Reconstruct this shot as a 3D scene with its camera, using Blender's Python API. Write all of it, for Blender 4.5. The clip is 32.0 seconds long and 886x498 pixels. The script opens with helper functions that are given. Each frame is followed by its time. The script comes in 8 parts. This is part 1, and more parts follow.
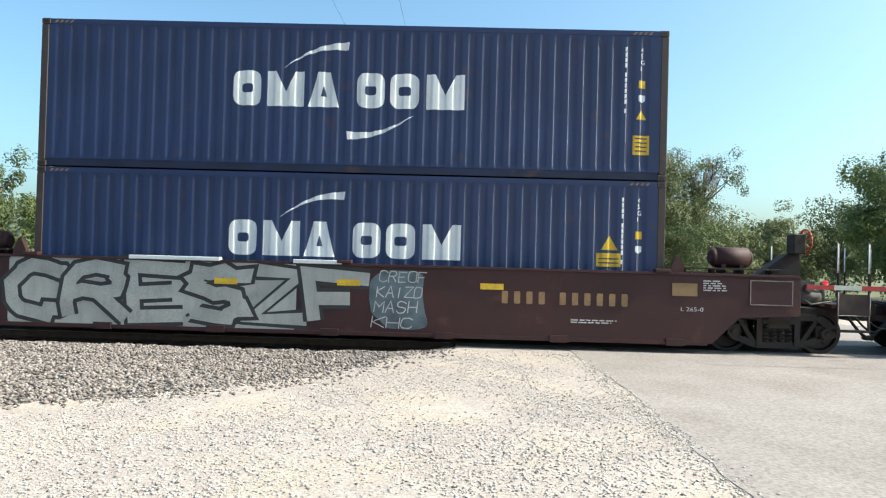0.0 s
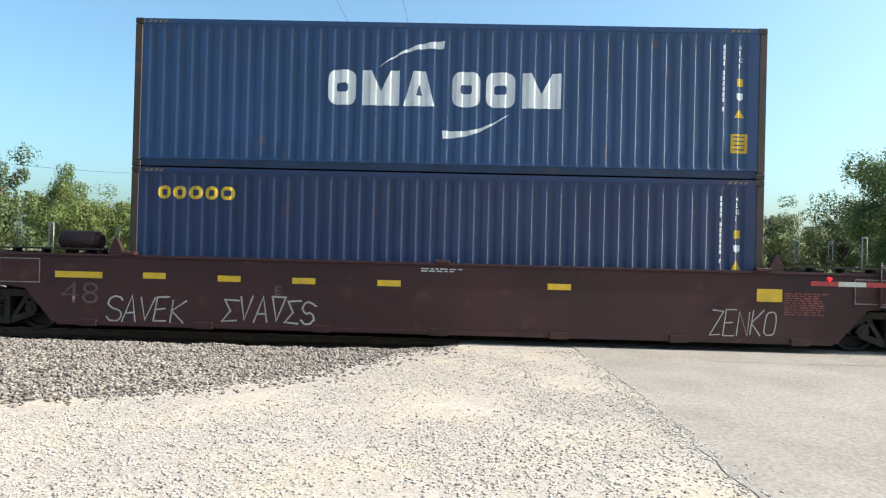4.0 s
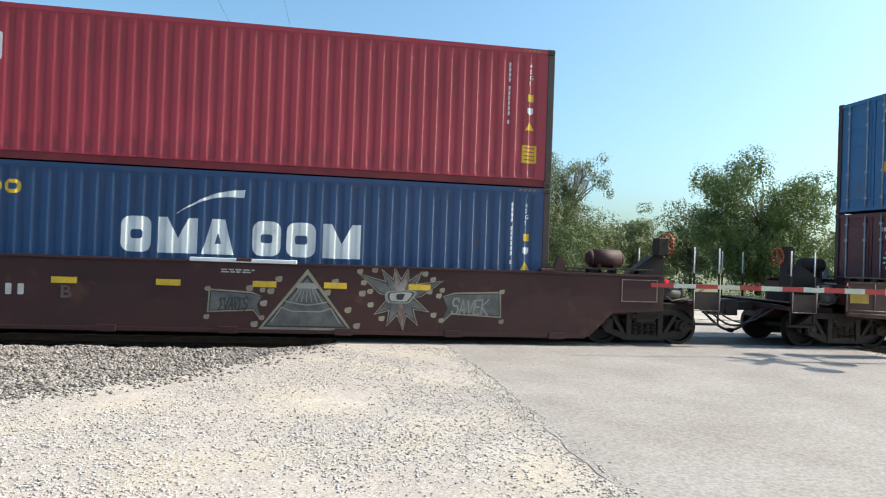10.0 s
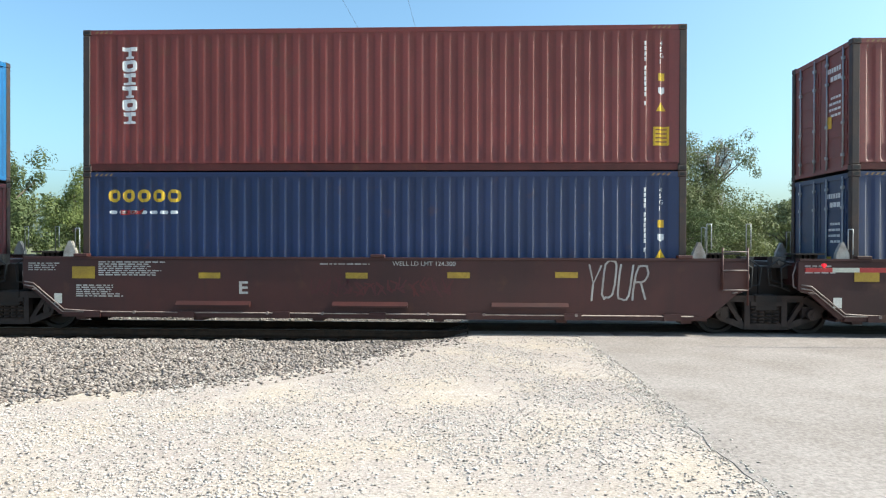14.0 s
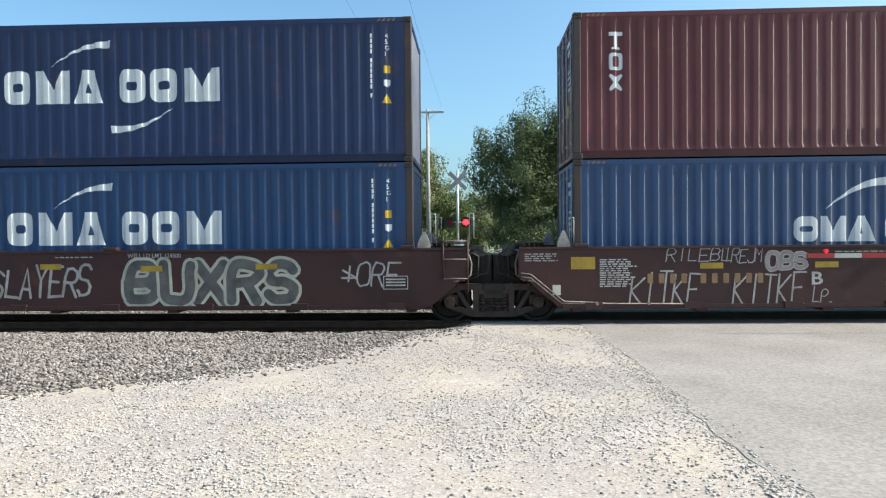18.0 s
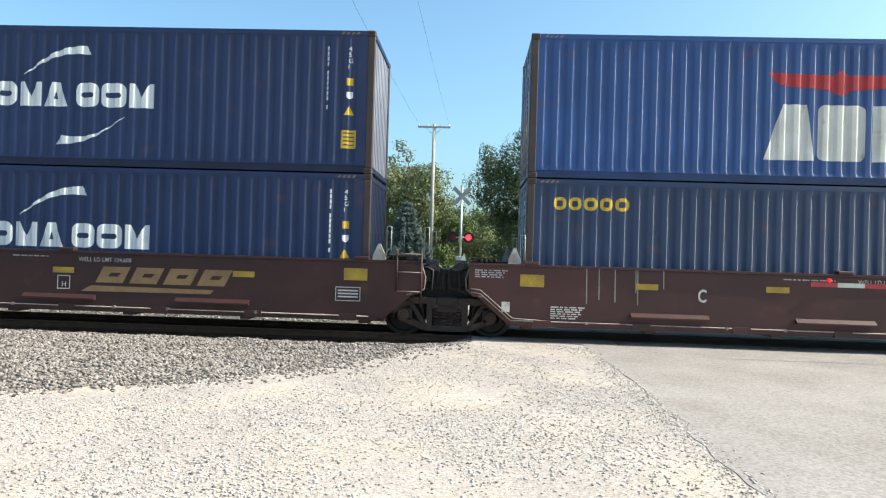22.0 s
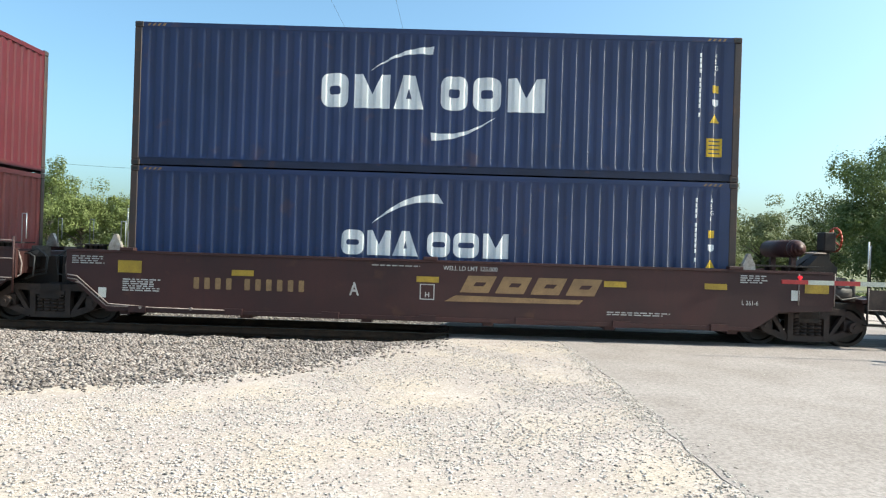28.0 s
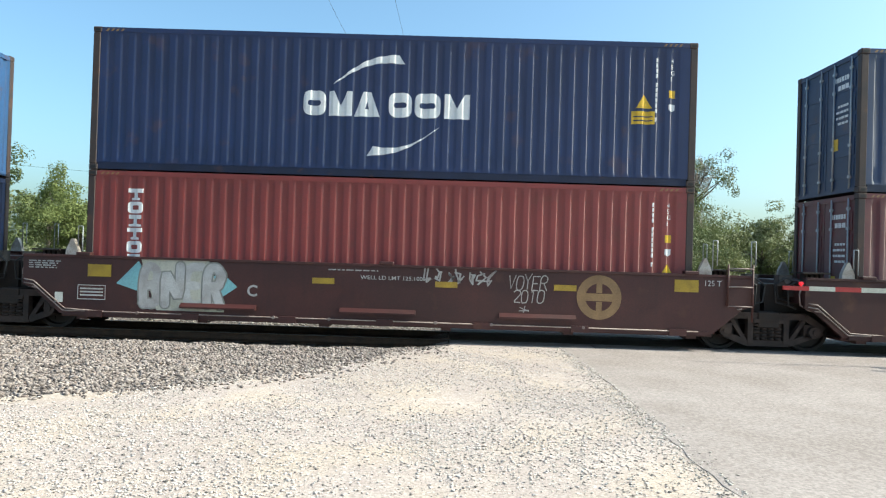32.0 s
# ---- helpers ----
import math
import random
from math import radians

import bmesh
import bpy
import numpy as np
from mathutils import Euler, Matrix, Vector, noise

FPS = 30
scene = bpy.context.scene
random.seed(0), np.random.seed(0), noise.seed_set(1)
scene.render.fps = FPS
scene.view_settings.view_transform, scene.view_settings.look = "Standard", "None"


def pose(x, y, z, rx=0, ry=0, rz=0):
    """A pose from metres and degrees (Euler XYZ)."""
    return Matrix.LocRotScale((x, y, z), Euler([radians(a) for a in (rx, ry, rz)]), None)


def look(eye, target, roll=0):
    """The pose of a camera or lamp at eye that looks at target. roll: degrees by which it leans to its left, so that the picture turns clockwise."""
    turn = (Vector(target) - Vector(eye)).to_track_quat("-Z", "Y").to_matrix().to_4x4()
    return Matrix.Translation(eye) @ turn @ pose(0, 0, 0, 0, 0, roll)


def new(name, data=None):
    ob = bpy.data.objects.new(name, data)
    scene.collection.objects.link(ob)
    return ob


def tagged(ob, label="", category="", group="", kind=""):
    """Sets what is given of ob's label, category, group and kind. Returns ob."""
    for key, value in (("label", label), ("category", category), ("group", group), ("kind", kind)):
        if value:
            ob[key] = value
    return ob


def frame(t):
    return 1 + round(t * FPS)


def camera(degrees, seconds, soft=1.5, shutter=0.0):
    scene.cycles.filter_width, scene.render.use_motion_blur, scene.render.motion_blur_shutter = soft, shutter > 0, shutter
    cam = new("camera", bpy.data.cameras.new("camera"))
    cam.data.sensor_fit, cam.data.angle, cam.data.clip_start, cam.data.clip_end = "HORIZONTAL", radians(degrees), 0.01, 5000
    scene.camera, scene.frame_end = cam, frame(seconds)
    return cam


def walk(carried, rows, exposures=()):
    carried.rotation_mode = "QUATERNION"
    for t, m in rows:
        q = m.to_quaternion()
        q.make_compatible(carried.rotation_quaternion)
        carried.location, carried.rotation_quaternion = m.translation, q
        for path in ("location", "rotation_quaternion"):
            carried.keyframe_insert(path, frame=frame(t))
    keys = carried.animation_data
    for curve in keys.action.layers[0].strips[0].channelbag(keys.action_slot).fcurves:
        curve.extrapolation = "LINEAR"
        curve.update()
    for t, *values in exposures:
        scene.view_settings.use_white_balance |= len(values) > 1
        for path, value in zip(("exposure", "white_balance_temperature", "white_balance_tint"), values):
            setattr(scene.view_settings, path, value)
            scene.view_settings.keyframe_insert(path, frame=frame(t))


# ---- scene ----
# camera and its way: seconds, eye, heading, pitch, roll in degrees
cam = camera(67.71, 32.0, soft=1.2)
LOOKS = (
    (0.0, (-0.025, -13.920, 1.684), -1.042, 0.735, 1.578),
    (0.5, (-0.022, -13.924, 1.680), -1.079, 0.599, 1.581),
    (1.0, (-0.024, -13.923, 1.686), -1.043, 0.475, 1.523),
    (1.5, (-0.020, -13.919, 1.690), -1.065, 0.401, 1.495),
    (2.0, (-0.019, -13.916, 1.697), -1.073, 0.303, 1.505),
    (2.5, (-0.022, -13.918, 1.695), -1.053, 0.319, 1.509),
    (3.0, (-0.022, -13.921, 1.700), -1.056, 0.284, 1.506),
    (3.5, (-0.021, -13.916, 1.694), -1.068, 0.299, 1.524),
    (5.5, (-0.023, -13.921, 1.702), -2.987, 0.969, 1.255),
    (6.0, (-0.020, -13.923, 1.708), -3.388, 0.741, 1.528),
    (6.5, (0.005, -13.946, 1.733), -3.684, 0.476, 1.564),
    (7.0, (0.015, -14.112, 1.770), 0.406, 0.810, 1.595),
    (7.5, (0.018, -14.274, 1.777), 3.207, 0.959, 1.370),
    (8.0, (0.050, -14.401, 1.778), 4.120, 0.316, 1.051),
    (8.5, (0.030, -14.446, 1.764), 6.142, -0.075, 1.011),
    (9.0, (-0.013, -14.454, 1.747), 7.838, 0.275, 1.340),
    (9.5, (-0.008, -14.446, 1.751), 8.595, 0.506, 1.867),
    (10.0, (-0.024, -14.467, 1.756), 9.136, 0.641, 2.100),
    (10.5, (-0.032, -14.463, 1.752), 3.187, 0.537, 2.317),
    (11.0, (-0.008, -14.462, 1.745), -0.386, 0.564, 2.349),
    (11.5, (0.003, -14.465, 1.749), -0.794, 0.605, 2.059),
    (12.0, (0.026, -14.459, 1.760), -1.113, 0.689, 1.187),
    (12.5, (0.025, -14.457, 1.761), -1.500, 0.617, 0.849),
    (13.0, (0.027, -14.454, 1.752), -1.905, 0.442, 0.898),
    (13.5, (0.049, -14.448, 1.761), -2.129, 0.027, 0.336),
    (15.5, (0.044, -14.440, 1.765), -2.430, -0.726, -0.011),
    (16.0, (0.048, -14.440, 1.762), -2.456, -0.929, -0.168),
    (16.5, (0.053, -14.438, 1.759), -2.512, -1.121, -0.351),
    (17.0, (0.048, -14.441, 1.758), -2.524, -1.234, -0.707),
    (17.5, (0.042, -14.445, 1.756), -2.456, -1.198, -0.591),
    (18.0, (0.046, -14.445, 1.747), -2.419, -1.074, -0.513),
    (18.5, (0.052, -14.442, 1.757), -2.384, -1.156, -0.704),
    (19.0, (0.054, -14.437, 1.756), -2.390, -1.163, -0.672),
    (19.5, (0.048, -14.446, 1.752), -2.355, -1.057, -0.457),
    (20.0, (0.028, -14.453, 1.748), -2.285, -0.896, -0.196),
    (20.5, (0.014, -14.458, 1.749), -2.365, -0.633, 0.562),
    (21.0, (-0.003, -14.467, 1.743), -2.397, -0.263, 1.336),
    (21.5, (-0.004, -14.465, 1.742), -2.448, -0.027, 1.726),
    (22.0, (-0.009, -14.472, 1.734), -2.513, 0.203, 1.762),
    (22.5, (-0.008, -14.467, 1.737), -2.503, 0.291, 1.720),
    (23.0, (-0.007, -14.466, 1.731), -2.495, 0.406, 1.800),
    (23.5, (-0.016, -14.465, 1.728), -2.274, 0.464, 2.010),
    (24.0, (-0.011, -14.465, 1.717), -0.839, 0.454, 2.168),
    (24.5, (-0.012, -14.460, 1.723), -0.403, 0.338, 2.033),
    (25.0, (-0.024, -14.470, 1.726), -0.026, 0.258, 1.841),
    (25.5, (-0.016, -14.461, 1.731), 0.020, 0.184, 1.717),
    (27.5, (-0.003, -14.459, 1.724), -0.659, 0.056, 1.739),
    (28.0, (-0.014, -14.459, 1.728), -0.550, 0.091, 1.788),
    (28.5, (-0.015, -14.465, 1.728), -0.549, 0.217, 1.771),
    (29.0, (-0.007, -14.457, 1.726), -0.694, 1.065, 1.490),
    (29.5, (-0.015, -14.459, 1.727), -0.654, 1.131, 1.750),
    (30.0, (-0.023, -14.466, 1.731), -0.566, 0.888, 1.814),
    (30.5, (-0.026, -14.463, 1.729), -0.550, 0.743, 1.860),
    (31.0, (-0.015, -14.458, 1.733), -0.624, 0.601, 1.774),
    (31.5, (-0.022, -14.461, 1.735), -0.576, 0.590, 1.816),
    (32.0, (-0.021, -14.459, 1.737), -0.587, 0.568, 1.798),
)


def aim(eye, heading, pitch, roll):
    h, p = radians(heading), radians(pitch)
    way = Vector((math.sin(h) * math.cos(p), math.cos(h) * math.cos(p), math.sin(p)))
    return look(eye, Vector(eye) + way, roll)


EXPOSURE = 0.67
# how the camera's own exposure and white balance drift: seconds, stops, kelvin
LIGHTNESS = ((0.0, 0.04, 6800), (1.0, 0.0, 6850), (9.0, 0.0, 6850), (10.0, -0.12, 6650), (11.0, -0.19, 6500), (12.0, -0.2, 6500), (13.0, 0.03, 6650), (16.0, -0.05, 6650), (17.0, -0.12, 6500), (20.0, -0.15, 6600), (21.0, -0.2, 6600), (22.0, 0.05, 6720), (25.0, 0.02, 6750), (32.0, 0.03, 6750))
walk(cam, [(t, aim(e, h, p, r)) for t, e, h, p, r in LOOKS], exposures=[(t, EXPOSURE + e, k, 1) for t, e, k in LIGHTNESS])

# the train's travel: metres gone at t seconds, and where each stack of boxes begins
TRAVEL = (9.05963, -0.18087, -0.09531, -0.79691, 0.60736, 1.08664, -0.17729)
STACKS = (-9.68, 11.22, 29.07, 46.91, 64.78, 82.62, 103.51, 118.96, 134.34, 149.76, 165.16, 184.90, 200.24, 215.65, 231.08, 246.51, 266.14, 281.56, 297.01)


def gone(t):
    u = (t - 16) / 16
    c = TRAVEL
    return c[0] * t + 4 * c[1] * u ** 2 + 2 * c[2] * u ** 3 + 2 * c[3] * u ** 4 + c[4] * u ** 5 + c[5] * u ** 6 + c[6] * u ** 7


RIDE = [t for t in range(33)]
moving = []   # (thing, x, y, z) of all that rides with the train

# ---- daylight ----
SUN_WAY = Vector((0.755, -0.045, 0.648)).normalized()
world = bpy.data.worlds.new("sky")
scene.world = world
world.use_nodes = True
sky = world.node_tree.nodes.new("ShaderNodeTexSky")
sky.sky_type, sky.sun_disc = "NISHITA", False
sky.sun_elevation = math.asin(SUN_WAY.z)
sky.sun_rotation = math.atan2(SUN_WAY.x, SUN_WAY.y)
sky.air_density, sky.dust_density, sky.ozone_density = 1.0, 3.2, 4.8
back = world.node_tree.nodes["Background"]
tint = world.node_tree.nodes.new("ShaderNodeMix")
tint.data_type, tint.blend_type = "RGBA", "MULTIPLY"
tint.inputs["Factor"].default_value = 1.0
tint.inputs[7].default_value = (1.07, 1.225, 1.20, 1)   # clear cyan air
world.node_tree.links.new(sky.outputs["Color"], tint.inputs[6])
world.node_tree.links.new(tint.outputs[2], back.inputs["Color"])
back.inputs["Strength"].default_value = 0.15
lamp = bpy.data.lights.new("sun", "SUN")
lamp.energy, lamp.angle, lamp.color = 5.0, radians(0.5), (1.0, 0.95, 0.87)
sun = new("sun", lamp)
sun.matrix_world = look(SUN_WAY * 80, (0, 0, 0))

# ---- materials ----


def paint(name, base, other=None, scale=3.0, amount=0.5, rough=0.6, metal=0.0, bump=0.15, grain=60.0, streak=0.0, rust=0.0, spec=0.5, drawn=0.0, scuff=0.0, wave=0.0):
    """A surface with variation at two scales, bump, and, where asked for, run-down streaks and rust blooms."""
    m = bpy.data.materials.new(name)
    m.use_nodes = True
    nt = m.node_tree
    n, link = nt.nodes, nt.links.new
    bsdf = n["Principled BSDF"]
    tc = n.new("ShaderNodeTexCoord")
    info = n.new("ShaderNodeObjectInfo")
    shift = n.new("ShaderNodeVectorMath")
    shift.operation = "MULTIPLY_ADD"
    shift.inputs[0].default_value = (37, 23, 11)
    link(info.outputs["Random"], shift.inputs[1])
    link(tc.outputs["Object"], shift.inputs[2])
    big = n.new("ShaderNodeTexNoise")
    big.inputs["Scale"].default_value, big.inputs["Detail"].default_value = scale, 5
    fine = n.new("ShaderNodeTexNoise")
    fine.inputs["Scale"].default_value, fine.inputs["Detail"].default_value = grain, 3
    link(shift.outputs[0], big.inputs["Vector"])
    link(shift.outputs[0], fine.inputs["Vector"])
    other = other or tuple(c * 0.55 for c in base)
    ramp = n.new("ShaderNodeMapRange")
    ramp.inputs["From Min"].default_value, ramp.inputs["From Max"].default_value = 0.35, 0.68
    ramp.inputs["To Max"].default_value = amount
    link(big.outputs["Fac"], ramp.inputs["Value"])
    mix = n.new("ShaderNodeMix")
    mix.data_type = "RGBA"
    mix.inputs[6].default_value, mix.inputs[7].default_value = (*base, 1), (*other, 1)
    link(ramp.outputs["Result"], mix.inputs["Factor"])
    last = mix.outputs[2]
    fm = n.new("ShaderNodeMix")
    fm.data_type, fm.blend_type = "RGBA", "MULTIPLY"
    gr = n.new("ShaderNodeMapRange")
    gr.inputs["From Min"].default_value, gr.inputs["From Max"].default_value = 0.3, 0.7
    gr.inputs["To Min"].default_value, gr.inputs["To Max"].default_value = 0.72, 1.15
    link(fine.outputs["Fac"], gr.inputs["Value"])
    fm.inputs["Factor"].default_value = 1.0
    link(last, fm.inputs[6])
    link(gr.outputs["Result"], fm.inputs[7])
    last = fm.outputs[2]
    if streak or rust:
        mp = n.new("ShaderNodeMapping")
        mp.inputs["Scale"].default_value = (9, 9, 0.7)
        link(shift.outputs[0], mp.inputs["Vector"])
        run = n.new("ShaderNodeTexNoise")
        run.inputs["Scale"].default_value, run.inputs["Detail"].default_value = 1.0, 4
        link(mp.outputs["Vector"], run.inputs["Vector"])
        rr = n.new("ShaderNodeMapRange")
        rr.inputs["From Min"].default_value, rr.inputs["From Max"].default_value = 0.5, 0.78
        rr.inputs["To Max"].default_value = streak
        link(run.outputs["Fac"], rr.inputs["Value"])
        sm = n.new("ShaderNodeMix")
        sm.data_type = "RGBA"
        link(rr.outputs["Result"], sm.inputs["Factor"])
        link(last, sm.inputs[6])
        sm.inputs[7].default_value = (*(0.45 * c + 0.004 for c in base), 1)
        last = sm.outputs[2]
        if rust:
            spot = n.new("ShaderNodeTexNoise")
            spot.inputs["Scale"].default_value, spot.inputs["Detail"].default_value = 2.3, 8
            link(shift.outputs[0], spot.inputs["Vector"])
            sr = n.new("ShaderNodeMapRange")
            sr.inputs["From Min"].default_value, sr.inputs["From Max"].default_value = 0.62, 0.72
            sr.inputs["To Max"].default_value = rust
            link(spot.outputs["Fac"], sr.inputs["Value"])
            rm = n.new("ShaderNodeMix")
            rm.data_type = "RGBA"
            link(sr.outputs["Result"], rm.inputs["Factor"])
            link(last, rm.inputs[6])
            rm.inputs[7].default_value = (0.11, 0.045, 0.02, 1)
            last = rm.outputs[2]
    if scuff:
        # pale scrapes, longer up and down than across
        ms = n.new("ShaderNodeMapping")
        ms.inputs["Scale"].default_value = (7, 7, 2.2)
        link(shift.outputs[0], ms.inputs["Vector"])
        sn = n.new("ShaderNodeTexNoise")
        sn.inputs["Scale"].default_value, sn.inputs["Detail"].default_value, sn.inputs["Roughness"].default_value = 1.6, 9, 0.7
        link(ms.outputs["Vector"], sn.inputs["Vector"])
        sc = n.new("ShaderNodeMapRange")
        sc.inputs["From Min"].default_value, sc.inputs["From Max"].default_value = 0.60, 0.74
        sc.inputs["To Max"].default_value = scuff
        link(sn.outputs["Fac"], sc.inputs["Value"])
        cm = n.new("ShaderNodeMix")
        cm.data_type = "RGBA"
        link(sc.outputs["Result"], cm.inputs["Factor"])
        link(last, cm.inputs[6])
        cm.inputs[7].default_value = (*(0.8 * c + 0.07 for c in base), 1)
        last = cm.outputs[2]
    link(last, bsdf.inputs["Base Color"])
    rg = n.new("ShaderNodeMapRange")
    rg.inputs["To Min"].default_value, rg.inputs["To Max"].default_value = max(rough - 0.12, 0.05), min(rough + 0.12, 1)
    link(big.outputs["Fac"], rg.inputs["Value"])
    link(rg.outputs["Result"], bsdf.inputs["Roughness"])
    bsdf.inputs["Metallic"].default_value = metal
    bsdf.inputs["Specular IOR Level"].default_value = spec
    if drawn:
        # gloss drawn out up and down, as on sheet that rain has streaked
        up = n.new("ShaderNodeCombineXYZ")
        up.inputs["Z"].default_value = 1.0
        link(up.outputs["Vector"], bsdf.inputs["Tangent"])
        bsdf.inputs["Anisotropic"].default_value = drawn
    if bump:
        bp = n.new("ShaderNodeBump")
        bp.inputs["Strength"].default_value, bp.inputs["Distance"].default_value = bump, 0.01
        link(fine.outputs["Fac"], bp.inputs["Height"])
        if wave:
            # sheet that knocks have left uneven
            wn = n.new("ShaderNodeTexNoise")
            wn.inputs["Scale"].default_value, wn.inputs["Detail"].default_value = 2.2, 2
            link(shift.outputs[0], wn.inputs["Vector"])
            wb = n.new("ShaderNodeBump")
            wb.inputs["Strength"].default_value, wb.inputs["Distance"].default_value = 1.0, wave
            link(wn.outputs["Fac"], wb.inputs["Height"])
            link(wb.outputs["Normal"], bp.inputs["Normal"])
        link(bp.outputs["Normal"], bsdf.inputs["Normal"])
    return m


def glow(name, color, power):
    m = bpy.data.materials.new(name)
    m.use_nodes = True
    b = m.node_tree.nodes["Principled BSDF"]
    b.inputs["Base Color"].default_value = (*color, 1)
    b.inputs["Emission Color"].default_value = (*color, 1)
    b.inputs["Emission Strength"].default_value = power
    return m


BOX = {   # the paints of the boxes
    key: paint(name, base, other, 0.8, 0.75, 0.57, streak=streak, rust=rust, bump=0.03, spec=0.9, drawn=0.86, scuff=0.10, wave=0.006)
    for key, name, base, other, streak, rust in (
        ("navy", "navy_paint", (0.0022, 0.0168, 0.080), (0.0032, 0.0182, 0.069), 0.3, 0.25),
        ("blue", "blue_paint", (0.0040, 0.0390, 0.128), (0.0070, 0.0410, 0.112), 0.4, 0.4),
        ("royal", "royal_paint", (0.0040, 0.0500, 0.200), (0.0060, 0.0480, 0.165), 0.3, 0.25),
        ("dull", "dull_blue_paint", (0.0090, 0.0430, 0.112), (0.0130, 0.0450, 0.098), 0.4, 0.4),
        ("pale", "faded_steel_blue_paint", (0.0230, 0.0800, 0.2000), (0.0300, 0.0770, 0.1650), 0.5, 0.7),
        ("dark", "dark_blue_paint", (0.0030, 0.0225, 0.080), (0.0045, 0.0240, 0.070), 0.4, 0.3),
        ("sky", "light_blue_paint", (0.0110, 0.1200, 0.305), (0.0200, 0.1300, 0.265), 0.45, 0.45),
        ("red", "red_paint", (0.3000, 0.0160, 0.0330), (0.2500, 0.0200, 0.0330), 0.25, 0.3),
        ("maroon", "maroon_paint", (0.0970, 0.0078, 0.0118), (0.0760, 0.0085, 0.0115), 0.3, 0.3),
        ("brown", "brown_red_paint", (0.1700, 0.0240, 0.0190), (0.1350, 0.0230, 0.0190), 0.3, 0.3),
        ("brick", "brick_red_paint", (0.2200, 0.0290, 0.0230), (0.1750, 0.0290, 0.0250), 0.3, 0.3))
}
# bottom-rail paints: the recess's shade put in by halving the colour, plus streaks and rust
RAIL_SHADE = {k: paint("shaded_rusty_" + m.name, tuple(0.5 * c for c in m.node_tree.nodes["Mix"].inputs[6].default_value[:3]), None, 2.0, 0.8, 0.7, streak=0.35, rust=0.5) for k, m in BOX.items()}
M_POST = paint("weathered_post_paint", (0.050, 0.027, 0.020), (0.028, 0.023, 0.025), 2.5, 0.8, 0.6, streak=0.4, rust=0.6)
M_HOLE = paint("painted_hole_shade", (0.012, 0.012, 0.013), rough=0.7)
M_GALV = paint("galvanised_steel", (0.42, 0.44, 0.46), (0.3, 0.31, 0.33), 4, 0.8, 0.45, metal=0.4)
M_WHITE = paint("white_marking", (0.70, 0.71, 0.72), (0.58, 0.59, 0.60), 2.0, 0.8, 0.56, bump=0.03, grain=170, rust=0.15, spec=0.9, drawn=0.95)
M_CREAM = paint("cream_marking", (0.66, 0.64, 0.58), (0.50, 0.47, 0.41), 2.0, 0.8, 0.57, bump=0.03, grain=170, streak=0.35, rust=0.5, spec=0.9, drawn=0.9)
M_YELLOW = paint("yellow_marking", (0.68, 0.42, 0.02), (0.5, 0.32, 0.03), 5.0, 0.8, 0.5, bump=0.03)
M_OCHRE = paint("dull_yellow_marking", (0.40, 0.255, 0.025), (0.27, 0.17, 0.025), 4.0, 0.9, 0.6, bump=0.03)
M_GOLD = paint("gold_marking", (0.27, 0.16, 0.07), (0.19, 0.11, 0.055), 3.0, 0.8, 0.6, bump=0.03)
M_RED = paint("red_marking", (0.42, 0.022, 0.025), (0.32, 0.022, 0.025), 3.0, 0.8, 0.55, bump=0.03)
M_BLACK = paint("black_marking", (0.012, 0.012, 0.014), rough=0.6, bump=0.03)
M_CAR = paint("brown_car_paint", (0.052, 0.0124, 0.0105), (0.030, 0.0092, 0.0085), 0.7, 0.9, 0.62, streak=0.5, rust=0.35)
M_CAR2 = paint("dusty_car_paint", (0.049, 0.0093, 0.0087), (0.030, 0.0080, 0.0080), 0.6, 0.95, 0.7, streak=0.5, rust=0.35)
M_CAR3 = paint("fresh_car_paint", (0.063, 0.0148, 0.0121), (0.040, 0.0117, 0.0100), 0.7, 0.9, 0.55, streak=0.4, rust=0.25)
M_IRON = paint("shaded_rusty_iron", (0.020, 0.015, 0.013), (0.040, 0.025, 0.018), 4.0, 0.9, 0.7, metal=0.2)
M_WHEEL = paint("rolled_steel", (0.012, 0.010, 0.009), (0.024, 0.016, 0.012), 6.0, 0.9, 0.55, metal=0.4)
M_HOSE = paint("rubber_hose", (0.015, 0.015, 0.016), rough=0.6)
M_REDWHEEL = paint("orange_red_paint", (0.5, 0.06, 0.02), (0.3, 0.05, 0.02), 4.0, 0.8, 0.5)

# ---- building helpers ----


def box(bm, x0, x1, y0, y1, z0, z1):
    v = [bm.verts.new(p) for p in ((x0, y0, z0), (x1, y0, z0), (x1, y1, z0), (x0, y1, z0), (x0, y0, z1), (x1, y0, z1), (x1, y1, z1), (x0, y1, z1))]
    for q in ((3, 2, 1, 0), (4, 5, 6, 7), (0, 1, 5, 4), (1, 2, 6, 5), (2, 3, 7, 6), (3, 0, 4, 7)):
        bm.faces.new([v[i] for i in q])
    return v


def rod(bm, p, q, r, n=8, r2=None):
    """A round bar from p to q."""
    p, q = Vector(p), Vector(q)
    r2 = r if r2 is None else r2
    turn = (q - p).to_track_quat("Z", "Y")
    ring = []
    for c, rr in ((p, r), (q, r2)):
        ring.append([bm.verts.new(c + turn @ Vector((rr * math.cos(2 * math.pi * i / n), rr * math.sin(2 * math.pi * i / n), 0))) for i in range(n)])
    for i in range(n):
        j = (i + 1) % n
        bm.faces.new((ring[0][i], ring[0][j], ring[1][j], ring[1][i])).smooth = True
    bm.faces.new(ring[0][::-1])
    bm.faces.new(ring[1])


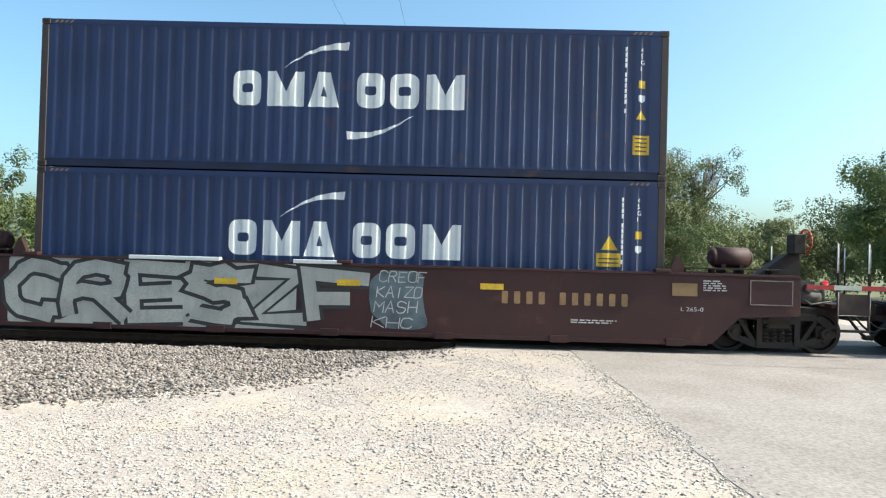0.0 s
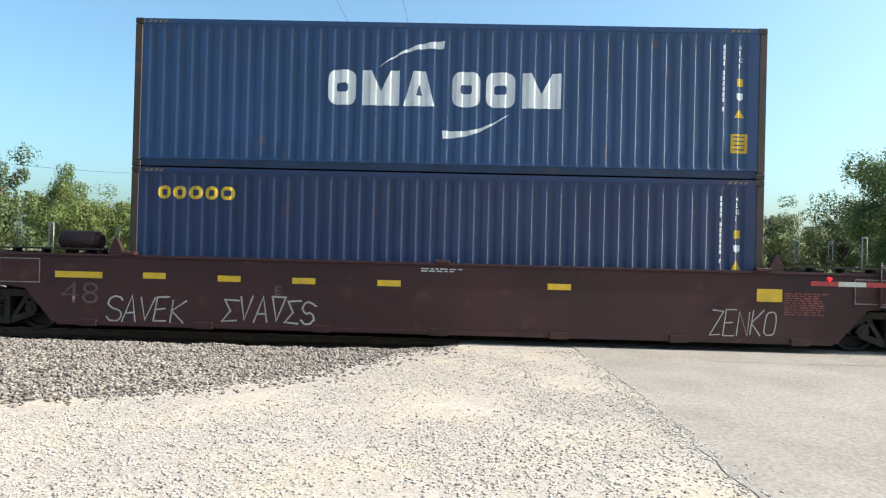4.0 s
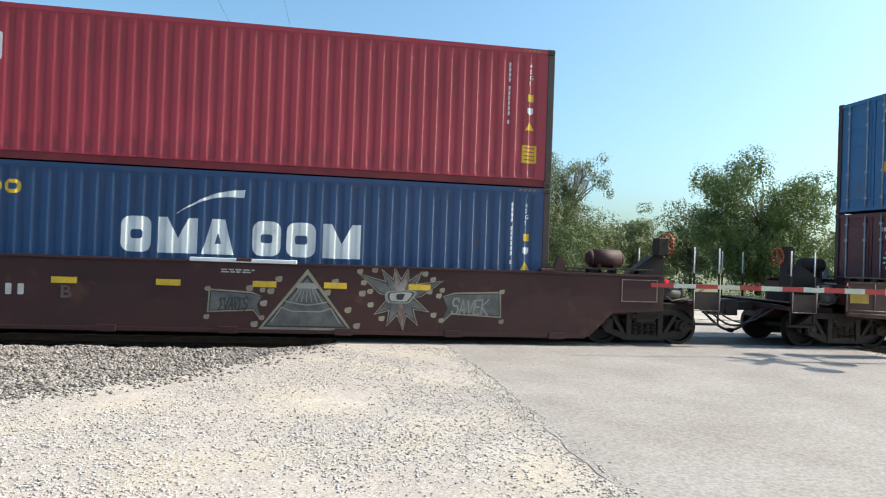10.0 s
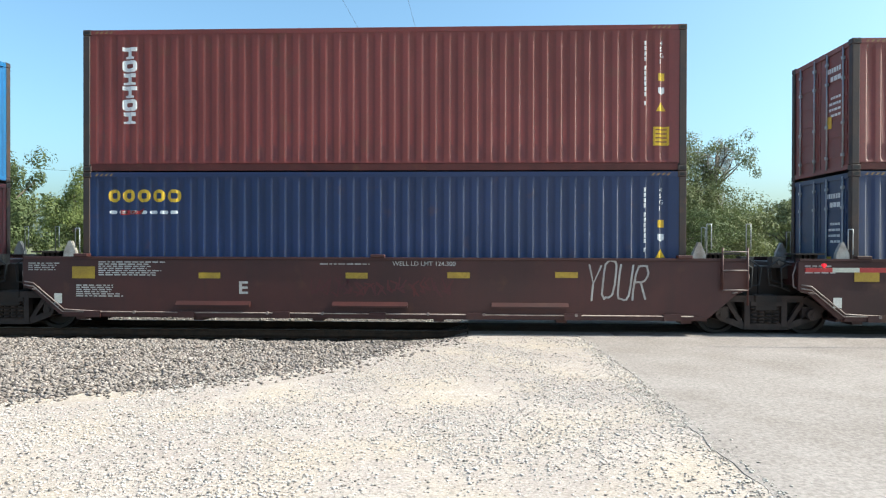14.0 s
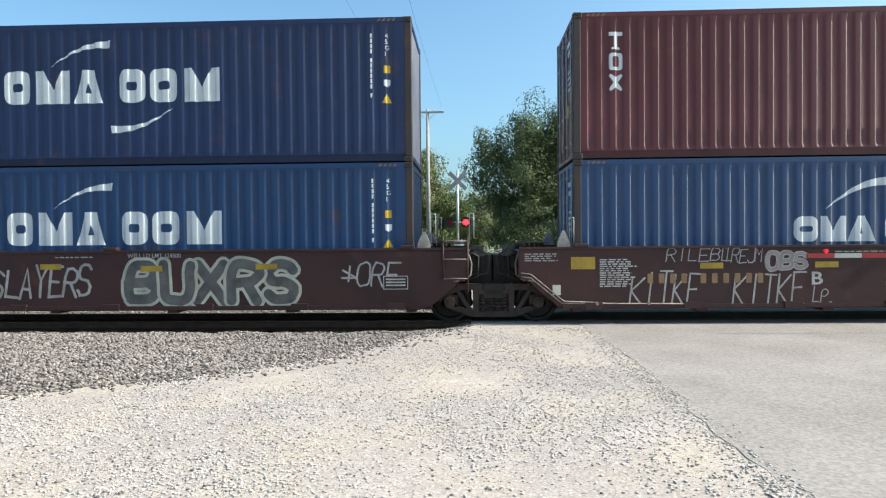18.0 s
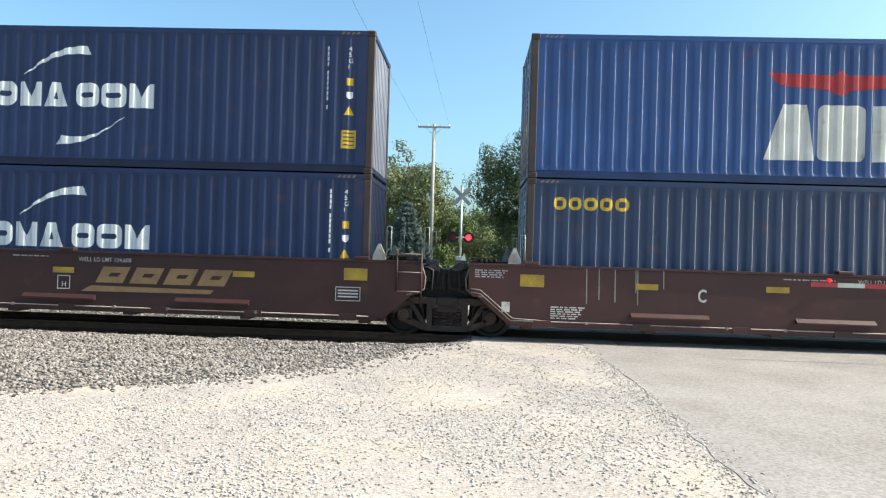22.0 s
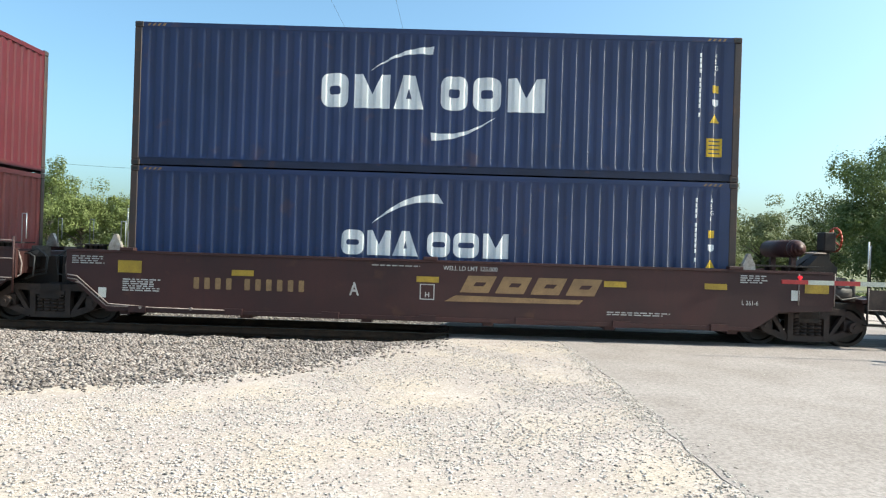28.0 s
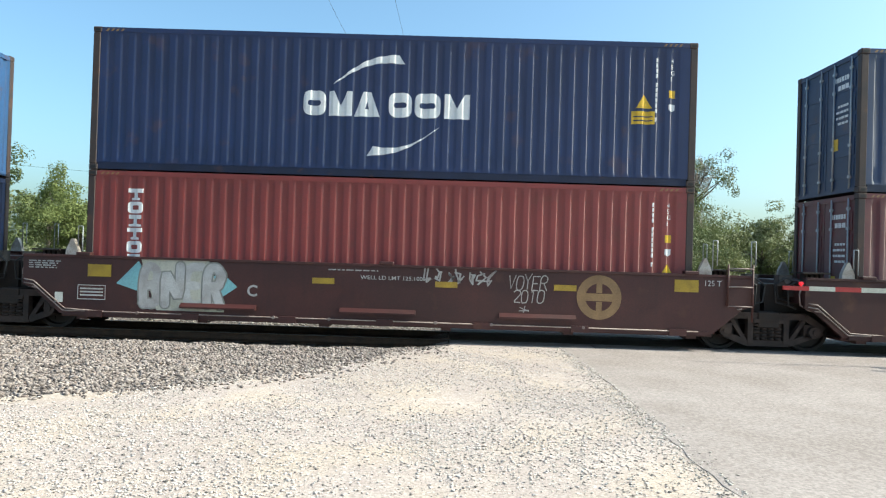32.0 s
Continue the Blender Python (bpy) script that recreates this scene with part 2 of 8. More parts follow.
def pipe(bm, pts, r, n=6):
    """A bent round bar through pts, in one piece."""
    pts = [Vector(p) for p in pts]
    ways = [(q - p).normalized() for p, q in zip(pts, pts[1:])]
    side = ways[0].orthogonal().normalized()
    rings = []
    for i, p in enumerate(pts):
        a, b = ways[max(0, i - 1)], ways[min(i, len(ways) - 1)]
        t = a + b
        t = t.normalized() if t.length > 0.2 else b
        side = (side - t * side.dot(t)).normalized()
        up = t.cross(side)
        rings.append([bm.verts.new(p + r * (math.cos(2 * math.pi * k / n) * side + math.sin(2 * math.pi * k / n) * up)) for k in range(n)])
    for a, b in zip(rings, rings[1:]):
        for k in range(n):
            m = (k + 1) % n
            bm.faces.new((a[k], a[m], b[m], b[k])).smooth = True
    bm.faces.new(rings[0][::-1])
    bm.faces.new(rings[-1])


def slab(bm, outline, y0, y1):
    """An outline in x and z, made thick from y0 to y1."""
    a = [bm.verts.new((x, y0, z)) for x, z in outline]
    b = [bm.verts.new((x, y1, z)) for x, z in outline]
    bm.faces.new(a)
    bm.faces.new(b[::-1])
    n = len(a)
    for i in range(n):
        j = (i + 1) % n
        bm.faces.new((a[j], a[i], b[i], b[j]))


def mesh_of(bm, name, material, fix=True, soft=0.0):
    if fix:
        bmesh.ops.recalc_face_normals(bm, faces=bm.faces)
    if soft:
        bmesh.ops.bevel(bm, geom=bm.edges[:], offset=soft, segments=1, affect="EDGES")
    me = bpy.data.meshes.new(name)
    bm.to_mesh(me)
    bm.free()
    me.materials.append(material)
    return me


def hang(name, me, parent, at=(0, 0, 0), label=""):
    ob = new(name, me)
    ob.parent = parent
    ob.location = at
    if label:
        ob["label"] = label
    return ob


def part(name, bm, material, parent, label="", at=(0, 0, 0), soft=0.0):
    return hang(name, mesh_of(bm, name, material, soft=soft), parent, at, label)


KEPT = {}


def kept(key, make):
    if key not in KEPT:
        KEPT[key] = make()
    return KEPT[key]


def lettering(words, height, width=None, bold=0.0):
    """Words in the built-in font as a flat bmesh in x and z, lower left at 0."""
    cu = bpy.data.curves.new("words", "FONT")
    cu.body, cu.size, cu.resolution_u = words, 1.0, 3
    cu.offset = bold
    ob = bpy.data.objects.new("words", cu)
    scene.collection.objects.link(ob)
    me = bpy.data.meshes.new_from_object(ob)
    bpy.data.objects.remove(ob)
    bpy.data.curves.remove(cu)
    bm = bmesh.new()
    bm.from_mesh(me)
    bpy.data.meshes.remove(me)
    xs, ys = [v.co.x for v in bm.verts], [v.co.y for v in bm.verts]
    sy = height / (max(ys) - min(ys))
    sx = width / (max(xs) - min(xs)) if width else sy
    x0, y0 = min(xs), min(ys)
    for v in bm.verts:
        v.co = Vector(((v.co.x - x0) * sx, 0, (v.co.y - y0) * sy))
    return bm


def flat(bm, outline, holes=()):
    """A flat shape in x and z, with holes."""
    if not holes:
        bm.faces.new([bm.verts.new((x, 0, z)) for x, z in outline])
        return
    edges = []
    for loop in (outline, *holes):
        vs = [bm.verts.new((x, 0, z)) for x, z in loop]
        edges += [bm.edges.new((vs[i - 1], vs[i])) for i in range(len(vs))]
    bmesh.ops.triangle_fill(bm, use_beauty=True, use_dissolve=False, edges=edges)


def rounded(x0, x1, z0, z1, r, n=4):
    r = min(r, (x1 - x0) / 2 - 1e-4, (z1 - z0) / 2 - 1e-4)
    out = []
    for cx, cz, a in ((x1 - r, z1 - r, 0), (x0 + r, z1 - r, 90), (x0 + r, z0 + r, 180), (x1 - r, z0 + r, 270)):
        out += [(cx + r * math.cos(radians(a + 90 * i / n)), cz + r * math.sin(radians(a + 90 * i / n))) for i in range(n + 1)]
    return out


def face_camera(bm):
    """Turn flat shapes to face the side on which the camera stands."""
    for f in bm.faces:
        f.normal_update()
        if f.normal.y > 0:
            f.normal_flip()

# ---- ground, road and track ----


def stony(name, tones, size, rough=0.9, bump=1.0, stain=None, joint=0.35):
    """Loose stones: cells of several tones with dark joints, and broad stains."""
    m = bpy.data.materials.new(name)
    m.use_nodes = True
    nt = m.node_tree
    n, link = nt.nodes, nt.links.new
    bsdf = n["Principled BSDF"]
    tc = n.new("ShaderNodeTexCoord")
    warp = n.new("ShaderNodeTexNoise")
    warp.inputs["Scale"].default_value = 9
    link(tc.outputs["Object"], warp.inputs["Vector"])
    bend = n.new("ShaderNodeMix")
    bend.data_type, bend.blend_type = "RGBA", "ADD"
    bend.inputs["Factor"].default_value = 0.06
    link(tc.outputs["Object"], bend.inputs[6])
    link(warp.outputs["Color"], bend.inputs[7])
    cell = n.new("ShaderNodeTexVoronoi")
    cell.inputs["Scale"].default_value = 1 / size
    link(bend.outputs[2], cell.inputs["Vector"])
    edge = n.new("ShaderNodeTexVoronoi")
    edge.feature = "DISTANCE_TO_EDGE"
    edge.inputs["Scale"].default_value = 1 / size
    link(bend.outputs[2], edge.inputs["Vector"])
    pick = n.new("ShaderNodeValToRGB")
    link(cell.outputs["Color"], pick.inputs["Fac"])
    r = pick.color_ramp
    r.elements[0].color, r.elements[1].color = (*tones[0], 1), (*tones[-1], 1)
    for i, c in enumerate(tones[1:-1]):
        e = r.elements.new((i + 1) / (len(tones) - 1))
        e.color = (*c, 1)
    gap = n.new("ShaderNodeMapRange")
    gap.inputs["From Max"].default_value = 0.12
    gap.inputs["To Min"].default_value = joint
    link(edge.outputs["Distance"], gap.inputs["Value"])
    dark = n.new("ShaderNodeMix")
    dark.data_type, dark.blend_type = "RGBA", "MULTIPLY"
    dark.inputs["Factor"].default_value = 1
    link(pick.outputs["Color"], dark.inputs[6])
    link(gap.outputs["Result"], dark.inputs[7])
    last = dark.outputs[2]
    if stain:
        big = n.new("ShaderNodeTexNoise")
        big.inputs["Scale"].default_value, big.inputs["Detail"].default_value = 0.55, 6
        link(tc.outputs["Object"], big.inputs["Vector"])
        br = n.new("ShaderNodeMapRange")
        br.inputs["From Min"].default_value, br.inputs["From Max"].default_value, br.inputs["To Max"].default_value = 0.47, 0.66, 0.75
        link(big.outputs["Fac"], br.inputs["Value"])
        sm = n.new("ShaderNodeMix")
        sm.data_type = "RGBA"
        link(br.outputs["Result"], sm.inputs["Factor"])
        link(last, sm.inputs[6])
        sm.inputs[7].default_value = (*stain, 1)
        last = sm.outputs[2]
    link(last, bsdf.inputs["Base Color"])
    bsdf.inputs["Roughness"].default_value = rough
    bsdf.inputs["Specular IOR Level"].default_value = 0.25
    bp = n.new("ShaderNodeBump")
    bp.inputs["Strength"].default_value, bp.inputs["Distance"].default_value = bump, size * 0.5
    link(gap.outputs["Result"], bp.inputs["Height"])
    link(bp.outputs["Normal"], bsdf.inputs["Normal"])
    return m


def trodden(name):
    """Packed limestone dust: fine grains of many tones, scattered darker chips, bare cream patches."""
    m = bpy.data.materials.new(name)
    m.use_nodes = True
    n, link = m.node_tree.nodes, m.node_tree.links.new
    bsdf = n["Principled BSDF"]
    tc = n.new("ShaderNodeTexCoord")

    def tex(kind, scale, detail=4):
        t = n.new(kind)
        t.inputs["Scale"].default_value = scale
        if kind == "ShaderNodeTexNoise":
            t.inputs["Detail"].default_value = detail
        link(tc.outputs["Object"], t.inputs["Vector"])
        return t

    def span(src, a, b, lo, hi):
        r = n.new("ShaderNodeMapRange")
        for k, v in zip(("From Min", "From Max", "To Min", "To Max"), (a, b, lo, hi)):
            r.inputs[k].default_value = v
        link(src, r.inputs["Value"])
        return r.outputs["Result"]

    def blend(fac, a, b, how="MIX"):
        x = n.new("ShaderNodeMix")
        x.data_type, x.blend_type = "RGBA", how
        for sock, v in ((x.inputs["Factor"], fac), (x.inputs[6], a), (x.inputs[7], b)):
            if isinstance(v, tuple):
                sock.default_value = (*v, 1)
            elif isinstance(v, float):
                sock.default_value = v
            else:
                link(v, sock)
        return x.outputs[2]
    broad, mid, fine = tex("ShaderNodeTexNoise", 0.5, 5), tex("ShaderNodeTexNoise", 4.5, 8), tex("ShaderNodeTexNoise", 34, 6)
    chip = tex("ShaderNodeTexVoronoi", 27)
    grain = tex("ShaderNodeTexVoronoi", 62)
    bare = span(broad.outputs["Fac"], 0.44, 0.62, 0.0, 1.0)
    col = blend(bare, (0.405, 0.342, 0.314), (0.490, 0.416, 0.376))
    col = blend(span(mid.outputs["Fac"], 0.40, 0.68, 0.0, 0.75), col, (0.360, 0.298, 0.268))
    # clay-yellow dust where the wheels turn
    clay = tex("ShaderNodeTexNoise", 0.95, 6)
    col = blend(span(clay.outputs["Fac"], 0.46, 0.66, 0.0, 0.6), col, (0.470, 0.385, 0.306))
    sep = n.new("ShaderNodeSeparateColor")
    link(grain.outputs["Color"], sep.inputs["Color"])
    col = blend(1.0, col, span(sep.outputs["Red"], 0.0, 1.0, 0.84, 1.12), "MULTIPLY")
    col = blend(1.0, col, span(fine.outputs["Fac"], 0.3, 0.7, 0.74, 1.18), "MULTIPLY")
    # a third of the coarse cells hold a chip
    pick = n.new("ShaderNodeSeparateColor")
    link(chip.outputs["Color"], pick.inputs["Color"])
    here = n.new("ShaderNodeMath")
    here.operation = "MULTIPLY"
    link(span(pick.outputs["Green"], 0.74, 0.78, 0.0, 1.0), here.inputs[0])
    link(span(chip.outputs["Distance"], 0.28, 0.42, 1.0, 0.0), here.inputs[1])
    thin = n.new("ShaderNodeMath")
    thin.operation = "MULTIPLY"
    link(here.outputs[0], thin.inputs[0])
    link(span(broad.outputs["Fac"], 0.44, 0.62, 1.0, 0.25), thin.inputs[1])
    tone = n.new("ShaderNodeValToRGB")
    tone.color_ramp.elements[0].color, tone.color_ramp.elements[1].color = (0.22, 0.20, 0.18, 1), (0.56, 0.53, 0.50, 1)
    link(pick.outputs["Blue"], tone.inputs["Fac"])
    col = blend(thin.outputs[0], col, tone.outputs["Color"])
    link(col, bsdf.inputs["Base Color"])
    bsdf.inputs["Roughness"].default_value = 0.95
    bsdf.inputs["Specular IOR Level"].default_value = 0.2
    up = n.new("ShaderNodeMath")
    up.operation = "MULTIPLY_ADD"
    up.inputs[1].default_value = 0.9
    link(thin.outputs[0], up.inputs[0])
    link(fine.outputs["Fac"], up.inputs[2])
    bp = n.new("ShaderNodeBump")
    bp.inputs["Strength"].default_value, bp.inputs["Distance"].default_value = 0.45, 0.012
    link(up.outputs[0], bp.inputs["Height"])
    link(bp.outputs["Normal"], bsdf.inputs["Normal"])
    return m


M_LOT = trodden("limestone_gravel")
M_BALLAST = stony("track_ballast", ((0.058, 0.049, 0.046), (0.18, 0.154, 0.142), (0.27, 0.230, 0.210), (0.117, 0.098, 0.090)), 0.065, bump=0.9, joint=0.28)
M_FIELD = paint("dry_grass_ground", (0.16, 0.15, 0.07), (0.09, 0.11, 0.04), 0.4, 0.9, 0.95, grain=18, bump=0.6)
M_ROAD = paint("worn_asphalt", (0.330, 0.285, 0.268), (0.268, 0.228, 0.211), 0.8, 0.9, 0.9, grain=30, bump=0.5, spec=0.2)
M_TIE = paint("creosoted_timber", (0.045, 0.035, 0.028), (0.07, 0.06, 0.05), 5, 0.8, 0.85)
M_RAIL = paint("rusty_rail_steel", (0.10, 0.055, 0.035), (0.06, 0.04, 0.03), 6, 0.8, 0.6, metal=0.5)
M_SHINE = paint("worn_railhead", (0.20, 0.185, 0.17), (0.12, 0.10, 0.09), 6, 0.8, 0.5, metal=0.6)
M_PANEL = paint("crossing_timber", (0.10, 0.085, 0.07), (0.06, 0.05, 0.045), 4, 0.8, 0.85)


def shoulder_line(y):
    """The x at which the lot's gravel gives way to the grey ballast."""
    pts = ((-16, -9.5), (-9.2, -8.2), (-7.2, -5.3), (-6.5, -3.7), (-5.2, -2.3), (-2.8, -1.0), (-1.5, 0.0), (6, 0.0))
    for (y0, x0), (y1, x1) in zip(pts, pts[1:]):
        if y <= y1:
            return x0 + (x1 - x0) * max(y - y0, 0) / (y1 - y0)
    return 0.0


def far_fall(y):
    """Beyond the tracks the land falls away gently."""
    return -0.032 * max(0.0, min(y, 90.0) - 14.0)


def ground_height(x, y):
    """Lot level 0 before the road; the ballast bank beside the crossing dips towards the rails."""
    z = 0.012 * noise.noise((x * 0.7, y * 0.7, 0)) + 0.006 * noise.noise((x * 3, y * 3, 4))
    side = max(0.0, min(1.0, (shoulder_line(y) + 0.1 - x) / 0.9)) if y < 3 else (1.0 if x < -0.2 or x > 11.8 else 0.0)
    if x > 11.6:
        side = max(side, min(1.0, (x - 11.6) / 0.8))
    if abs(y) < 7:
        bank = -0.05 if abs(y) > 2.1 else -0.22
        if 2.1 >= abs(y) > 1.6:
            bank = -0.22 + 0.17 * (abs(y) - 1.6) / 0.5
        fall = max(0.0, min(1.0, (7 - abs(y)) / 3.5))
        z += side * (bank * fall + 0.035 * noise.noise((x * 2.2, y * 2.2, 9)))
    if 2.32 < x < 11.2 and -14.5 < y:
        z = min(z, -0.01) - 0.03
    elif abs(y) < 1.45 and x > 0.02 and x < 11.6:
        z = -0.2
    return z + far_fall(y)


def ground():
    def steps(cuts):
        out = [cuts[0][0]]
        for a, b, s in cuts:
            k = max(1, round((b - a) / s))
            out += [a + (b - a) * (i + 1) / k for i in range(k)]
        return out
    xs = steps(((-900, -60, 120), (-60, -14, 4), (-14, -6, 0.3), (-6, 2.4, 0.12), (2.4, 11.3, 1.3), (11.3, 16, 0.3), (16, 60, 4), (60, 900, 120)))
    ys = steps(((-900, -60, 120), (-60, -16, 4), (-16, -10, 0.5), (-10, -3, 0.14), (-3, 3, 0.1), (3, 9, 0.5), (9, 60, 4), (60, 1500, 120)))
    verts = [(x, y, ground_height(x, y)) for y in ys for x in xs]
    nx = len(xs)
    faces, kinds = [], []
    for j in range(len(ys) - 1):
        for i in range(nx - 1):
            faces.append((j * nx + i, j * nx + i + 1, (j + 1) * nx + i + 1, (j + 1) * nx + i))
            x, y = (xs[i] + xs[i + 1]) / 2, (ys[j] + ys[j + 1]) / 2
            wob = 0.45 * noise.noise((x * 1.1, y * 1.1, 2)) + 0.3 * noise.noise((x * 5, y * 5, 3))
            if y > 12 + 2 * wob or abs(x) > 70 or y < -60:
                kinds.append(2)
            elif (y < 4.5 and y > -12 and (x + wob < shoulder_line(y) or (x > 11.9 + wob and abs(y) < 4.5))):
                kinds.append(1)
            elif y > 1.4 and x + wob < 0:
                kinds.append(1 if y < 6 else 0)
            else:
                kinds.append(0)
    me = bpy.data.meshes.new("ground")
    me.from_pydata(verts, [], faces)
    for m in (M_LOT, M_BALLAST, M_FIELD):
        me.materials.append(m)
    me.polygons.foreach_set("material_index", kinds)
    me.polygons.foreach_set("use_smooth", [True] * len(faces))
    return tagged(new("ground", me), "pale limestone gravel lot, grey ballast and dry grass", "ground", kind="structure")


ground()


def road():
    bm = bmesh.new()
    rnd = random.Random(5)
    ys = [-60, -30, -20, -16] + [-14 + 0.25 * i for i in range(51)] + [-1.42]
    left = [bm.verts.new((2.24 + 0.05 * math.sin(y * 0.9) + rnd.uniform(-0.025, 0.025), y, 0.006)) for y in ys]
    right = [bm.verts.new((11.3 + rnd.uniform(-0.05, 0.05), y, 0.012)) for y in ys]
    low = [bm.verts.new((v.co.x - 0.015, v.co.y, -0.08)) for v in left]
    low2 = [bm.verts.new((v.co.x + 0.015, v.co.y, -0.08)) for v in right]
    for i in range(len(ys) - 1):
        bm.faces.new((left[i], right[i], right[i + 1], left[i + 1]))
        bm.faces.new((low[i], left[i], left[i + 1], low[i + 1]))
        bm.faces.new((right[i], low2[i], low2[i + 1], right[i + 1]))
    tagged(new("road", mesh_of(bm, "road", M_ROAD, fix=False)), "pale worn asphalt road up to the crossing", "road", kind="structure")
    bm = bmesh.new()
    ys = [1.42, 6, 10, 14, 90, 200]
    a = [bm.verts.new((0.03, y, 0.012 + far_fall(y))) for y in ys]
    b = [bm.verts.new((11.6, y, 0.012 + far_fall(y))) for y in ys]
    for i in range(len(ys) - 1):
        bm.faces.new((a[i], b[i], b[i + 1], a[i + 1]))
    box(bm, -60, 0.0, 7.5, 13.5, -0.06, 0.012)
    tagged(new("road", mesh_of(bm, "road_far", M_ROAD)), "pale worn asphalt road beyond the tracks", "road", kind="structure")


road()


def track(y0, name):
    base = tagged(new(name), "rusty rails on dark timber sleepers in ballast", "railway track", kind="structure")
    base.location = (0, y0, 0)
    for s in (-1, 1):
        bm = bmesh.new()
        out = ((-0.07, -0.17), (0.07, -0.17), (0.07, -0.155), (0.012, -0.13), (0.012, -0.045), (0.035, -0.03), (0.035, -0.004), (-0.035, -0.004), (-0.035, -0.03), (-0.012, -0.045), (-0.012, -0.13), (-0.07, -0.155))
        ends = [[bm.verts.new((x, s * 0.755 + a, b)) for a, b in out] for x in (-160, 160)]
        for i in range(len(out)):
            j = (i + 1) % len(out)
            bm.faces.new((ends[0][i], ends[0][j], ends[1][j], ends[1][i]))
        rail = part("rail", bm, M_RAIL, base)
        bm = bmesh.new()
        box(bm, -160, 160, s * 0.755 - 0.03, s * 0.755 + 0.03, -0.004, 0.0)
        part("railhead", bm, M_SHINE, rail, "polished running surface")
    tie = kept("tie", lambda: mesh_of(one_box(-0.11, 0.11, -1.28, 1.28, -0.33, -0.165), "sleeper", M_TIE, soft=0.01))
    for i in range(-60, 1 if y0 == 0 else 60):
        hang("sleeper", tie, base, (i * 0.52 - 0.2, 0.02 * ((i * 7) % 3 - 1), 0))
    return base


def one_box(*a):
    bm = bmesh.new()
    box(bm, *a)
    return bm


track(0, "railway_track")


def crossing():
    """Timber and asphalt panels that carry the road over the rails."""
    base = tagged(new("crossing_panels"), "dark timber crossing panels between the rails", "crossing", kind="structure")
    for y0, y1 in ((-1.42, -0.80), (-0.66, -0.22), (-0.2, 0.2), (0.22, 0.66), (0.80, 1.42)):
        for i in range(4):
            bm = one_box(0.03 + i * 2.9, 0.03 + i * 2.9 + 2.88, y0, y1, -0.2, 0.003)
            part("crossing_panel", bm, M_PANEL if abs(y0 + y1) < 2 else M_ROAD, base, soft=0.006)


crossing()

# ---- shipping containers: 12.19 m boxes of corrugated steel ----
LONG, WIDE = 12.192, 2.438
TALL, LOW = 2.896, 2.591
PITCH, RIB0, RIBS = 0.278, 0.258, 42
FACE = -WIDE / 2 + 0.012


BENDS = ((0.0, 0.0), (0.009, 0.0008), (0.018, 0.0038), (0.027, 0.0090), (0.036, 0.0175), (0.050, 0.0345), (0.054, 0.036), (0.135, 0.036), (0.140, 0.0345), (0.180, 0.0040), (0.188, 0.0008), (0.196, 0.0), (PITCH, 0.0))


def rib(x):
    """How far the side sheet lies behind its outer face at x."""
    u = x - RIB0
    if u <= 0 or u >= RIBS * PITCH:
        return 0.0
    u %= PITCH
    for (u0, d0), (u1, d1) in zip(BENDS, BENDS[1:]):
        if u <= u1:
            return d0 + (d1 - d0) * (u - u0) / (u1 - u0)
    return 0.0


RIB_MARKS = [RIB0 + PITCH * i + d for i in range(RIBS) for d, _ in BENDS[:-1]] + [RIB0 + PITCH * RIBS]


def on_ribs(bm, x, z):
    """Lay a flat shape, moved to x and z, onto the ribbed side."""
    for v in bm.verts:
        v.co.x += x
        v.co.z += z
    lo, hi = min(v.co.x for v in bm.verts), max(v.co.x for v in bm.verts)
    for c in RIB_MARKS:
        if lo < c < hi:
            bmesh.ops.bisect_plane(bm, geom=bm.verts[:] + bm.edges[:] + bm.faces[:], dist=1e-5, plane_co=(c, 0, 0), plane_no=(1, 0, 0))
    for v in bm.verts:
        v.co.y = FACE + rib(v.co.x) - 0.004
    for f in bm.faces:
        f.smooth = True
    face_camera(bm)
    return bm


def side_sheet(h, far):
    bm = bmesh.new()
    xs = [0.14] + RIB_MARKS + [LONG - 0.14]
    s = -1 if far else 1
    # the pressed ribs run out short of the rails
    rows = [[bm.verts.new((x, s * (FACE + k * rib(x)), z)) for x in xs] for z, k in ((0.15, 0.0), (0.19, 0.0), (0.27, 1.0), (h - 0.21, 1.0), (h - 0.13, 0.0), (h - 0.09, 0.0))]
    for low, high in zip(rows, rows[1:]):
        for i in range(len(xs) - 1):
            bm.faces.new((low[i], low[i + 1], high[i + 1], high[i])).smooth = True
    return bm


def end_sheet(h):
    bm = bmesh.new()
    ys = [-1.1]
    deep = [0.0]
    y = -1.0
    while y < 0.9:
        for d, w in ((0.0, 0.0), (0.030, 0.027), (0.030, 0.10), (0.0, 0.027)):
            y += w
            ys.append(y)
            deep.append(d)
        y += 0.076
    ys.append(1.1)
    deep.append(0.0)
    rows = [[bm.verts.new((LONG - 0.02 - d, q, z)) for q, d in zip(ys, deep)] for z in (0.13, h - 0.1)]
    for i in range(len(ys) - 1):
        bm.faces.new((rows[0][i], rows[0][i + 1], rows[1][i + 1], rows[1][i]))
    return bm


def door_leaf(h):
    bm = bmesh.new()
    box(bm, 0.03, 0.07, 0.012, 1.09, 0.14, h - 0.12)
    return bm


def one(make, *args):
    bm = bmesh.new()
    make(bm, *args)
    return bm


def face_camera_of(outline):
    bm = bmesh.new()
    flat(bm, outline)
    face_camera(bm)
    return bm


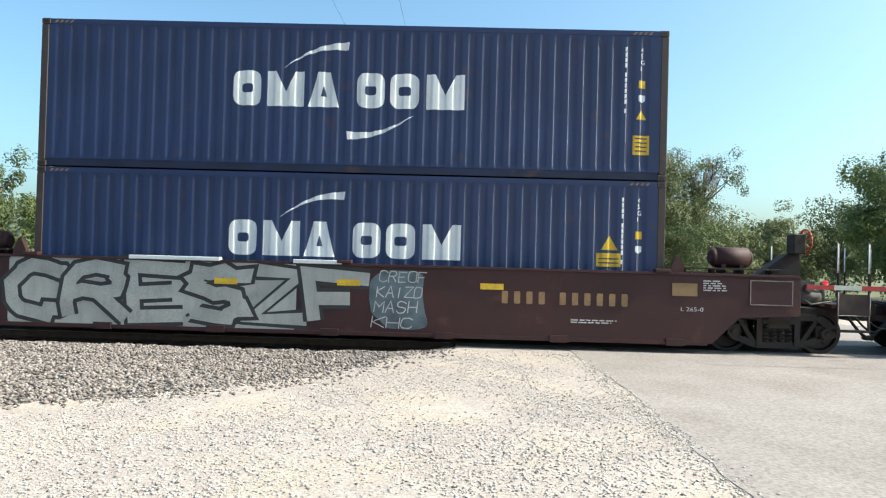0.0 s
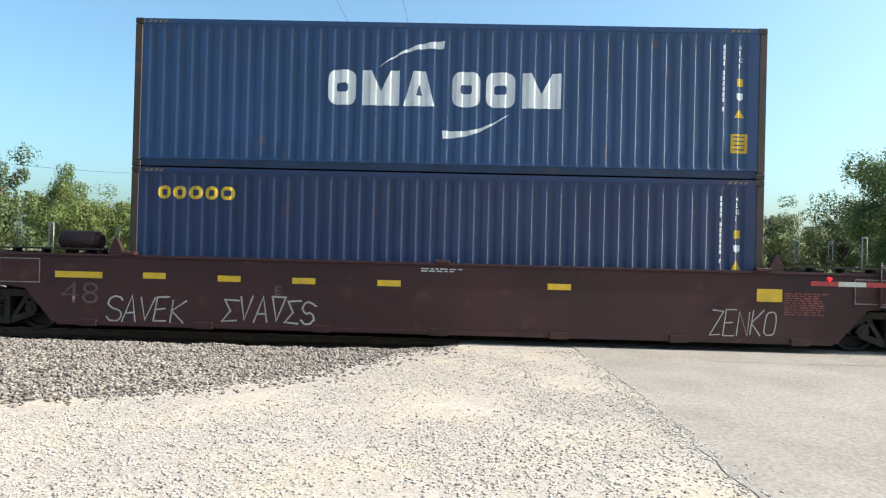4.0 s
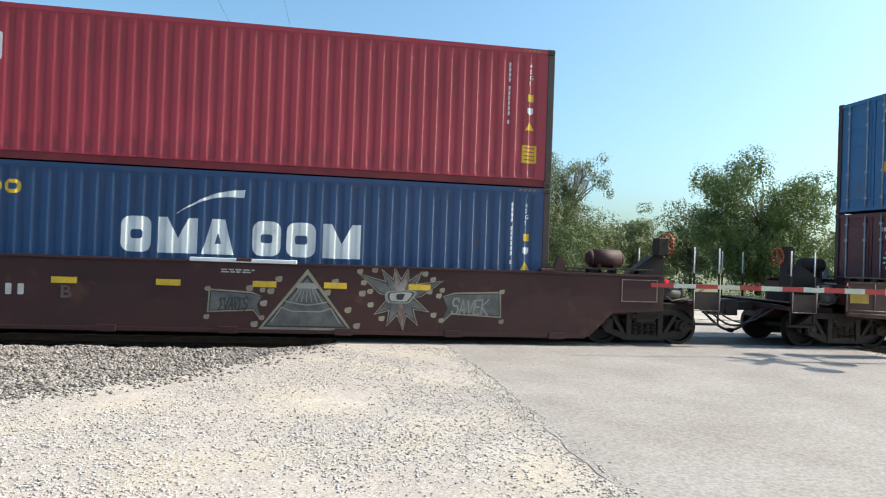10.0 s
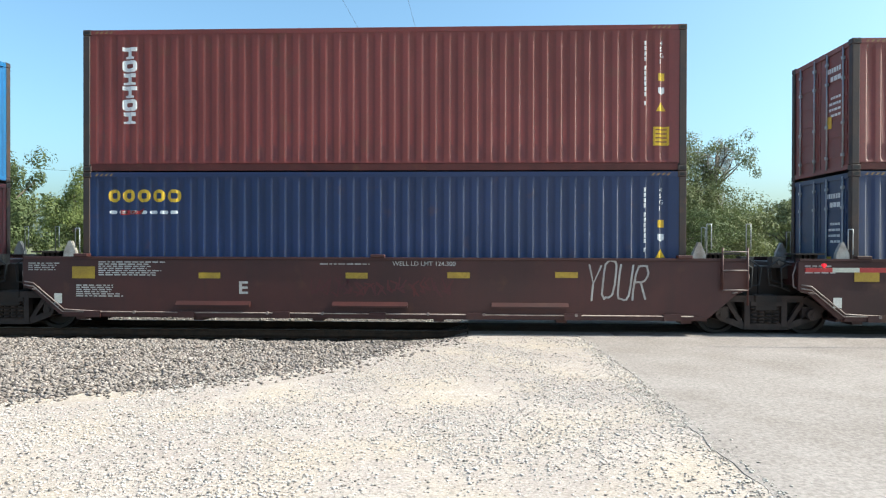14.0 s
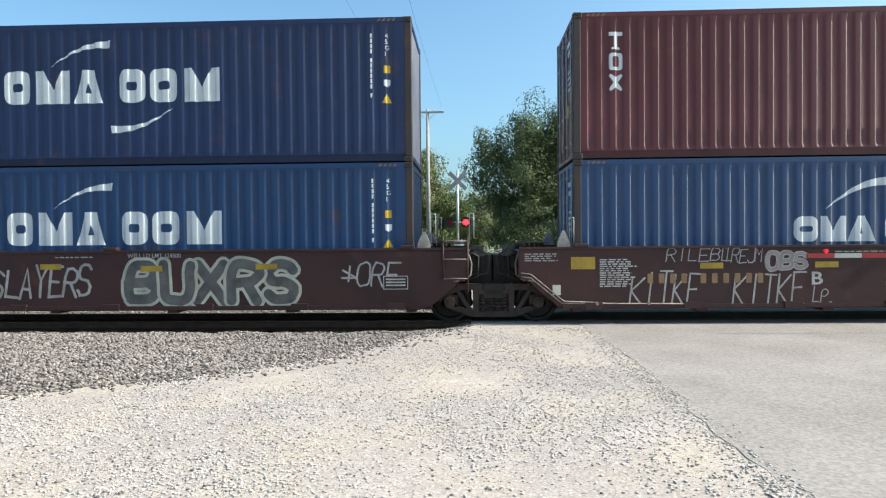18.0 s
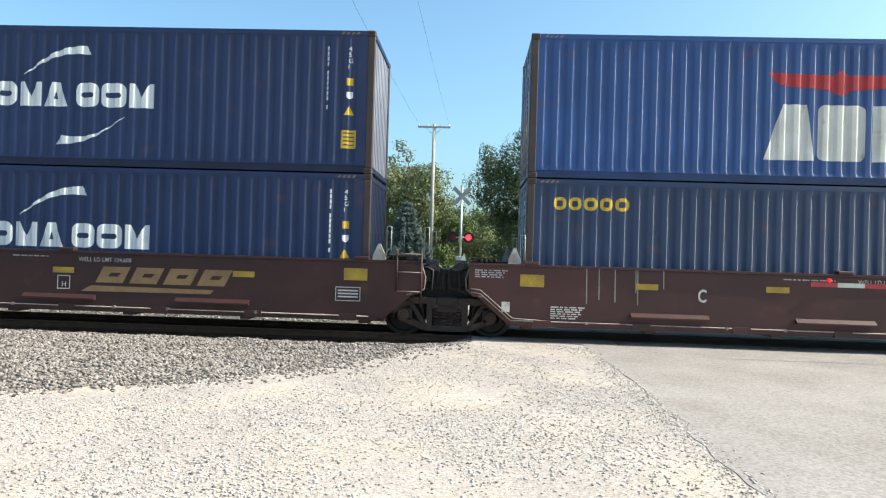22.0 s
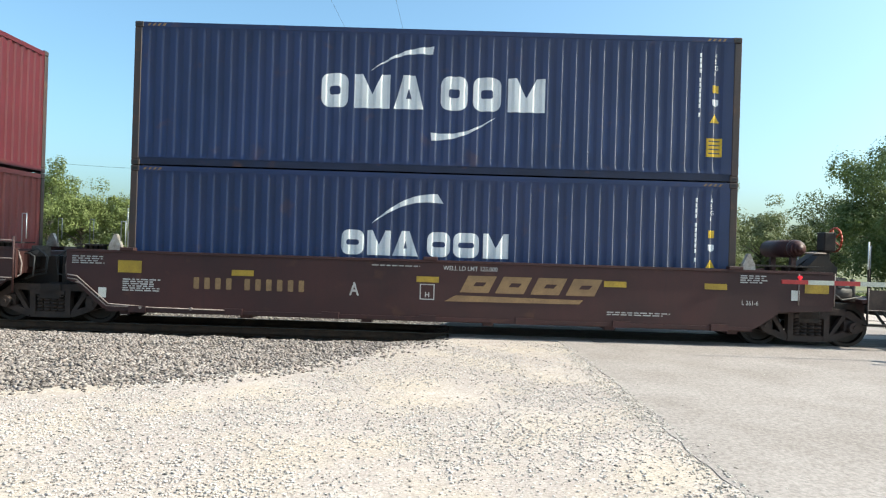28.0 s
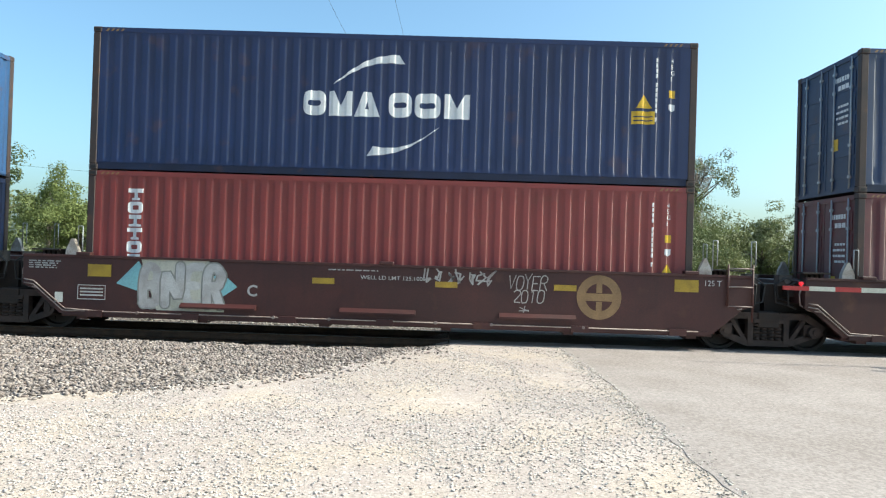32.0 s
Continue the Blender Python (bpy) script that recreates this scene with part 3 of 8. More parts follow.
def container_shell(color, h, label, group):
    """An empty box at its lower corner on the track's line; x runs along it."""
    base = tagged(new("shipping_container"), label, "shipping container", group)
    p = BOX[color]
    get = lambda name, make, mat=p: kept((name, mat.name, h), lambda: mesh_of(make(), name, mat))
    for far in (False, True):
        hang("side_panel", get("side_panel_far" if far else "side_panel", lambda: side_sheet(h, far)), base)
    hang("end_panel", get("end_panel", lambda: end_sheet(h)), base)
    leaf = get("door", lambda: door_leaf(h))
    for s in (1, -1):
        d = hang("door", leaf, base, (0, 0 if s == 1 else -1.102, 0))
        panel = get("door_panel", lambda: one(box, 0.018, 0.03, 0.1, 1.0, 0.04, (h - 0.62) / 5 - 0.05))
        for i in range(5):
            hang("door_panel", panel, d, (0, 0, 0.3 + i * (h - 0.62) / 5))
        for y in (0.22, 0.82):
            b = bmesh.new()
            rod(b, (0.0, 0, 0.1), (0.0, 0, h - 0.08), 0.02, 6)
            for z in (0.35, 1.0, h - 0.7, h - 0.3):
                box(b, -0.025, 0.03, -0.035, 0.035, z - 0.03, z + 0.03)
            hang("locking_bar", kept(("bar", h), lambda b=b: mesh_of(b, "locking_bar", M_GALV)), d, (0.005, y, 0), "galvanised locking bar")
    def door_print():
        bm = bmesh.new()
        rnd = random.Random(len(color))
        for i, (w, z) in enumerate(((0.5, h - 0.5), (0.3, h - 0.68), (0.36, h - 1.05), (0.4, h - 1.17), (0.38, h - 1.29), (0.33, h - 1.41))):
            y = -0.78
            while y < -0.78 + w:
                d = rnd.uniform(0.05, 0.12)
                box(bm, 0.012, 0.0165, y, y + d, z, z + (0.1 if i < 2 else 0.05))
                y += d + 0.025
        return bm
    hang("door_print", get("door_print", door_print, M_WHITE), base, label="white print on the door, unreadable")["kind"] = "stuff"
    hang("door_plate", get("door_plate", lambda: one(box, 0.012, 0.017, -0.45, -0.25, 0.95, 1.2), M_YELLOW), base, label="small yellow plate on the door")
    for x in (0.0, LONG - 0.145):
        for y in (-WIDE / 2, WIDE / 2 - 0.13):
            hang("corner_post", kept(("post", h), lambda: mesh_of(one(box, 0, 0.145, 0, 0.13, 0.118, h - 0.118), "corner_post", M_POST, soft=0.012)), base, (x, y, 0), "weathered steel corner post")
    cast = kept("casting", lambda: mesh_of(one(box, 0, 0.178, 0, 0.162, 0, 0.118), "corner_casting", M_POST, soft=0.014))
    for x in (-0.003, LONG - 0.175):
        for y in (-WIDE / 2 - 0.003, WIDE / 2 - 0.159):
            for z in (0.0, h - 0.118):
                hang("corner_casting", cast, base, (x, y, z))
    # flat near-black shapes: the dark inside of each casting's opening, painted on
    hole = kept("hole", lambda: mesh_of(face_camera_of(rounded(-0.05, 0.05, -0.026, 0.026, 0.026)), "lock_hole", M_HOLE, fix=False))
    for x in (0.086, LONG - 0.086):
        for z in (0.056, h - 0.060):
            hang("lock_hole", hole, base, (x, -WIDE / 2 - 0.0045, z))
    for y in (-WIDE / 2 + 0.004, WIDE / 2 - 0.064):
        # the bottom rail's darker colour carries painted shade
        hang("bottom_rail", get("bottom_rail", lambda: one(box, 0.17, LONG - 0.17, 0, 0.05, 0.018, 0.165), RAIL_SHADE[color]), base, (0, y + (0.008 if y < 0 else 0.002), 0))
        hang("top_rail", get("top_rail", lambda: one(box, 0.17, LONG - 0.17, 0, 0.06, -0.105, -0.010)), base, (0, y, h))
    for x in (0.005, LONG - 0.075):
        hang("end_sill", get("end_sill", lambda: one(box, 0, 0.07, -1.07, 1.07, 0.04, 0.14)), base, (x, 0, 0))
        hang("end_header", get("end_header", lambda: one(box, 0, 0.07, -1.07, 1.07, -0.13, -0.03)), base, (x, 0, h))

    def roof():
        bm = bmesh.new()
        box(bm, 0.07, LONG - 0.07, -1.16, 1.16, h - 0.05, h - 0.03)
        for i in range(40):
            box(bm, 0.3 + i * 0.29, 0.42 + i * 0.29, -1.1, 1.1, h - 0.03, h - 0.012)
        return bm
    hang("roof", get("roof", roof), base)
    hang("floor_frame", get("floor_frame", lambda: one(box, 0.08, LONG - 0.08, -1.15, 1.15, 0.05, 0.13), M_IRON), base)
    return base


def letter_blocks(thin):
    """The line's big mark, as plain blocks and crescents."""
    bm = bmesh.new()
    if thin:
        spans, x0, h, r = ((0.0, 0.46, 1), (0.52, 0.99, 2), (1.03, 1.55, 3), (1.73, 2.19, 1), (2.25, 2.77, 1), (2.85, 3.36, 2)), 4.29, 0.5, 0.15
    else:
        spans, x0, h, r = ((0.0, 0.54, 1), (0.66, 1.38, 2), (1.46, 2.06, 3), (2.40, 2.94, 1), (3.05, 3.61, 1), (3.75, 4.49, 2)), 3.80, 0.68, 0.17
    w = 0.1 if thin else 0.16
    for a, b, k in spans:
        a, b = x0 + a, x0 + b
        if k == 1:
            flat(bm, rounded(a, b, 0, h, r), [rounded(a + w, b - w, h * 0.5 - w * 0.55, h * 0.5 + w * 0.55, 0.05)[::-1]])
        elif k == 2:
            m = (a + b) / 2
            flat(bm, [(a, 0), (b, 0), (b, h), (b - w * 1.05, h), (m, h * 0.42), (a + w * 1.05, h), (a, h)])
        else:
            m = (a + b) / 2
            flat(bm, [(a, 0), (b, 0), (m + w * 0.75, h), (m - w * 0.75, h)], [[(m, h * 0.62), (m + w * 0.35, h * 0.3), (m - w * 0.35, h * 0.3)]])
    return bm


def crescent(x0, z0, x1, z1, thick, lift, blunt, n=10):
    """A swoosh that is thick at the end x1 and runs out at x0."""
    up, dn = [], []
    for i in range(n + 1):
        s = i / n
        x, z = x0 + (x1 - x0) * s, z0 + (z1 - z0) * s + lift * math.sin(math.pi * s)
        t = thick * (0.08 + 0.92 * s ** 1.2) * 0.5
        up.append((x, z + t))
        dn.append((x + blunt * s, z - t))
    bm = bmesh.new()
    flat(bm, up + dn[::-1])
    return bm


def islands(bm, most=8):
    """The separate shapes of a bmesh, each as one of its own, unless they are many."""
    left, groups = set(bm.faces), []
    while left:
        todo, group = [left.pop()], []
        while todo:
            f = todo.pop()
            group.append(f)
            for e in f.edges:
                for g in e.link_faces:
                    if g in left:
                        left.remove(g)
                        todo.append(g)
        groups.append(group)
    if not 1 < len(groups) <= most:
        return [bm]
    out = []
    for group in groups:
        one_, seen = bmesh.new(), {}
        for f in group:
            for v in f.verts:
                if v not in seen:
                    seen[v] = one_.verts.new(v.co)
            one_.faces.new([seen[v] for v in f.verts])
        out.append(one_)
    bm.free()
    return out


def put(base, key, make, x, z, material, name, label="", out=0.0):
    """A painted mark on the ribbed side of a box, at x and at z; each separate shape of it is a part."""
    shapes = kept((key, material.name, x, z), lambda: [mesh_of(on_ribs(b, x, z), name, material, fix=False) for b in islands(make())])
    return [hang(name, me, base, (0, -out, 0), label) for me in shapes][0]


def bars_down(n, w, h, gap):
    bm = bmesh.new()
    rnd = random.Random(n)
    z = 0
    for i in range(n):
        if i in (4, 10):
            z -= h * 0.9
        flat(bm, [(0, z - h), (w * rnd.uniform(0.7, 1.0), z - h), (w, z), (0, z)])
        z -= h + gap
    return bm


def down_words(words, h):
    """Letters one under another."""
    bm = bmesh.new()
    z = 0
    for c in words:
        t = lettering(c, h)
        me = bpy.data.meshes.new("t")
        for v in t.verts:
            v.co.z += z - h
        t.to_mesh(me)
        t.free()
        bm.from_mesh(me)
        bpy.data.meshes.remove(me)
        z -= h * 1.35
    return bm


def codes(base, h, tall=True, caution=True, early=False, mid=False):
    """The small marks at the box's right end: its numbers (as bars), size code, signs and labels."""
    x = 11.22 if early else 11.36
    put(base, ("id", h, x), lambda: bars_down(11, 0.038, 0.084, 0.020), x, h - 0.33, M_WHITE, "number_marking", "white stencilled number, unreadable")["kind"] = "stuff"
    put(base, ("size", tall), lambda: down_words("45G1" if tall else "42G1", 0.09), 11.66, h - 0.33, M_WHITE, "size_code")
    put(base, ("plate",), lambda: one(flat, [(0, 0), (0.13, 0), (0.13, 0.15), (0, 0.15)]), 11.63, h - 1.12, M_YELLOW, "yellow_label")
    put(base, ("shield",), lambda: one(flat, [(0, 0.04), (0.065, 0), (0.13, 0.04), (0.13, 0.15), (0, 0.15)]), 11.63, h - 1.4, M_WHITE, "white_label")
    def label_at(w, tall_):
        bm = bmesh.new()
        flat(bm, [(0, 0), (w, 0), (w, tall_), (0, tall_)], [[(0.04, z), (w - 0.04, z), (w - 0.04, z + 0.025), (0.04, z + 0.025)] for z in [0.06 + 0.08 * i for i in range(int((tall_ - 0.05) / 0.08))]])
        return bm
    if mid:
        put(base, ("tri2",), lambda: one(flat, [(0, 0), (0.32, 0), (0.16, 0.28)]), 10.98, h - 1.34, M_YELLOW, "warning_triangle")
        put(base, ("caution2",), lambda: label_at(0.46, 0.26), 10.9, h - 1.66, M_YELLOW, "caution_label")
    else:
        put(base, ("tri",), lambda: one(flat, [(0, 0), (0.2, 0), (0.1, 0.18)]), 11.59, h - 1.72, M_YELLOW, "warning_triangle")
    if caution and not mid:
        put(base, ("caution",), lambda: label_at(0.31, 0.37), 11.54, h - 2.4, M_YELLOW, "caution_label")
    for x0 in (0.25, 11.5):
        def stripes():
            bm = bmesh.new()
            for i in range(4):
                flat(bm, [(i * 0.1, 0), (i * 0.1 + 0.045, 0), (i * 0.1 + 0.085, 0.05), (i * 0.1 + 0.04, 0.05)])
            return bm
        me = kept(("stripes", x0), lambda: mesh_of(face_up(stripes(), x0), "height_stripes", M_GOLD, fix=False))
        hang("height_stripes", me, base, (0, 0, h - 0.088))


def face_up(bm, x):
    for v in bm.verts:
        v.co = Vector((v.co.x + x, -WIDE / 2 - 0.001 + 0.0015, v.co.z))
    face_camera(bm)
    return bm


def big_mark(base, h, thin=False, lower_part=True, dirty=False):
    z = h - (1.67 if thin else 1.62)
    put(base, ("blocks", thin, h), lambda: letter_blocks(thin), 0, z, M_WHITE, "line_mark", "large white painted line mark")
    if thin:
        put(base, ("arc", thin, h), lambda: crescent(4.9, h - 1.02, 6.2, h - 0.5, 0.19, 0.17, 0.12), 0.0, 0.0, M_WHITE, "upper_arc")
        if lower_part:
            put(base, ("arc2", thin, h), lambda: crescent(7.03, h - 1.86, 5.72, h - 2.36, 0.19, -0.17, -0.12), 0.0, 0.0, M_WHITE, "lower_arc")
    else:
        put(base, ("arc", thin, h), lambda: crescent(4.78, h - 0.86, 6.04, h - 0.43, 0.16, 0.13, -0.02), 0.0, 0.0, M_WHITE, "upper_arc")
        if lower_part:
            put(base, ("arc2", thin, h), lambda: crescent(7.3, h - 1.75, 6.02, h - 2.16, 0.16, -0.13, 0.02), 0.0, 0.0, M_WHITE, "lower_arc")


def row_blocks(widths, h, gap, r=0.05, slot=0.0):
    bm = bmesh.new()
    x = 0
    for w in widths:
        if slot:
            flat(bm, rounded(x, x + w, 0, h, r), [rounded(x + slot, x + w - slot, slot, h - slot, 0.03)[::-1]])
        else:
            flat(bm, rounded(x, x + w, 0, h, r))
        x += w + gap
    return bm


def col_blocks(kinds, w, h, gap, lean=0.0):
    """Plain shapes one under another: t a barred stem, o a pierced block, i a beam, x a lozenge."""
    bm = bmesh.new()
    z = 0
    t = w * 0.27
    for i, kind in enumerate(kinds):
        o = -lean * i
        m = o + w / 2
        if kind == "o":
            flat(bm, rounded(o, o + w, z - h, z, w * 0.22), [rounded(o + t, o + w - t, z - h + t * 0.9, z - t * 0.9, 0.02)[::-1]])
        elif kind == "x":
            flat(bm, [(m, z - h * 0.2), (o + w * 0.9, z), (o + w, z - h * 0.12), (m + t * 0.6, z - h / 2), (o + w, z - h * 0.88), (o + w * 0.9, z - h), (m, z - h * 0.8), (o + w * 0.1, z - h), (o, z - h * 0.88), (m - t * 0.6, z - h / 2), (o, z - h * 0.12), (o + w * 0.1, z)])
        else:
            foot = 0.85 if kind == "i" else 0.6
            head = 0.85 if kind == "i" else 1.0
            f, q = w * foot / 2, w * head / 2
            flat(bm, [(m - f, z - h), (m + f, z - h), (m + f, z - h + t * 0.5), (m + t / 2, z - h + t * 0.7), (m + t / 2 + lean * 0.6, z - t), (m + q + lean, z - t), (m + q + lean, z), (m - q + lean, z), (m - q + lean, z - t), (m - t / 2 + lean * 0.6, z - t), (m - t / 2, z - h + t * 0.7), (m - f, z - h + t * 0.5)])
        z -= h + gap
    return bm


def dress(base, h, marks):
    """The marks that tell one box from another."""
    for mark in marks:
        if mark == "line":
            big_mark(base, h)
        elif mark == "line_thin":
            big_mark(base, h, True)
        elif mark == "lease_yellow":
            put(base, "lease", lambda: row_blocks((0.25, 0.25, 0.27, 0.25, 0.28), 0.26, 0.05, 0.11, 0.07), 0.53, h - 0.62, M_YELLOW, "lease_mark", "yellow rounded lease mark")
        elif mark == "lease_small":
            put(base, "lease2", lambda: row_blocks((0.16,) * 7, 0.07, 0.05), 0.55, h - 0.86, M_WHITE, "small_words")
            put(base, "lease3", lambda: one(flat, [(0, 0), (0.42, 0.02), (0.5, 0.14), (0.38, 0.08), (0, 0.1)]), 0.78, h - 0.88, M_RED, "red_flash")
        elif mark == "three_blocks":
            put(base, "three_blocks", lambda: row_blocks((0.34, 0.36, 0.1), 0.52, 0.05, 0.1, 0.0), 0.72, h - 1.08, M_WHITE, "lease_mark", "white block lease mark")
        elif mark == "column":
            put(base, "column", lambda: col_blocks("toitoi", 0.3, 0.235, 0.03), 0.82, h - 0.36, M_WHITE, "lease_mark", "white lease mark in a column")
        elif mark == "three_column":
            put(base, "three_column", lambda: col_blocks("tox", 0.27, 0.34, 0.07), 0.7, h - 0.4, M_WHITE, "lease_mark", "white lease mark in a column")
        elif mark == "slant_column":
            put(base, "slant_column", lambda: col_blocks("ioi", 0.26, 0.4, 0.26, 0.05), 0.72, h - 0.42, M_WHITE, "lease_mark", "white slanted lease mark in a column")
        elif mark == "eco":
            put(base, "eco1", lambda: lettering("eco container", 0.22, 2.45, 0.025), 8.63, h - 1.98, M_WHITE, "words", "white words eco container")
            put(base, "eco2", lambda: lettering("bamboo flooring", 0.25, 2.22), 8.77, h - 2.36, M_WHITE, "words", "thin white words bamboo flooring")
        elif mark == "lighthouse":
            put(base, "sign1", lambda: one(flat, [(0, 0), (1.2, 0), (1.2, 0.6), (0, 0.6)]), 0.62, h - 0.84, M_WHITE, "sign_border")
            for key, shape, mat, nm in (
                    ("sign2", [(0.02, 0.02), (1.18, 0.02), (1.18, 0.58), (0.02, 0.58)], M_BLACK, "sign_ground"),
                    ("sign3", [(0.25, 0.46), (1.16, 0.33), (1.16, 0.56), (0.25, 0.51)], M_YELLOW, "light_beam"),
                    ("sign4", [(0.06, 0.08), (0.2, 0.08), (0.18, 0.38), (0.2, 0.42), (0.13, 0.54), (0.06, 0.42), (0.09, 0.38)], M_WHITE, "lighthouse_shape")):
                put(base, key, lambda s=shape: one(flat, s), 0.62, h - 0.84, mat, nm, out=0.002 if key == "sign2" else 0.004)
            put(base, "sign5", lambda: row_blocks((0.18, 0.11, 0.12, 0.13, 0.13, 0.13), 0.19, 0.02), 0.86, h - 0.78, M_WHITE, "sign_letters", out=0.004)
        elif mark == "wings":
            put(base, "wings1", lambda: one(flat, [(0, 0), (0.36, 1.1), (0.82, 1.1), (0.98, 0)]), 4.6, h - 2.42, M_CREAM, "line_mark", "huge cream block line mark")
            put(base, "wings2", lambda: one(flat, rounded(0, 0.9, 0, 1.1, 0.12)), 5.65, h - 2.42, M_CREAM, "line_mark")
            put(base, "wings3", lambda: one(flat, [(0, 0), (0.8, 0), (0.8, 0.3), (0.42, 0.3), (0.42, 1.1), (0, 1.1)]), 6.7, h - 2.42, M_CREAM, "line_mark")
            put(base, "wings4", lambda: one(flat, [(0, 0.25), (0.25, 0.0), (1.2, -0.08), (1.42, -0.2), (1.64, -0.08), (2.6, 0.0), (2.84, 0.25), (1.55, 0.22), (1.42, 0.32), (1.29, 0.22)]), 4.65, h - 0.95, M_RED, "eagle_shape", "red spread wing shape")
        elif mark == "small_blocks":
            put(base, "small_a", lambda: row_blocks((0.36, 0.32, 0.3), 0.4, 0.03, 0.04), 0.42, h - 1.05, M_CREAM, "line_mark", "small cream block line mark")
            put(base, "small_b", lambda: one(flat, [(0, 0.12), (0.2, 0), (0.9, 0), (1.06, 0.12), (0.55, 0.1)]), 0.42, h - 0.55, M_RED, "eagle_shape")
        elif mark == "square":
            put(base, "sq1", lambda: one(flat, [(0, 0), (0.4, 0), (0.4, 0.45), (0, 0.45)]), 0.72, h - 0.72, BOX["royal"], "lease_mark", "blue square lease mark with yellow leaf")
            put(base, "sq2", lambda: one(flat, [(0.06, 0.1), (0.3, 0.2), (0.36, 0.4), (0.15, 0.32)]), 0.72, h - 0.72, M_YELLOW, "leaf_shape", out=0.002)
        elif mark == "patch":
            put(base, "patch", lambda: one(flat, rounded(2.6, 9.6, 0.8, 2.05, 0.05)), 0.0, 0.0, M_FADED, "faded_patch", "pale patch where old lettering was painted over")
            put(base, "patch2", lambda: one(flat, rounded(0.5, 3.2, 2.36, 2.67, 0.05)), 0.0, 0.0, M_FADED, "faded_patch")


M_FADED = paint("faded_blue_paint", (0.040, 0.155, 0.255), (0.018, 0.13, 0.28), 0.6, 0.9, 0.64, streak=0.45, rust=0.4, bump=0.03, spec=1.0, drawn=0.86)

# upper paint, height and marks; lower paint and marks; words for both
LOADS = (
    ("navy", TALL, ("line",), "navy", ("line",)),
    ("dull", LOW, ("line",), "royal", ("line",)),
    ("blue", TALL, ("line",), "navy", ("lease_yellow",)),
    ("blue", TALL, ("line",), "navy", ("line",)),
    ("navy", TALL, ("line", "eco"), "dull", ("line",)),
    ("red", TALL, ("three_blocks",), "blue", ("lease_yellow", "line")),
    ("sky", TALL, ("patch",), "maroon", ("lighthouse",)),
    ("brown", TALL, ("column",), "navy", ("lease_yellow", "lease_small")),
    ("brown", LOW, (), "navy", ("line",)),
    ("navy", TALL, ("line",), "blue", ("line",)),
    ("maroon", TALL, ("three_column",), "blue", ("line_thin",)),
    ("navy", TALL, ("line_thin",), "navy", ("line_thin",)),
    ("royal", TALL, ("wings",), "dark", ("lease_yellow",)),
    ("dark", LOW, ("line",), "brick", ("column",)),
    ("maroon", TALL, ("slant_column",), "brick", ("square",)),
    ("navy", TALL, ("line",), "navy", ("line_thin",)),
    ("pale", TALL, ("small_blocks",), "navy", ("line_thin",)),
    ("navy", TALL, ("line_thin",), "brick", ("column",)),
    ("dark", TALL, (), "maroon", ()),
)
SHADE = {"navy": "navy blue", "dull": "dull steel blue", "royal": "royal blue", "blue": "weathered blue", "red": "bright red", "sky": "faded light blue",
         "pale": "faded steel blue", "brown": "brown red", "brick": "brick red", "maroon": "maroon", "dark": "dark blue"}
MARKED = {"line": "big white lettering", "line_thin": "slim white lettering", "lease_yellow": "a yellow lease mark", "eco": "white words", "three_blocks": "a white lease mark",
          "patch": "pale painted-over patches", "lighthouse": "a black and yellow sign", "column": "a white column mark", "three_column": "a white column mark", "wings": "a huge cream mark",
          "small_blocks": "a small cream mark", "slant_column": "a slanted white mark", "square": "a small blue square mark", "lease_small": "small words"}
PLAIN = {(1, "upper"), (8, "upper"), (9, "upper"), (13, "upper"), (10, "upper"), (4, "lower"), (12, "lower"), (16, "lower")}
FLOOR_Z = 0.358
shells = {}
for k, (up, uh, um, lo, lm) in enumerate(LOADS):
    for tier, color, h, marks in (("lower", lo, TALL, lm), ("upper", up, uh, um)):
        told = SHADE[color] + (" container with " + MARKED[marks[0]] if marks else " plain corrugated steel container")
        told += ", in a well" if tier == "lower" else ", on top"
        base = container_shell(color, h, told, "containers on the train")
        codes(base, h, h > 2.7, caution=(k, tier) not in PLAIN, early=k in (5, 11) and tier == "upper", mid=(k, tier) in ((10, "upper"), (17, "upper"), (0, "lower")))
        dress(base, h, marks)
        moving.append((base, STACKS[k], 0, FLOOR_Z if tier == "lower" else FLOOR_Z + TALL + 0.006))

# ---- well cars: long brown steel wells on shared trucks ----
SIDE = 1.43
M_FRAME = paint("dusty_cast_steel", (0.050, 0.029, 0.022), (0.024, 0.015, 0.012), 5.0, 0.9, 0.75)


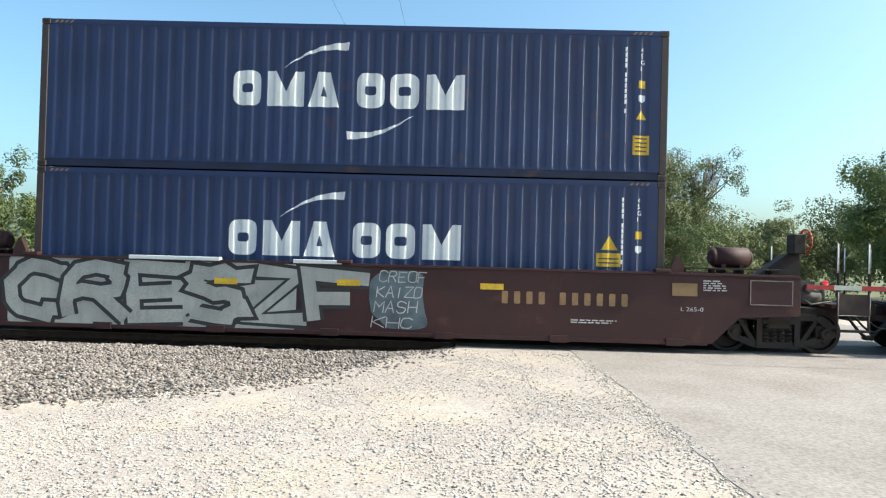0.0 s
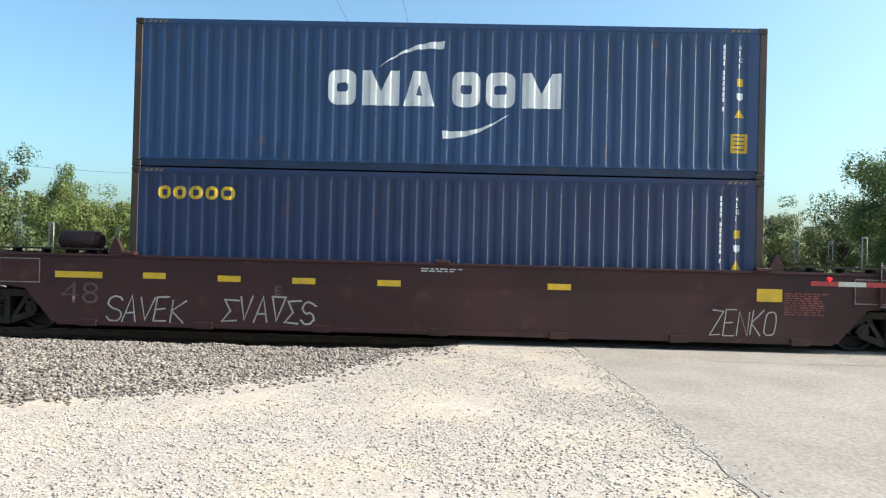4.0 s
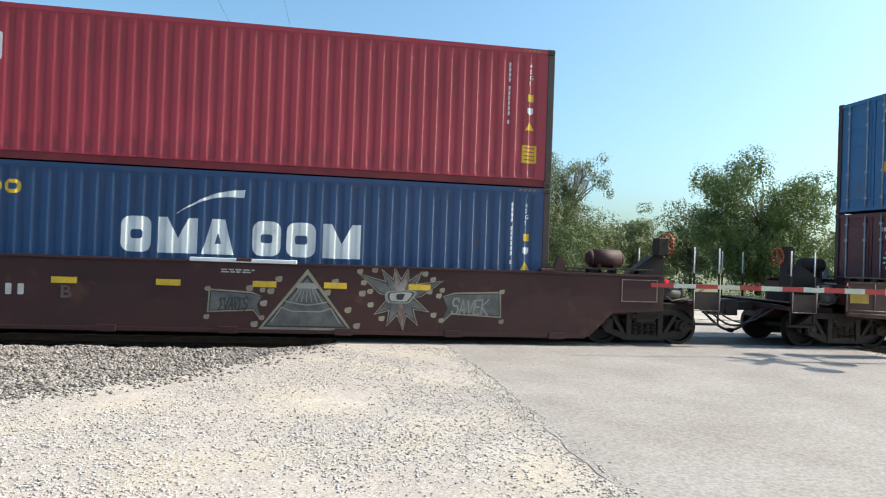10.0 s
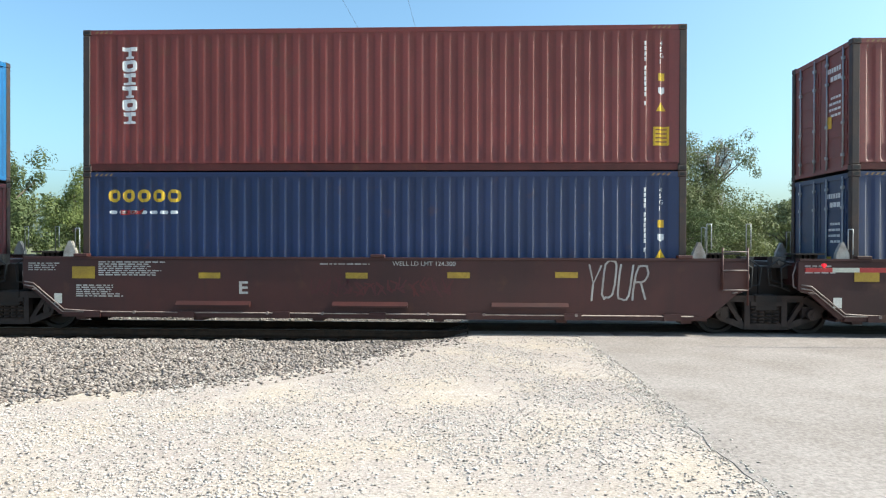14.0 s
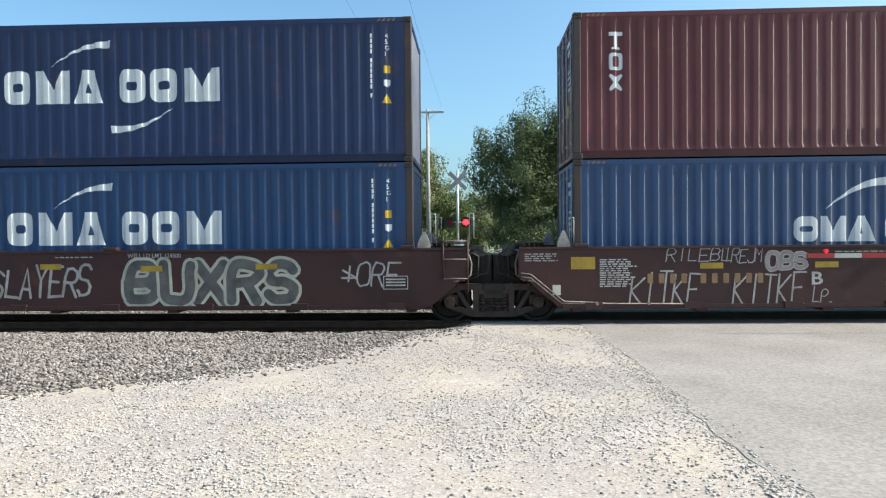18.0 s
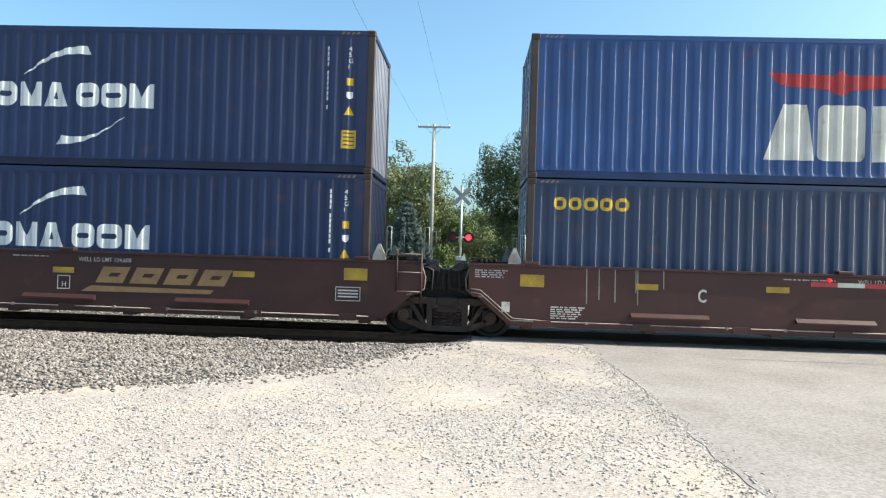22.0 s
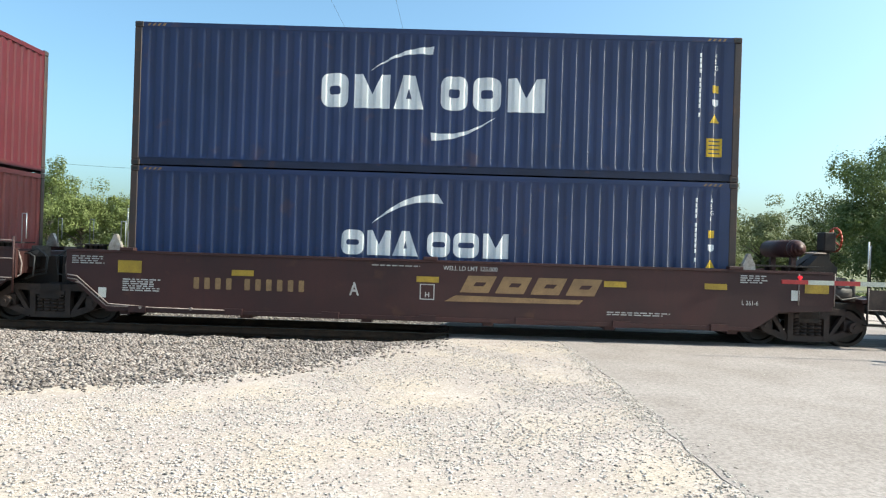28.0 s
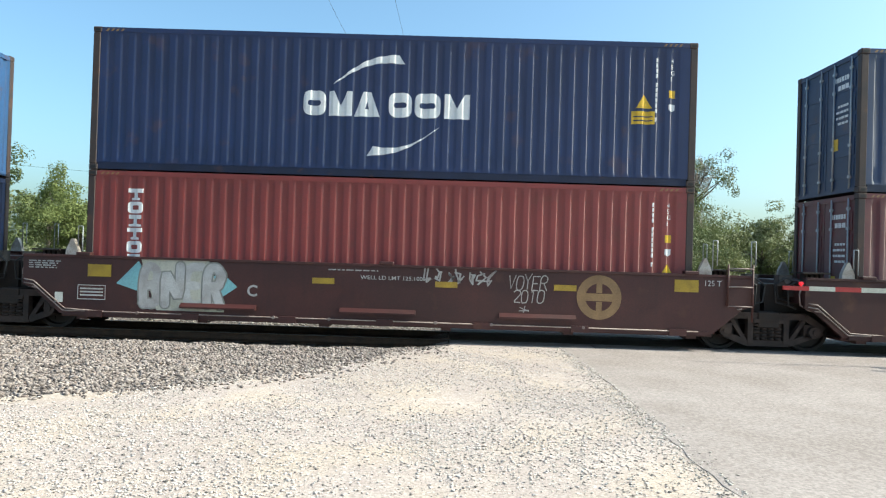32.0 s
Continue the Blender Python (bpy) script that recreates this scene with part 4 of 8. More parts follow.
def truck(parent, x, kind):
    """A two-axle truck under x: side frames, bolster and turning wheelsets."""
    t = new("truck")
    t.parent = parent
    t.location = (x, 0, 0)

    def frame_side():
        bm = bmesh.new()

        def beam(pts, t, y0, y1):
            for (xa, za), (xb, zb) in zip(pts, pts[1:]):
                d = math.hypot(xb - xa, zb - za)
                nx, nz = -(zb - za) / d * t / 2, (xb - xa) / d * t / 2
                slab(bm, [(xa + nx, za + nz), (xb + nx, zb + nz), (xb - nx, zb - nz), (xa - nx, za - nz)], y0, y1)
        beam([(-1.12, 0.47), (-0.74, 0.72), (0.74, 0.72), (1.12, 0.47)], 0.13, -0.07, 0.07)
        beam([(-1.1, 0.42), (-0.42, 0.17), (0.42, 0.17), (1.1, 0.42)], 0.12, -0.06, 0.06)
        for q in (-1, 1):
            beam([(q * 0.36, 0.16), (q * 0.36, 0.72)], 0.11, -0.08, 0.06)
            beam([(q * 0.44, 0.2), (q * 0.74, 0.66)], 0.08, -0.05, 0.05)
            box(bm, q * 0.89 - 0.17, q * 0.89 + 0.17, -0.06, 0.06, 0.32, 0.56)
            rod(bm, (q * 0.89, -0.17, 0.42), (q * 0.89, -0.05, 0.42), 0.115, 12)
            rod(bm, (q * 0.89, -0.19, 0.42), (q * 0.89, -0.17, 0.42), 0.05, 8)
        for i in range(4):
            for k in range(5):
                rod(bm, (-0.22 + i * 0.145, -0.03, 0.24 + k * 0.07), (-0.22 + i * 0.145, -0.03, 0.275 + k * 0.07), 0.062, 8)
        box(bm, -0.3, 0.3, -0.1, 0.05, 0.58, 0.66)
        box(bm, -0.34, 0.34, 0.0, 0.05, 0.2, 0.6)
        return bm
    for s in (-1, 1):
        hang("side_frame", kept(("side_frame", kind), lambda: mesh_of(frame_side(), "side_frame", M_IRON if kind == "long" else M_FRAME)), t, (0, s * 1.0, 0))
    hang("bolster", kept("bolster", lambda: mesh_of(one_box(-0.22, 0.22, -1.1, 1.1, 0.48, 0.8), "bolster", M_IRON, soft=0.02)), t)

    def axle():
        bm = bmesh.new()
        rod(bm, (0, -1.05, 0), (0, 1.05, 0), 0.08, 10)
        for s in (-1, 1):
            n = 28
            prof = ((0.70, 0.0), (0.70, 0.447), (0.735, 0.447), (0.74, 0.425), (0.86, 0.418), (0.86, 0.35), (0.80, 0.33), (0.80, 0.14), (0.86, 0.12), (0.86, 0.0))
            rings = [[bm.verts.new((r * math.cos(2 * math.pi * i / n), s * y, r * math.sin(2 * math.pi * i / n))) for i in range(n)] for y, r in prof[1:-1]]
            for a, b in zip(rings, rings[1:]):
                for i in range(n):
                    j = (i + 1) % n
                    bm.faces.new((a[i], a[j], b[j], b[i]))
            bm.faces.new(rings[0])
            bm.faces.new(rings[-1])
            for i in range(5):
                c, d = math.cos(i * 1.2566), math.sin(i * 1.2566)
                rod(bm, (0.24 * c, s * 0.79, 0.24 * d), (0.24 * c, s * 0.815, 0.24 * d), 0.035, 6)
        return bm
    for s in (-1, 1):
        w = hang("wheelset", kept("wheelset", lambda: mesh_of(axle(), "wheelset", M_WHEEL)), t, (s * 0.89, 0, 0.42), "rolled steel wheels on an axle")
        wheels.append((w, s * 0.89, parent, x))
    return t


wheels = []


def side_plate(kind, left, right):
    """Half outline of a well's side: shared trucks need a cut-away toe, car ends a raised one."""
    top, foot = 1.48, (0.2 if kind == "long" else 0.36)
    if kind == "long":
        lx, lb = (-2.55, -1.35) if left == "joint" else (-2.5, -0.85)
        rx, rb = (14.74, 13.5) if right == "joint" else (14.68, 13.05)
    else:
        lx, lb = (-1.12, -0.36) if left == "joint" else (-1.85, -0.3)
        rx, rb = (13.3, 12.55) if right == "joint" else (14.02, 12.5)
    pts = [(lb, foot), (rb, foot)]
    if right == "joint":
        pts += [(rb + 0.55, 0.84), (rx, 0.92)]
    else:
        pts += [(rb + 0.5, 0.7), (rx, 0.76)]
    pts += [(rx, top), (lx, top)]
    if left == "joint":
        pts += [(lx, 0.92), (lb - 0.55, 0.84)]
    else:
        pts += [(lx, 0.76), (lb - 0.5, 0.7)]
    return pts, lx, rx, lb, rb, foot


def sticker(parent, key, outline, x, z, mat, name="marking", label="", out=0.004):
    me = kept(("sticker", key, mat.name), lambda: mesh_of(face_camera_of(outline), name, mat, fix=False))
    return hang(name, me, parent, (x, -SIDE - out, z), label)


def words_on(parent, words, x, z, h, mat, name="lettering", label="", width=None, out=0.005):
    def make():
        bm = lettering(words, h, width, 0.02 if len(words) == 1 else (-0.014 if h > 0.12 else 0.006))
        face_camera(bm)
        return mesh_of(bm, name, mat, fix=False)
    return hang(name, kept(("words", words, h, mat.name, width), make), parent, (x, -SIDE - out, z), label)


def lines_of(parent, x, z, w, rows, mat, h=0.035, seed=1, name="small_print"):
    """Small print that cannot be read, as bars."""
    def make():
        bm = bmesh.new()
        rnd = random.Random(seed)
        for i in range(rows):
            c = 0.0
            end = w * rnd.uniform(0.7, 1.0)
            while c < end:
                k = rnd.uniform(0.05, 0.16)
                flat(bm, [(c, -i * h * 1.8), (min(c + k, end), -i * h * 1.8), (min(c + k, end), -i * h * 1.8 - h), (c, -i * h * 1.8 - h)])
                c += k + 0.03
        face_camera(bm)
        return mesh_of(bm, name, mat, fix=False)
    return hang(name, kept(("lines", w, rows, mat.name, h, seed), make), parent, (x, -SIDE - 0.007, z))


def well_car(k, kind, left, right, mat, ledges):
    told = {"long": "dusty brown long steel well car", "short": "brown steel well car"}[kind]
    base = tagged(new("well_car"), told + (" with ledge bars along its side" if ledges else " with yellow reflector strips"), "rail car", "well cars of the train")
    outline, lx, rx, lb, rb, foot = side_plate(kind, left, right)
    for s in (-1, 1):
        bm = bmesh.new()
        slab(bm, outline, s * SIDE, s * (SIDE - 0.07))
        part("side_wall", bm, mat, base, soft=0.006)
        bm = bmesh.new()
        box(bm, lb + 0.1, rb - 0.1, s * (SIDE + 0.025) if s < 0 else SIDE - 0.1, -SIDE + 0.1 if s < 0 else SIDE + 0.025, foot - 0.03, foot + 0.04)
        part("bottom_sill", bm, mat, base)
        bm = bmesh.new()
        box(bm, lx + 0.02, rx - 0.02, s * (SIDE + 0.03) if s < 0 else SIDE - 0.14, -SIDE + 0.14 if s < 0 else SIDE + 0.03, 1.48, 1.525)
        part("top_chord", bm, mat, base)
    bm = bmesh.new()
    box(bm, lb, rb, -SIDE + 0.08, SIDE - 0.08, 0.3, 0.352)
    for i in range(6):
        x = lb + 0.4 + i * (rb - lb - 0.8) / 5
        box(bm, x - 0.1, x + 0.1, -SIDE + 0.08, SIDE - 0.08, 0.25, 0.3)
    part("well_floor", bm, mat, base)
    for s, x0, x1 in ((-1, lx, -0.22), (1, LONG + 0.22, rx)):
        bm = bmesh.new()
        box(bm, x0, x1, -SIDE + 0.08, SIDE - 0.08, 1.0, 1.44)
        box(bm, x0 + 0.1, x1 - 0.1, -0.35, 0.35, 0.7, 1.0)
        part("end_deck", bm, mat, base)
        inner = x1 if s < 0 else x0
        bm = bmesh.new()
        box(bm, inner - 0.03, inner + 0.03, -SIDE + 0.09, SIDE - 0.09, 0.33, 1.47)
        part("bulkhead", bm, mat, base)
        for y in (-1.32, 1.2):
            bm = bmesh.new()
            slab(bm, [(-0.13, 0), (0.13, 0), (0.12, 0.1), (0.02, 0.32), (-0.02, 0.32), (-0.12, 0.1)], 0, 0.1)
            part("corner_guide", bm, M_GUIDE if kind == "short" else mat, base, "pale steel corner guide", (inner, y, 1.526))
        # walkway on the deck
        bm = bmesh.new()
        box(bm, x0 + 0.05, x1 - 0.3 if s < 0 else x1 - 0.05, -1.25, -0.75, 1.60, 1.63)
        for i in range(4):
            x = x0 + 0.2 + i * (x1 - x0 - 0.6) / 3
            box(bm, x - 0.03, x + 0.03, -1.1, -0.9, 1.44, 1.60)
        part("walkway", bm, M_IRON, base, "dark steel walkway grating")
    for side, x, s in ((left, lx, -1), (right, rx, 1)):
        if side == "joint":
            if s > 0:
                bm = bmesh.new()
                for dx in (-0.5, -0.02):
                    rod(bm, (x + dx, -SIDE - 0.05, 0.92 if dx < -0.1 else 0.62), (x + dx, -SIDE - 0.05, 1.74), 0.022)
                ladder = part("ladder", bm, mat, base, "brown ladder on the side")
                for z in (0.92, 1.3, 1.66):
                    bm = bmesh.new()
                    rod(bm, (x - 0.5, -SIDE - 0.06, z), (x - 0.02, -SIDE - 0.06, z), 0.013)
                    part("rung", bm, M_PALE, ladder, "pale worn rung")
            for y in (-1.3, 1.2):
                for dx in ((-0.74, 0.02) if s > 0 else (1.1,)):
                    bm = bmesh.new()
                    h = 2.2 if s > 0 else 2.1
                    pipe(bm, [(x + dx, y, 1.6), (x + dx, y, h), (x + dx + 0.09 * s, y, h), (x + dx + 0.09 * s, y, 1.7)], 0.012)
                    part("grab_iron", bm, M_GALV, base, "pale steel grab iron")
            bm = bmesh.new()
            slab(bm, [(x - s * 0.25, 1.42), (x + s * 0.12, 1.42), (x + s * 0.12, 1.12), (x - s * 0.25, 1.12)], -1.0, -0.8)
            box(bm, min(x - s * 0.3, x + s * 0.47), max(x - s * 0.3, x + s * 0.47), -0.75, 0.75, 0.78, 1.36)
            part("articulation_casting", bm, M_IRON, base)
            bm = bmesh.new()
            pipe(bm, [(x - s * 0.02, -SIDE + 0.1, 1.45), (x + s * 0.06, -SIDE + 0.1, 1.2), (x + s * 0.04, -SIDE + 0.1, 0.98), (x - s * 0.1, -SIDE + 0.05, 0.88), (x - s * 0.3, -SIDE - 0.03, 0.86)], 0.016)
            part("brake_hose", bm, M_PALE, base, "pale looping air hose")
            for i, (y, far, low) in enumerate(((-1.05, 0.42, 1.0), (-0.9, 0.3, 1.08), (-1.15, 0.2, 0.95))):
                bm = bmesh.new()
                pipe(bm, [(x - s * 0.05, y, 1.4), (x + s * far * 0.45, y, 1.5 - 0.05 * i), (x + s * far, y, 1.34), (x + s * far * 0.9, y, low), (x + s * 0.02, y, low - 0.06)], 0.02)
                part("brake_hose", bm, M_HOSE, base)
            bm = bmesh.new()
            box(bm, *sorted((x + s * 0.04, x + s * 0.3)), -1.0, -0.78, 1.34, 1.56)
            rod(bm, (x + s * 0.16, -1.06, 1.45), (x + s * 0.16, -0.95, 1.45), 0.07, 10)
            part("brake_valve", bm, M_VALVE, base, "grimy brake valve in the gap")
        else:
            car_end(base, x, s, mat, 0.19 if k in (5, 6) else -0.1)
    # trucks: each shared one belongs to the unit on its left
    mid = 15.02 if kind == "long" else 13.80
    if right == "joint":
        truck(base, mid, kind)
    else:
        truck(base, 14.45 if kind == "long" else 13.75, kind)
    if left == "end":
        truck(base, -2.25 if kind == "long" else -1.6, kind)
    if ledges:
        for i, x in enumerate((2.05, 5.2, 8.35)):
            bm = bmesh.new()
            # its upper side slopes outwards
            prof = ((-SIDE, 0.085), (-SIDE, -0.02), (-SIDE - 0.09, -0.02), (-SIDE - 0.09, 0.015))
            ends = [[bm.verts.new((e, y, z)) for y, z in prof] for e in (0.0, 1.5)]
            bm.faces.new(ends[0])
            bm.faces.new(ends[1][::-1])
            for q in range(4):
                bm.faces.new((ends[0][q], ends[0][(q + 1) % 4], ends[1][(q + 1) % 4], ends[1][q]))
            part("ledge_bar", bm, mat, base, "", (x, 0, 0.56))
    if kind == "short":
        y = -SIDE - 0.03
        up = 0.92 if left == "joint" else 0.80
        for d, far in ((0.0, rb - 0.3 if ledges else 2.4), (0.07, lb + 0.9)):
            bm = bmesh.new()
            pipe(bm, [(lx + 0.05, y, up + 0.03 + d), (lb - 0.52, y, up + d), (lb + 0.08 + d * 0.5, y, 0.42 + d * 0.6), (far, y, 0.40 + d * 0.3)], 0.014)
            part("air_pipe", bm, M_PALE, base, "thin pale air pipe along the side")
        for x in ((1.2, 3.9, 5.0, 7.1, 8.2, 10.0) if ledges else (0.4, 1.4)):
            bm = bmesh.new()
            rod(bm, (x, -SIDE - 0.055, 0.41), (x, -SIDE, 0.41), 0.032, 8)
            part("pipe_clamp", bm, M_PALE, base)
        for s, side, x in ((-1, left, lx), (1, right, rx)):
            if side == "end":
                a, b = sorted((x + s * 0.02, x - s * 0.68))
                plate = part("end_plate", one_box(a, b, -SIDE - 0.0025, -SIDE, 0.86, 1.46), mat, base)
                for e in (a, b):
                    bm = bmesh.new()
                    rod(bm, (e, -SIDE - 0.014, 0.86), (e, -SIDE - 0.014, 1.5), 0.011, 6)
                    part("plate_edge", bm, M_PALE, plate, "pale plate edge")
    if kind == "long":
        for side, x, s in ((left, lx, -1), (right, rx, 1)):
            a, b = sorted((x - s * 0.15, x - s * 0.95))
            plate = part("end_plate", one_box(a, b, -SIDE - 0.012, -SIDE, 0.95, 1.42), mat, base, soft=0.004)
            bm = bmesh.new()
            flat(bm, [(a, 0.95), (b, 0.95), (b, 1.42), (a, 1.42)], [[(a + 0.02, 0.97), (a + 0.02, 1.40), (b - 0.02, 1.40), (b - 0.02, 0.97)]])
            for v in bm.verts:
                v.co.y = -SIDE - 0.016
            face_camera(bm)
            hang("plate_edge", mesh_of(bm, "plate_edge", M_PALE, fix=False), plate, label="pale plate edge")
    if kind == "long" and left == "joint":
        bm = bmesh.new()
        rod(bm, (-1.55, -0.75, 1.78), (-0.85, -0.75, 1.78), 0.2, 16)
        rod(bm, (-1.62, -0.75, 1.78), (-1.55, -0.75, 1.78), 0.12, 16, 0.2)
        rod(bm, (-0.85, -0.75, 1.78), (-0.78, -0.75, 1.78), 0.2, 16, 0.12)
        for x in (-1.4, -1.0):
            box(bm, x - 0.04, x + 0.04, -0.9, -0.6, 1.44, 1.65)
        part("air_reservoir", bm, mat, base, "round brown air tank")
    for i in range(7):
        x = lb + 0.7 + i * (rb - lb - 1.4) / 6
        bm = bmesh.new()
        box(bm, x - 0.17, x + 0.17, -SIDE - 0.05, -SIDE + 0.02, foot - 0.05, foot + 0.08)
        part("sill_bracket", bm, mat, base)
    for x in (0.1, 6.1, LONG - 0.1):
        bm = bmesh.new()
        box(bm, x - 0.14, x + 0.14, -SIDE - 0.06, -SIDE + 0.1, 1.52, 1.585)
        part("lock_lug", bm, mat, base, soft=0.01)
    moving.append((base, STACKS[k], 0, 0))
    return base, lx, rx


def car_end(base, x, s, mat, reach):
    """The free end of a car: sill, platform, steps, rails, brake gear and coupler; s points outwards."""
    span = lambda a, b: (min(x + s * a, x + s * b), max(x + s * a, x + s * b))
    # open bay behind the platform, with the brake gear in it
    bm = bmesh.new()
    box(bm, *span(0.0, 0.72), -1.0, 1.0, 0.78, 0.9)
    box(bm, *span(0.0, 0.72), -0.3, 0.3, 0.6, 1.2)
    part("draft_sill", bm, M_IRON, base)
    bm = bmesh.new()
    rod(bm, (x + s * 0.1, -1.1, 1.12), (x + s * 0.5, -1.1, 1.12), 0.13, 12)
    box(bm, *span(0.15, 0.4), -1.15, -0.85, 1.0, 1.42)
    rod(bm, (x + s * 0.28, -1.22, 1.3), (x + s * 0.28, -1.1, 1.3), 0.09, 10)
    rod(bm, (x + s * 0.55, -1.15, 0.95), (x + s * 0.55, -1.15, 1.4), 0.05, 8)
    pipe(bm, [(x, -1.2, 1.2), (x + s * 0.3, -1.22, 0.98), (x + s * 0.7, -1.2, 1.05)], 0.02)
    part("brake_valve", bm, M_VALVE, base, "grimy brake valve with pipes")
    x0 = x
    x = x + s * 0.62
    bm = bmesh.new()
    box(bm, *sorted((x, x + s * 0.75)), -1.35, 1.35, 0.93, 1.0)
    box(bm, *sorted((x - s * 0.1, x + s * 0.7)), -0.3, 0.3, 0.6, 0.95)
    box(bm, *sorted((x + s * 0.68, x + s * 0.75)), -1.35, 1.35, 0.84, 1.02)
    part("end_platform", bm, mat, base)
    part("step_plate", one_box(*sorted((x + s * 0.1, x + s * 0.68)), -1.37, -1.345, 0.82, 1.2), M_FRAME, base, "dark brown step side plate")
    bm = bmesh.new()
    pipe(bm, [(x + s * 0.1, -1.385, 1.24), (x + s * 0.1, -1.385, 0.8), (x + s * 0.69, -1.385, 0.8), (x + s * 0.69, -1.385, 1.24)], 0.013)
    part("step_frame", bm, M_PALE, base, "pale frame round the step")
    for dx in (0.12, 0.70):
        for y in (-1.33, 1.3):
            bm = bmesh.new()
            rod(bm, (x + s * dx, y, 0.95), (x + s * dx, y, 2.15), 0.02)
            post = part("stanchion", bm, M_IRON, base)
            bm = bmesh.new()
            rod(bm, (x + s * dx - 0.018, y - 0.016, 1.6), (x + s * dx - 0.018, y - 0.016, 2.15), 0.013)
            part("pale_strip", bm, M_WHITE, post, "white strip on the handrail")
    bm = bmesh.new()
    pipe(bm, [(x + s * 0.12, -1.33, 0.95), (x + s * 0.12, -1.33, 0.5), (x + s * 0.7, -1.33, 0.5), (x + s * 0.7, -1.33, 0.95)], 0.025)
    box(bm, min(x + s * 0.1, x + s * 0.72), max(x + s * 0.1, x + s * 0.72), -1.36, -1.2, 0.48, 0.52)
    part("step", bm, M_IRON, base)
    stand = [(x - s * 0.95, 1.44), (x - s * 0.1, 0.95), (x - s * 0.02, 0.95), (x - s * 0.1, 1.6), (x - s * 0.35, 1.82)]
    if s > 0:
        stand = [(x - 0.95, 1.5), (x - 0.15, 0.95), (x - 0.04, 0.95), (x - 0.1, 1.95), (x - 0.34, 1.95)]
    bm = bmesh.new()
    slab(bm, stand, -0.35, -0.05)
    part("brake_stand", bm, M_IRON, base)
    if s < 0 and x0 < -2.2:
        tail_gear(base, x, s, reach)
        return
    if s < 0:
        bm = bmesh.new()
        slab(bm, [(x + 0.95, 1.55), (x + 0.37, 1.85), (x + 0.32, 2.3), (x + 0.22, 2.3), (x + 0.12, 0.95), (x + 0.27, 0.95)], -0.02, 0.25)
        part("brake_lever_stand", bm, M_IRON, base)
        bm = bmesh.new()
        for i in range(16):
            a, b = math.pi * i / 8, math.pi * (i + 1) / 8
            rod(bm, (x, 0.1 + 0.21 * math.cos(a), 2.04 + 0.21 * math.sin(a)), (x, 0.1 + 0.21 * math.cos(b), 2.04 + 0.21 * math.sin(b)), 0.02, 6)
        for i in range(5):
            a = 2 * math.pi * i / 5
            rod(bm, (x + 0.03, 0.1, 2.04), (x, 0.1 + 0.21 * math.cos(a), 2.04 + 0.21 * math.sin(a)), 0.013, 6)
        part("hand_brake_wheel", bm, M_REDWHEEL, base, "orange-red hand brake wheel")
        bm = bmesh.new()
        rod(bm, (x + 0.9, 0.45, 1.87), (x + 1.45, 0.45, 1.87), 0.19, 14)
        rod(bm, (x + 0.84, 0.45, 1.87), (x + 0.9, 0.45, 1.87), 0.12, 14, 0.19)
        rod(bm, (x + 1.45, 0.45, 1.87), (x + 1.51, 0.45, 1.87), 0.19, 14, 0.12)
        for dx in (1.0, 1.35):
            box(bm, x + dx - 0.04, x + dx + 0.04, 0.3, 0.6, 1.44, 1.75)
        part("air_reservoir", bm, M_IRON, base, "round dark air tank")
        tail_gear(base, x, s, reach)
        return
    if x0 < 14.3:
        # short cars carry the tank crosswise
        bm = bmesh.new()
        tx = x - s * 1.08
        prof = ((-1.06, 0.02), (-1.04, 0.09), (-0.99, 0.145), (-0.91, 0.178), (-0.82, 0.185), (0.3, 0.185), (0.42, 0.14), (0.46, 0.02))
        for (ya, ra), (yb, rb) in zip(prof, prof[1:]):
            rod(bm, (tx, ya, 1.98), (tx, yb, 1.98), ra, 16, rb)
        for y in (-0.75, 0.1):
            box(bm, tx - 0.05, tx + 0.05, y - 0.05, y + 0.05, 1.44, 1.82)
        part("air_reservoir", bm, mat, base, "round brown air tank set crosswise")
        rod_ = bmesh.new()
        rod(rod_, (tx, -0.9, 1.9), (tx + s * 0.6, -0.9, 1.9), 0.014)
        part("brake_rod", rod_, M_PALE, base)
        bm = bmesh.new()
        slab(bm, [(tx + 0.25, 1.45), (tx + 0.95, 1.45), (tx + 0.95, 1.62), (tx + 0.7, 1.85), (tx + 0.55, 1.85), (tx + 0.35, 1.62)], -0.7, -0.4)
        part("brake_cylinder", bm, M_IRON, base, "grimy dark brake gear")
        hand_wheel(base, x, s)
        tail_gear(base, x, s, reach)
        return
    bm = bmesh.new()
    rod(bm, (x - s * 2.0, -0.75, 1.84), (x - s * 1.35, -0.75, 1.84), 0.2, 16)
    rod(bm, (x - s * 2.08, -0.75, 1.84), (x - s * 2.0, -0.75, 1.84), 0.12, 16, 0.2)
    rod(bm, (x - s * 1.35, -0.75, 1.84), (x - s * 1.27, -0.75, 1.84), 0.2, 16, 0.12)
    for dx in (1.85, 1.5):
        box(bm, x - s * dx - 0.04, x - s * dx + 0.04, -0.9, -0.6, 1.44, 1.75)
    part("air_reservoir", bm, mat, base, "round brown air tank")
    hand_wheel(base, x, s)
    tail_gear(base, x, s, reach)


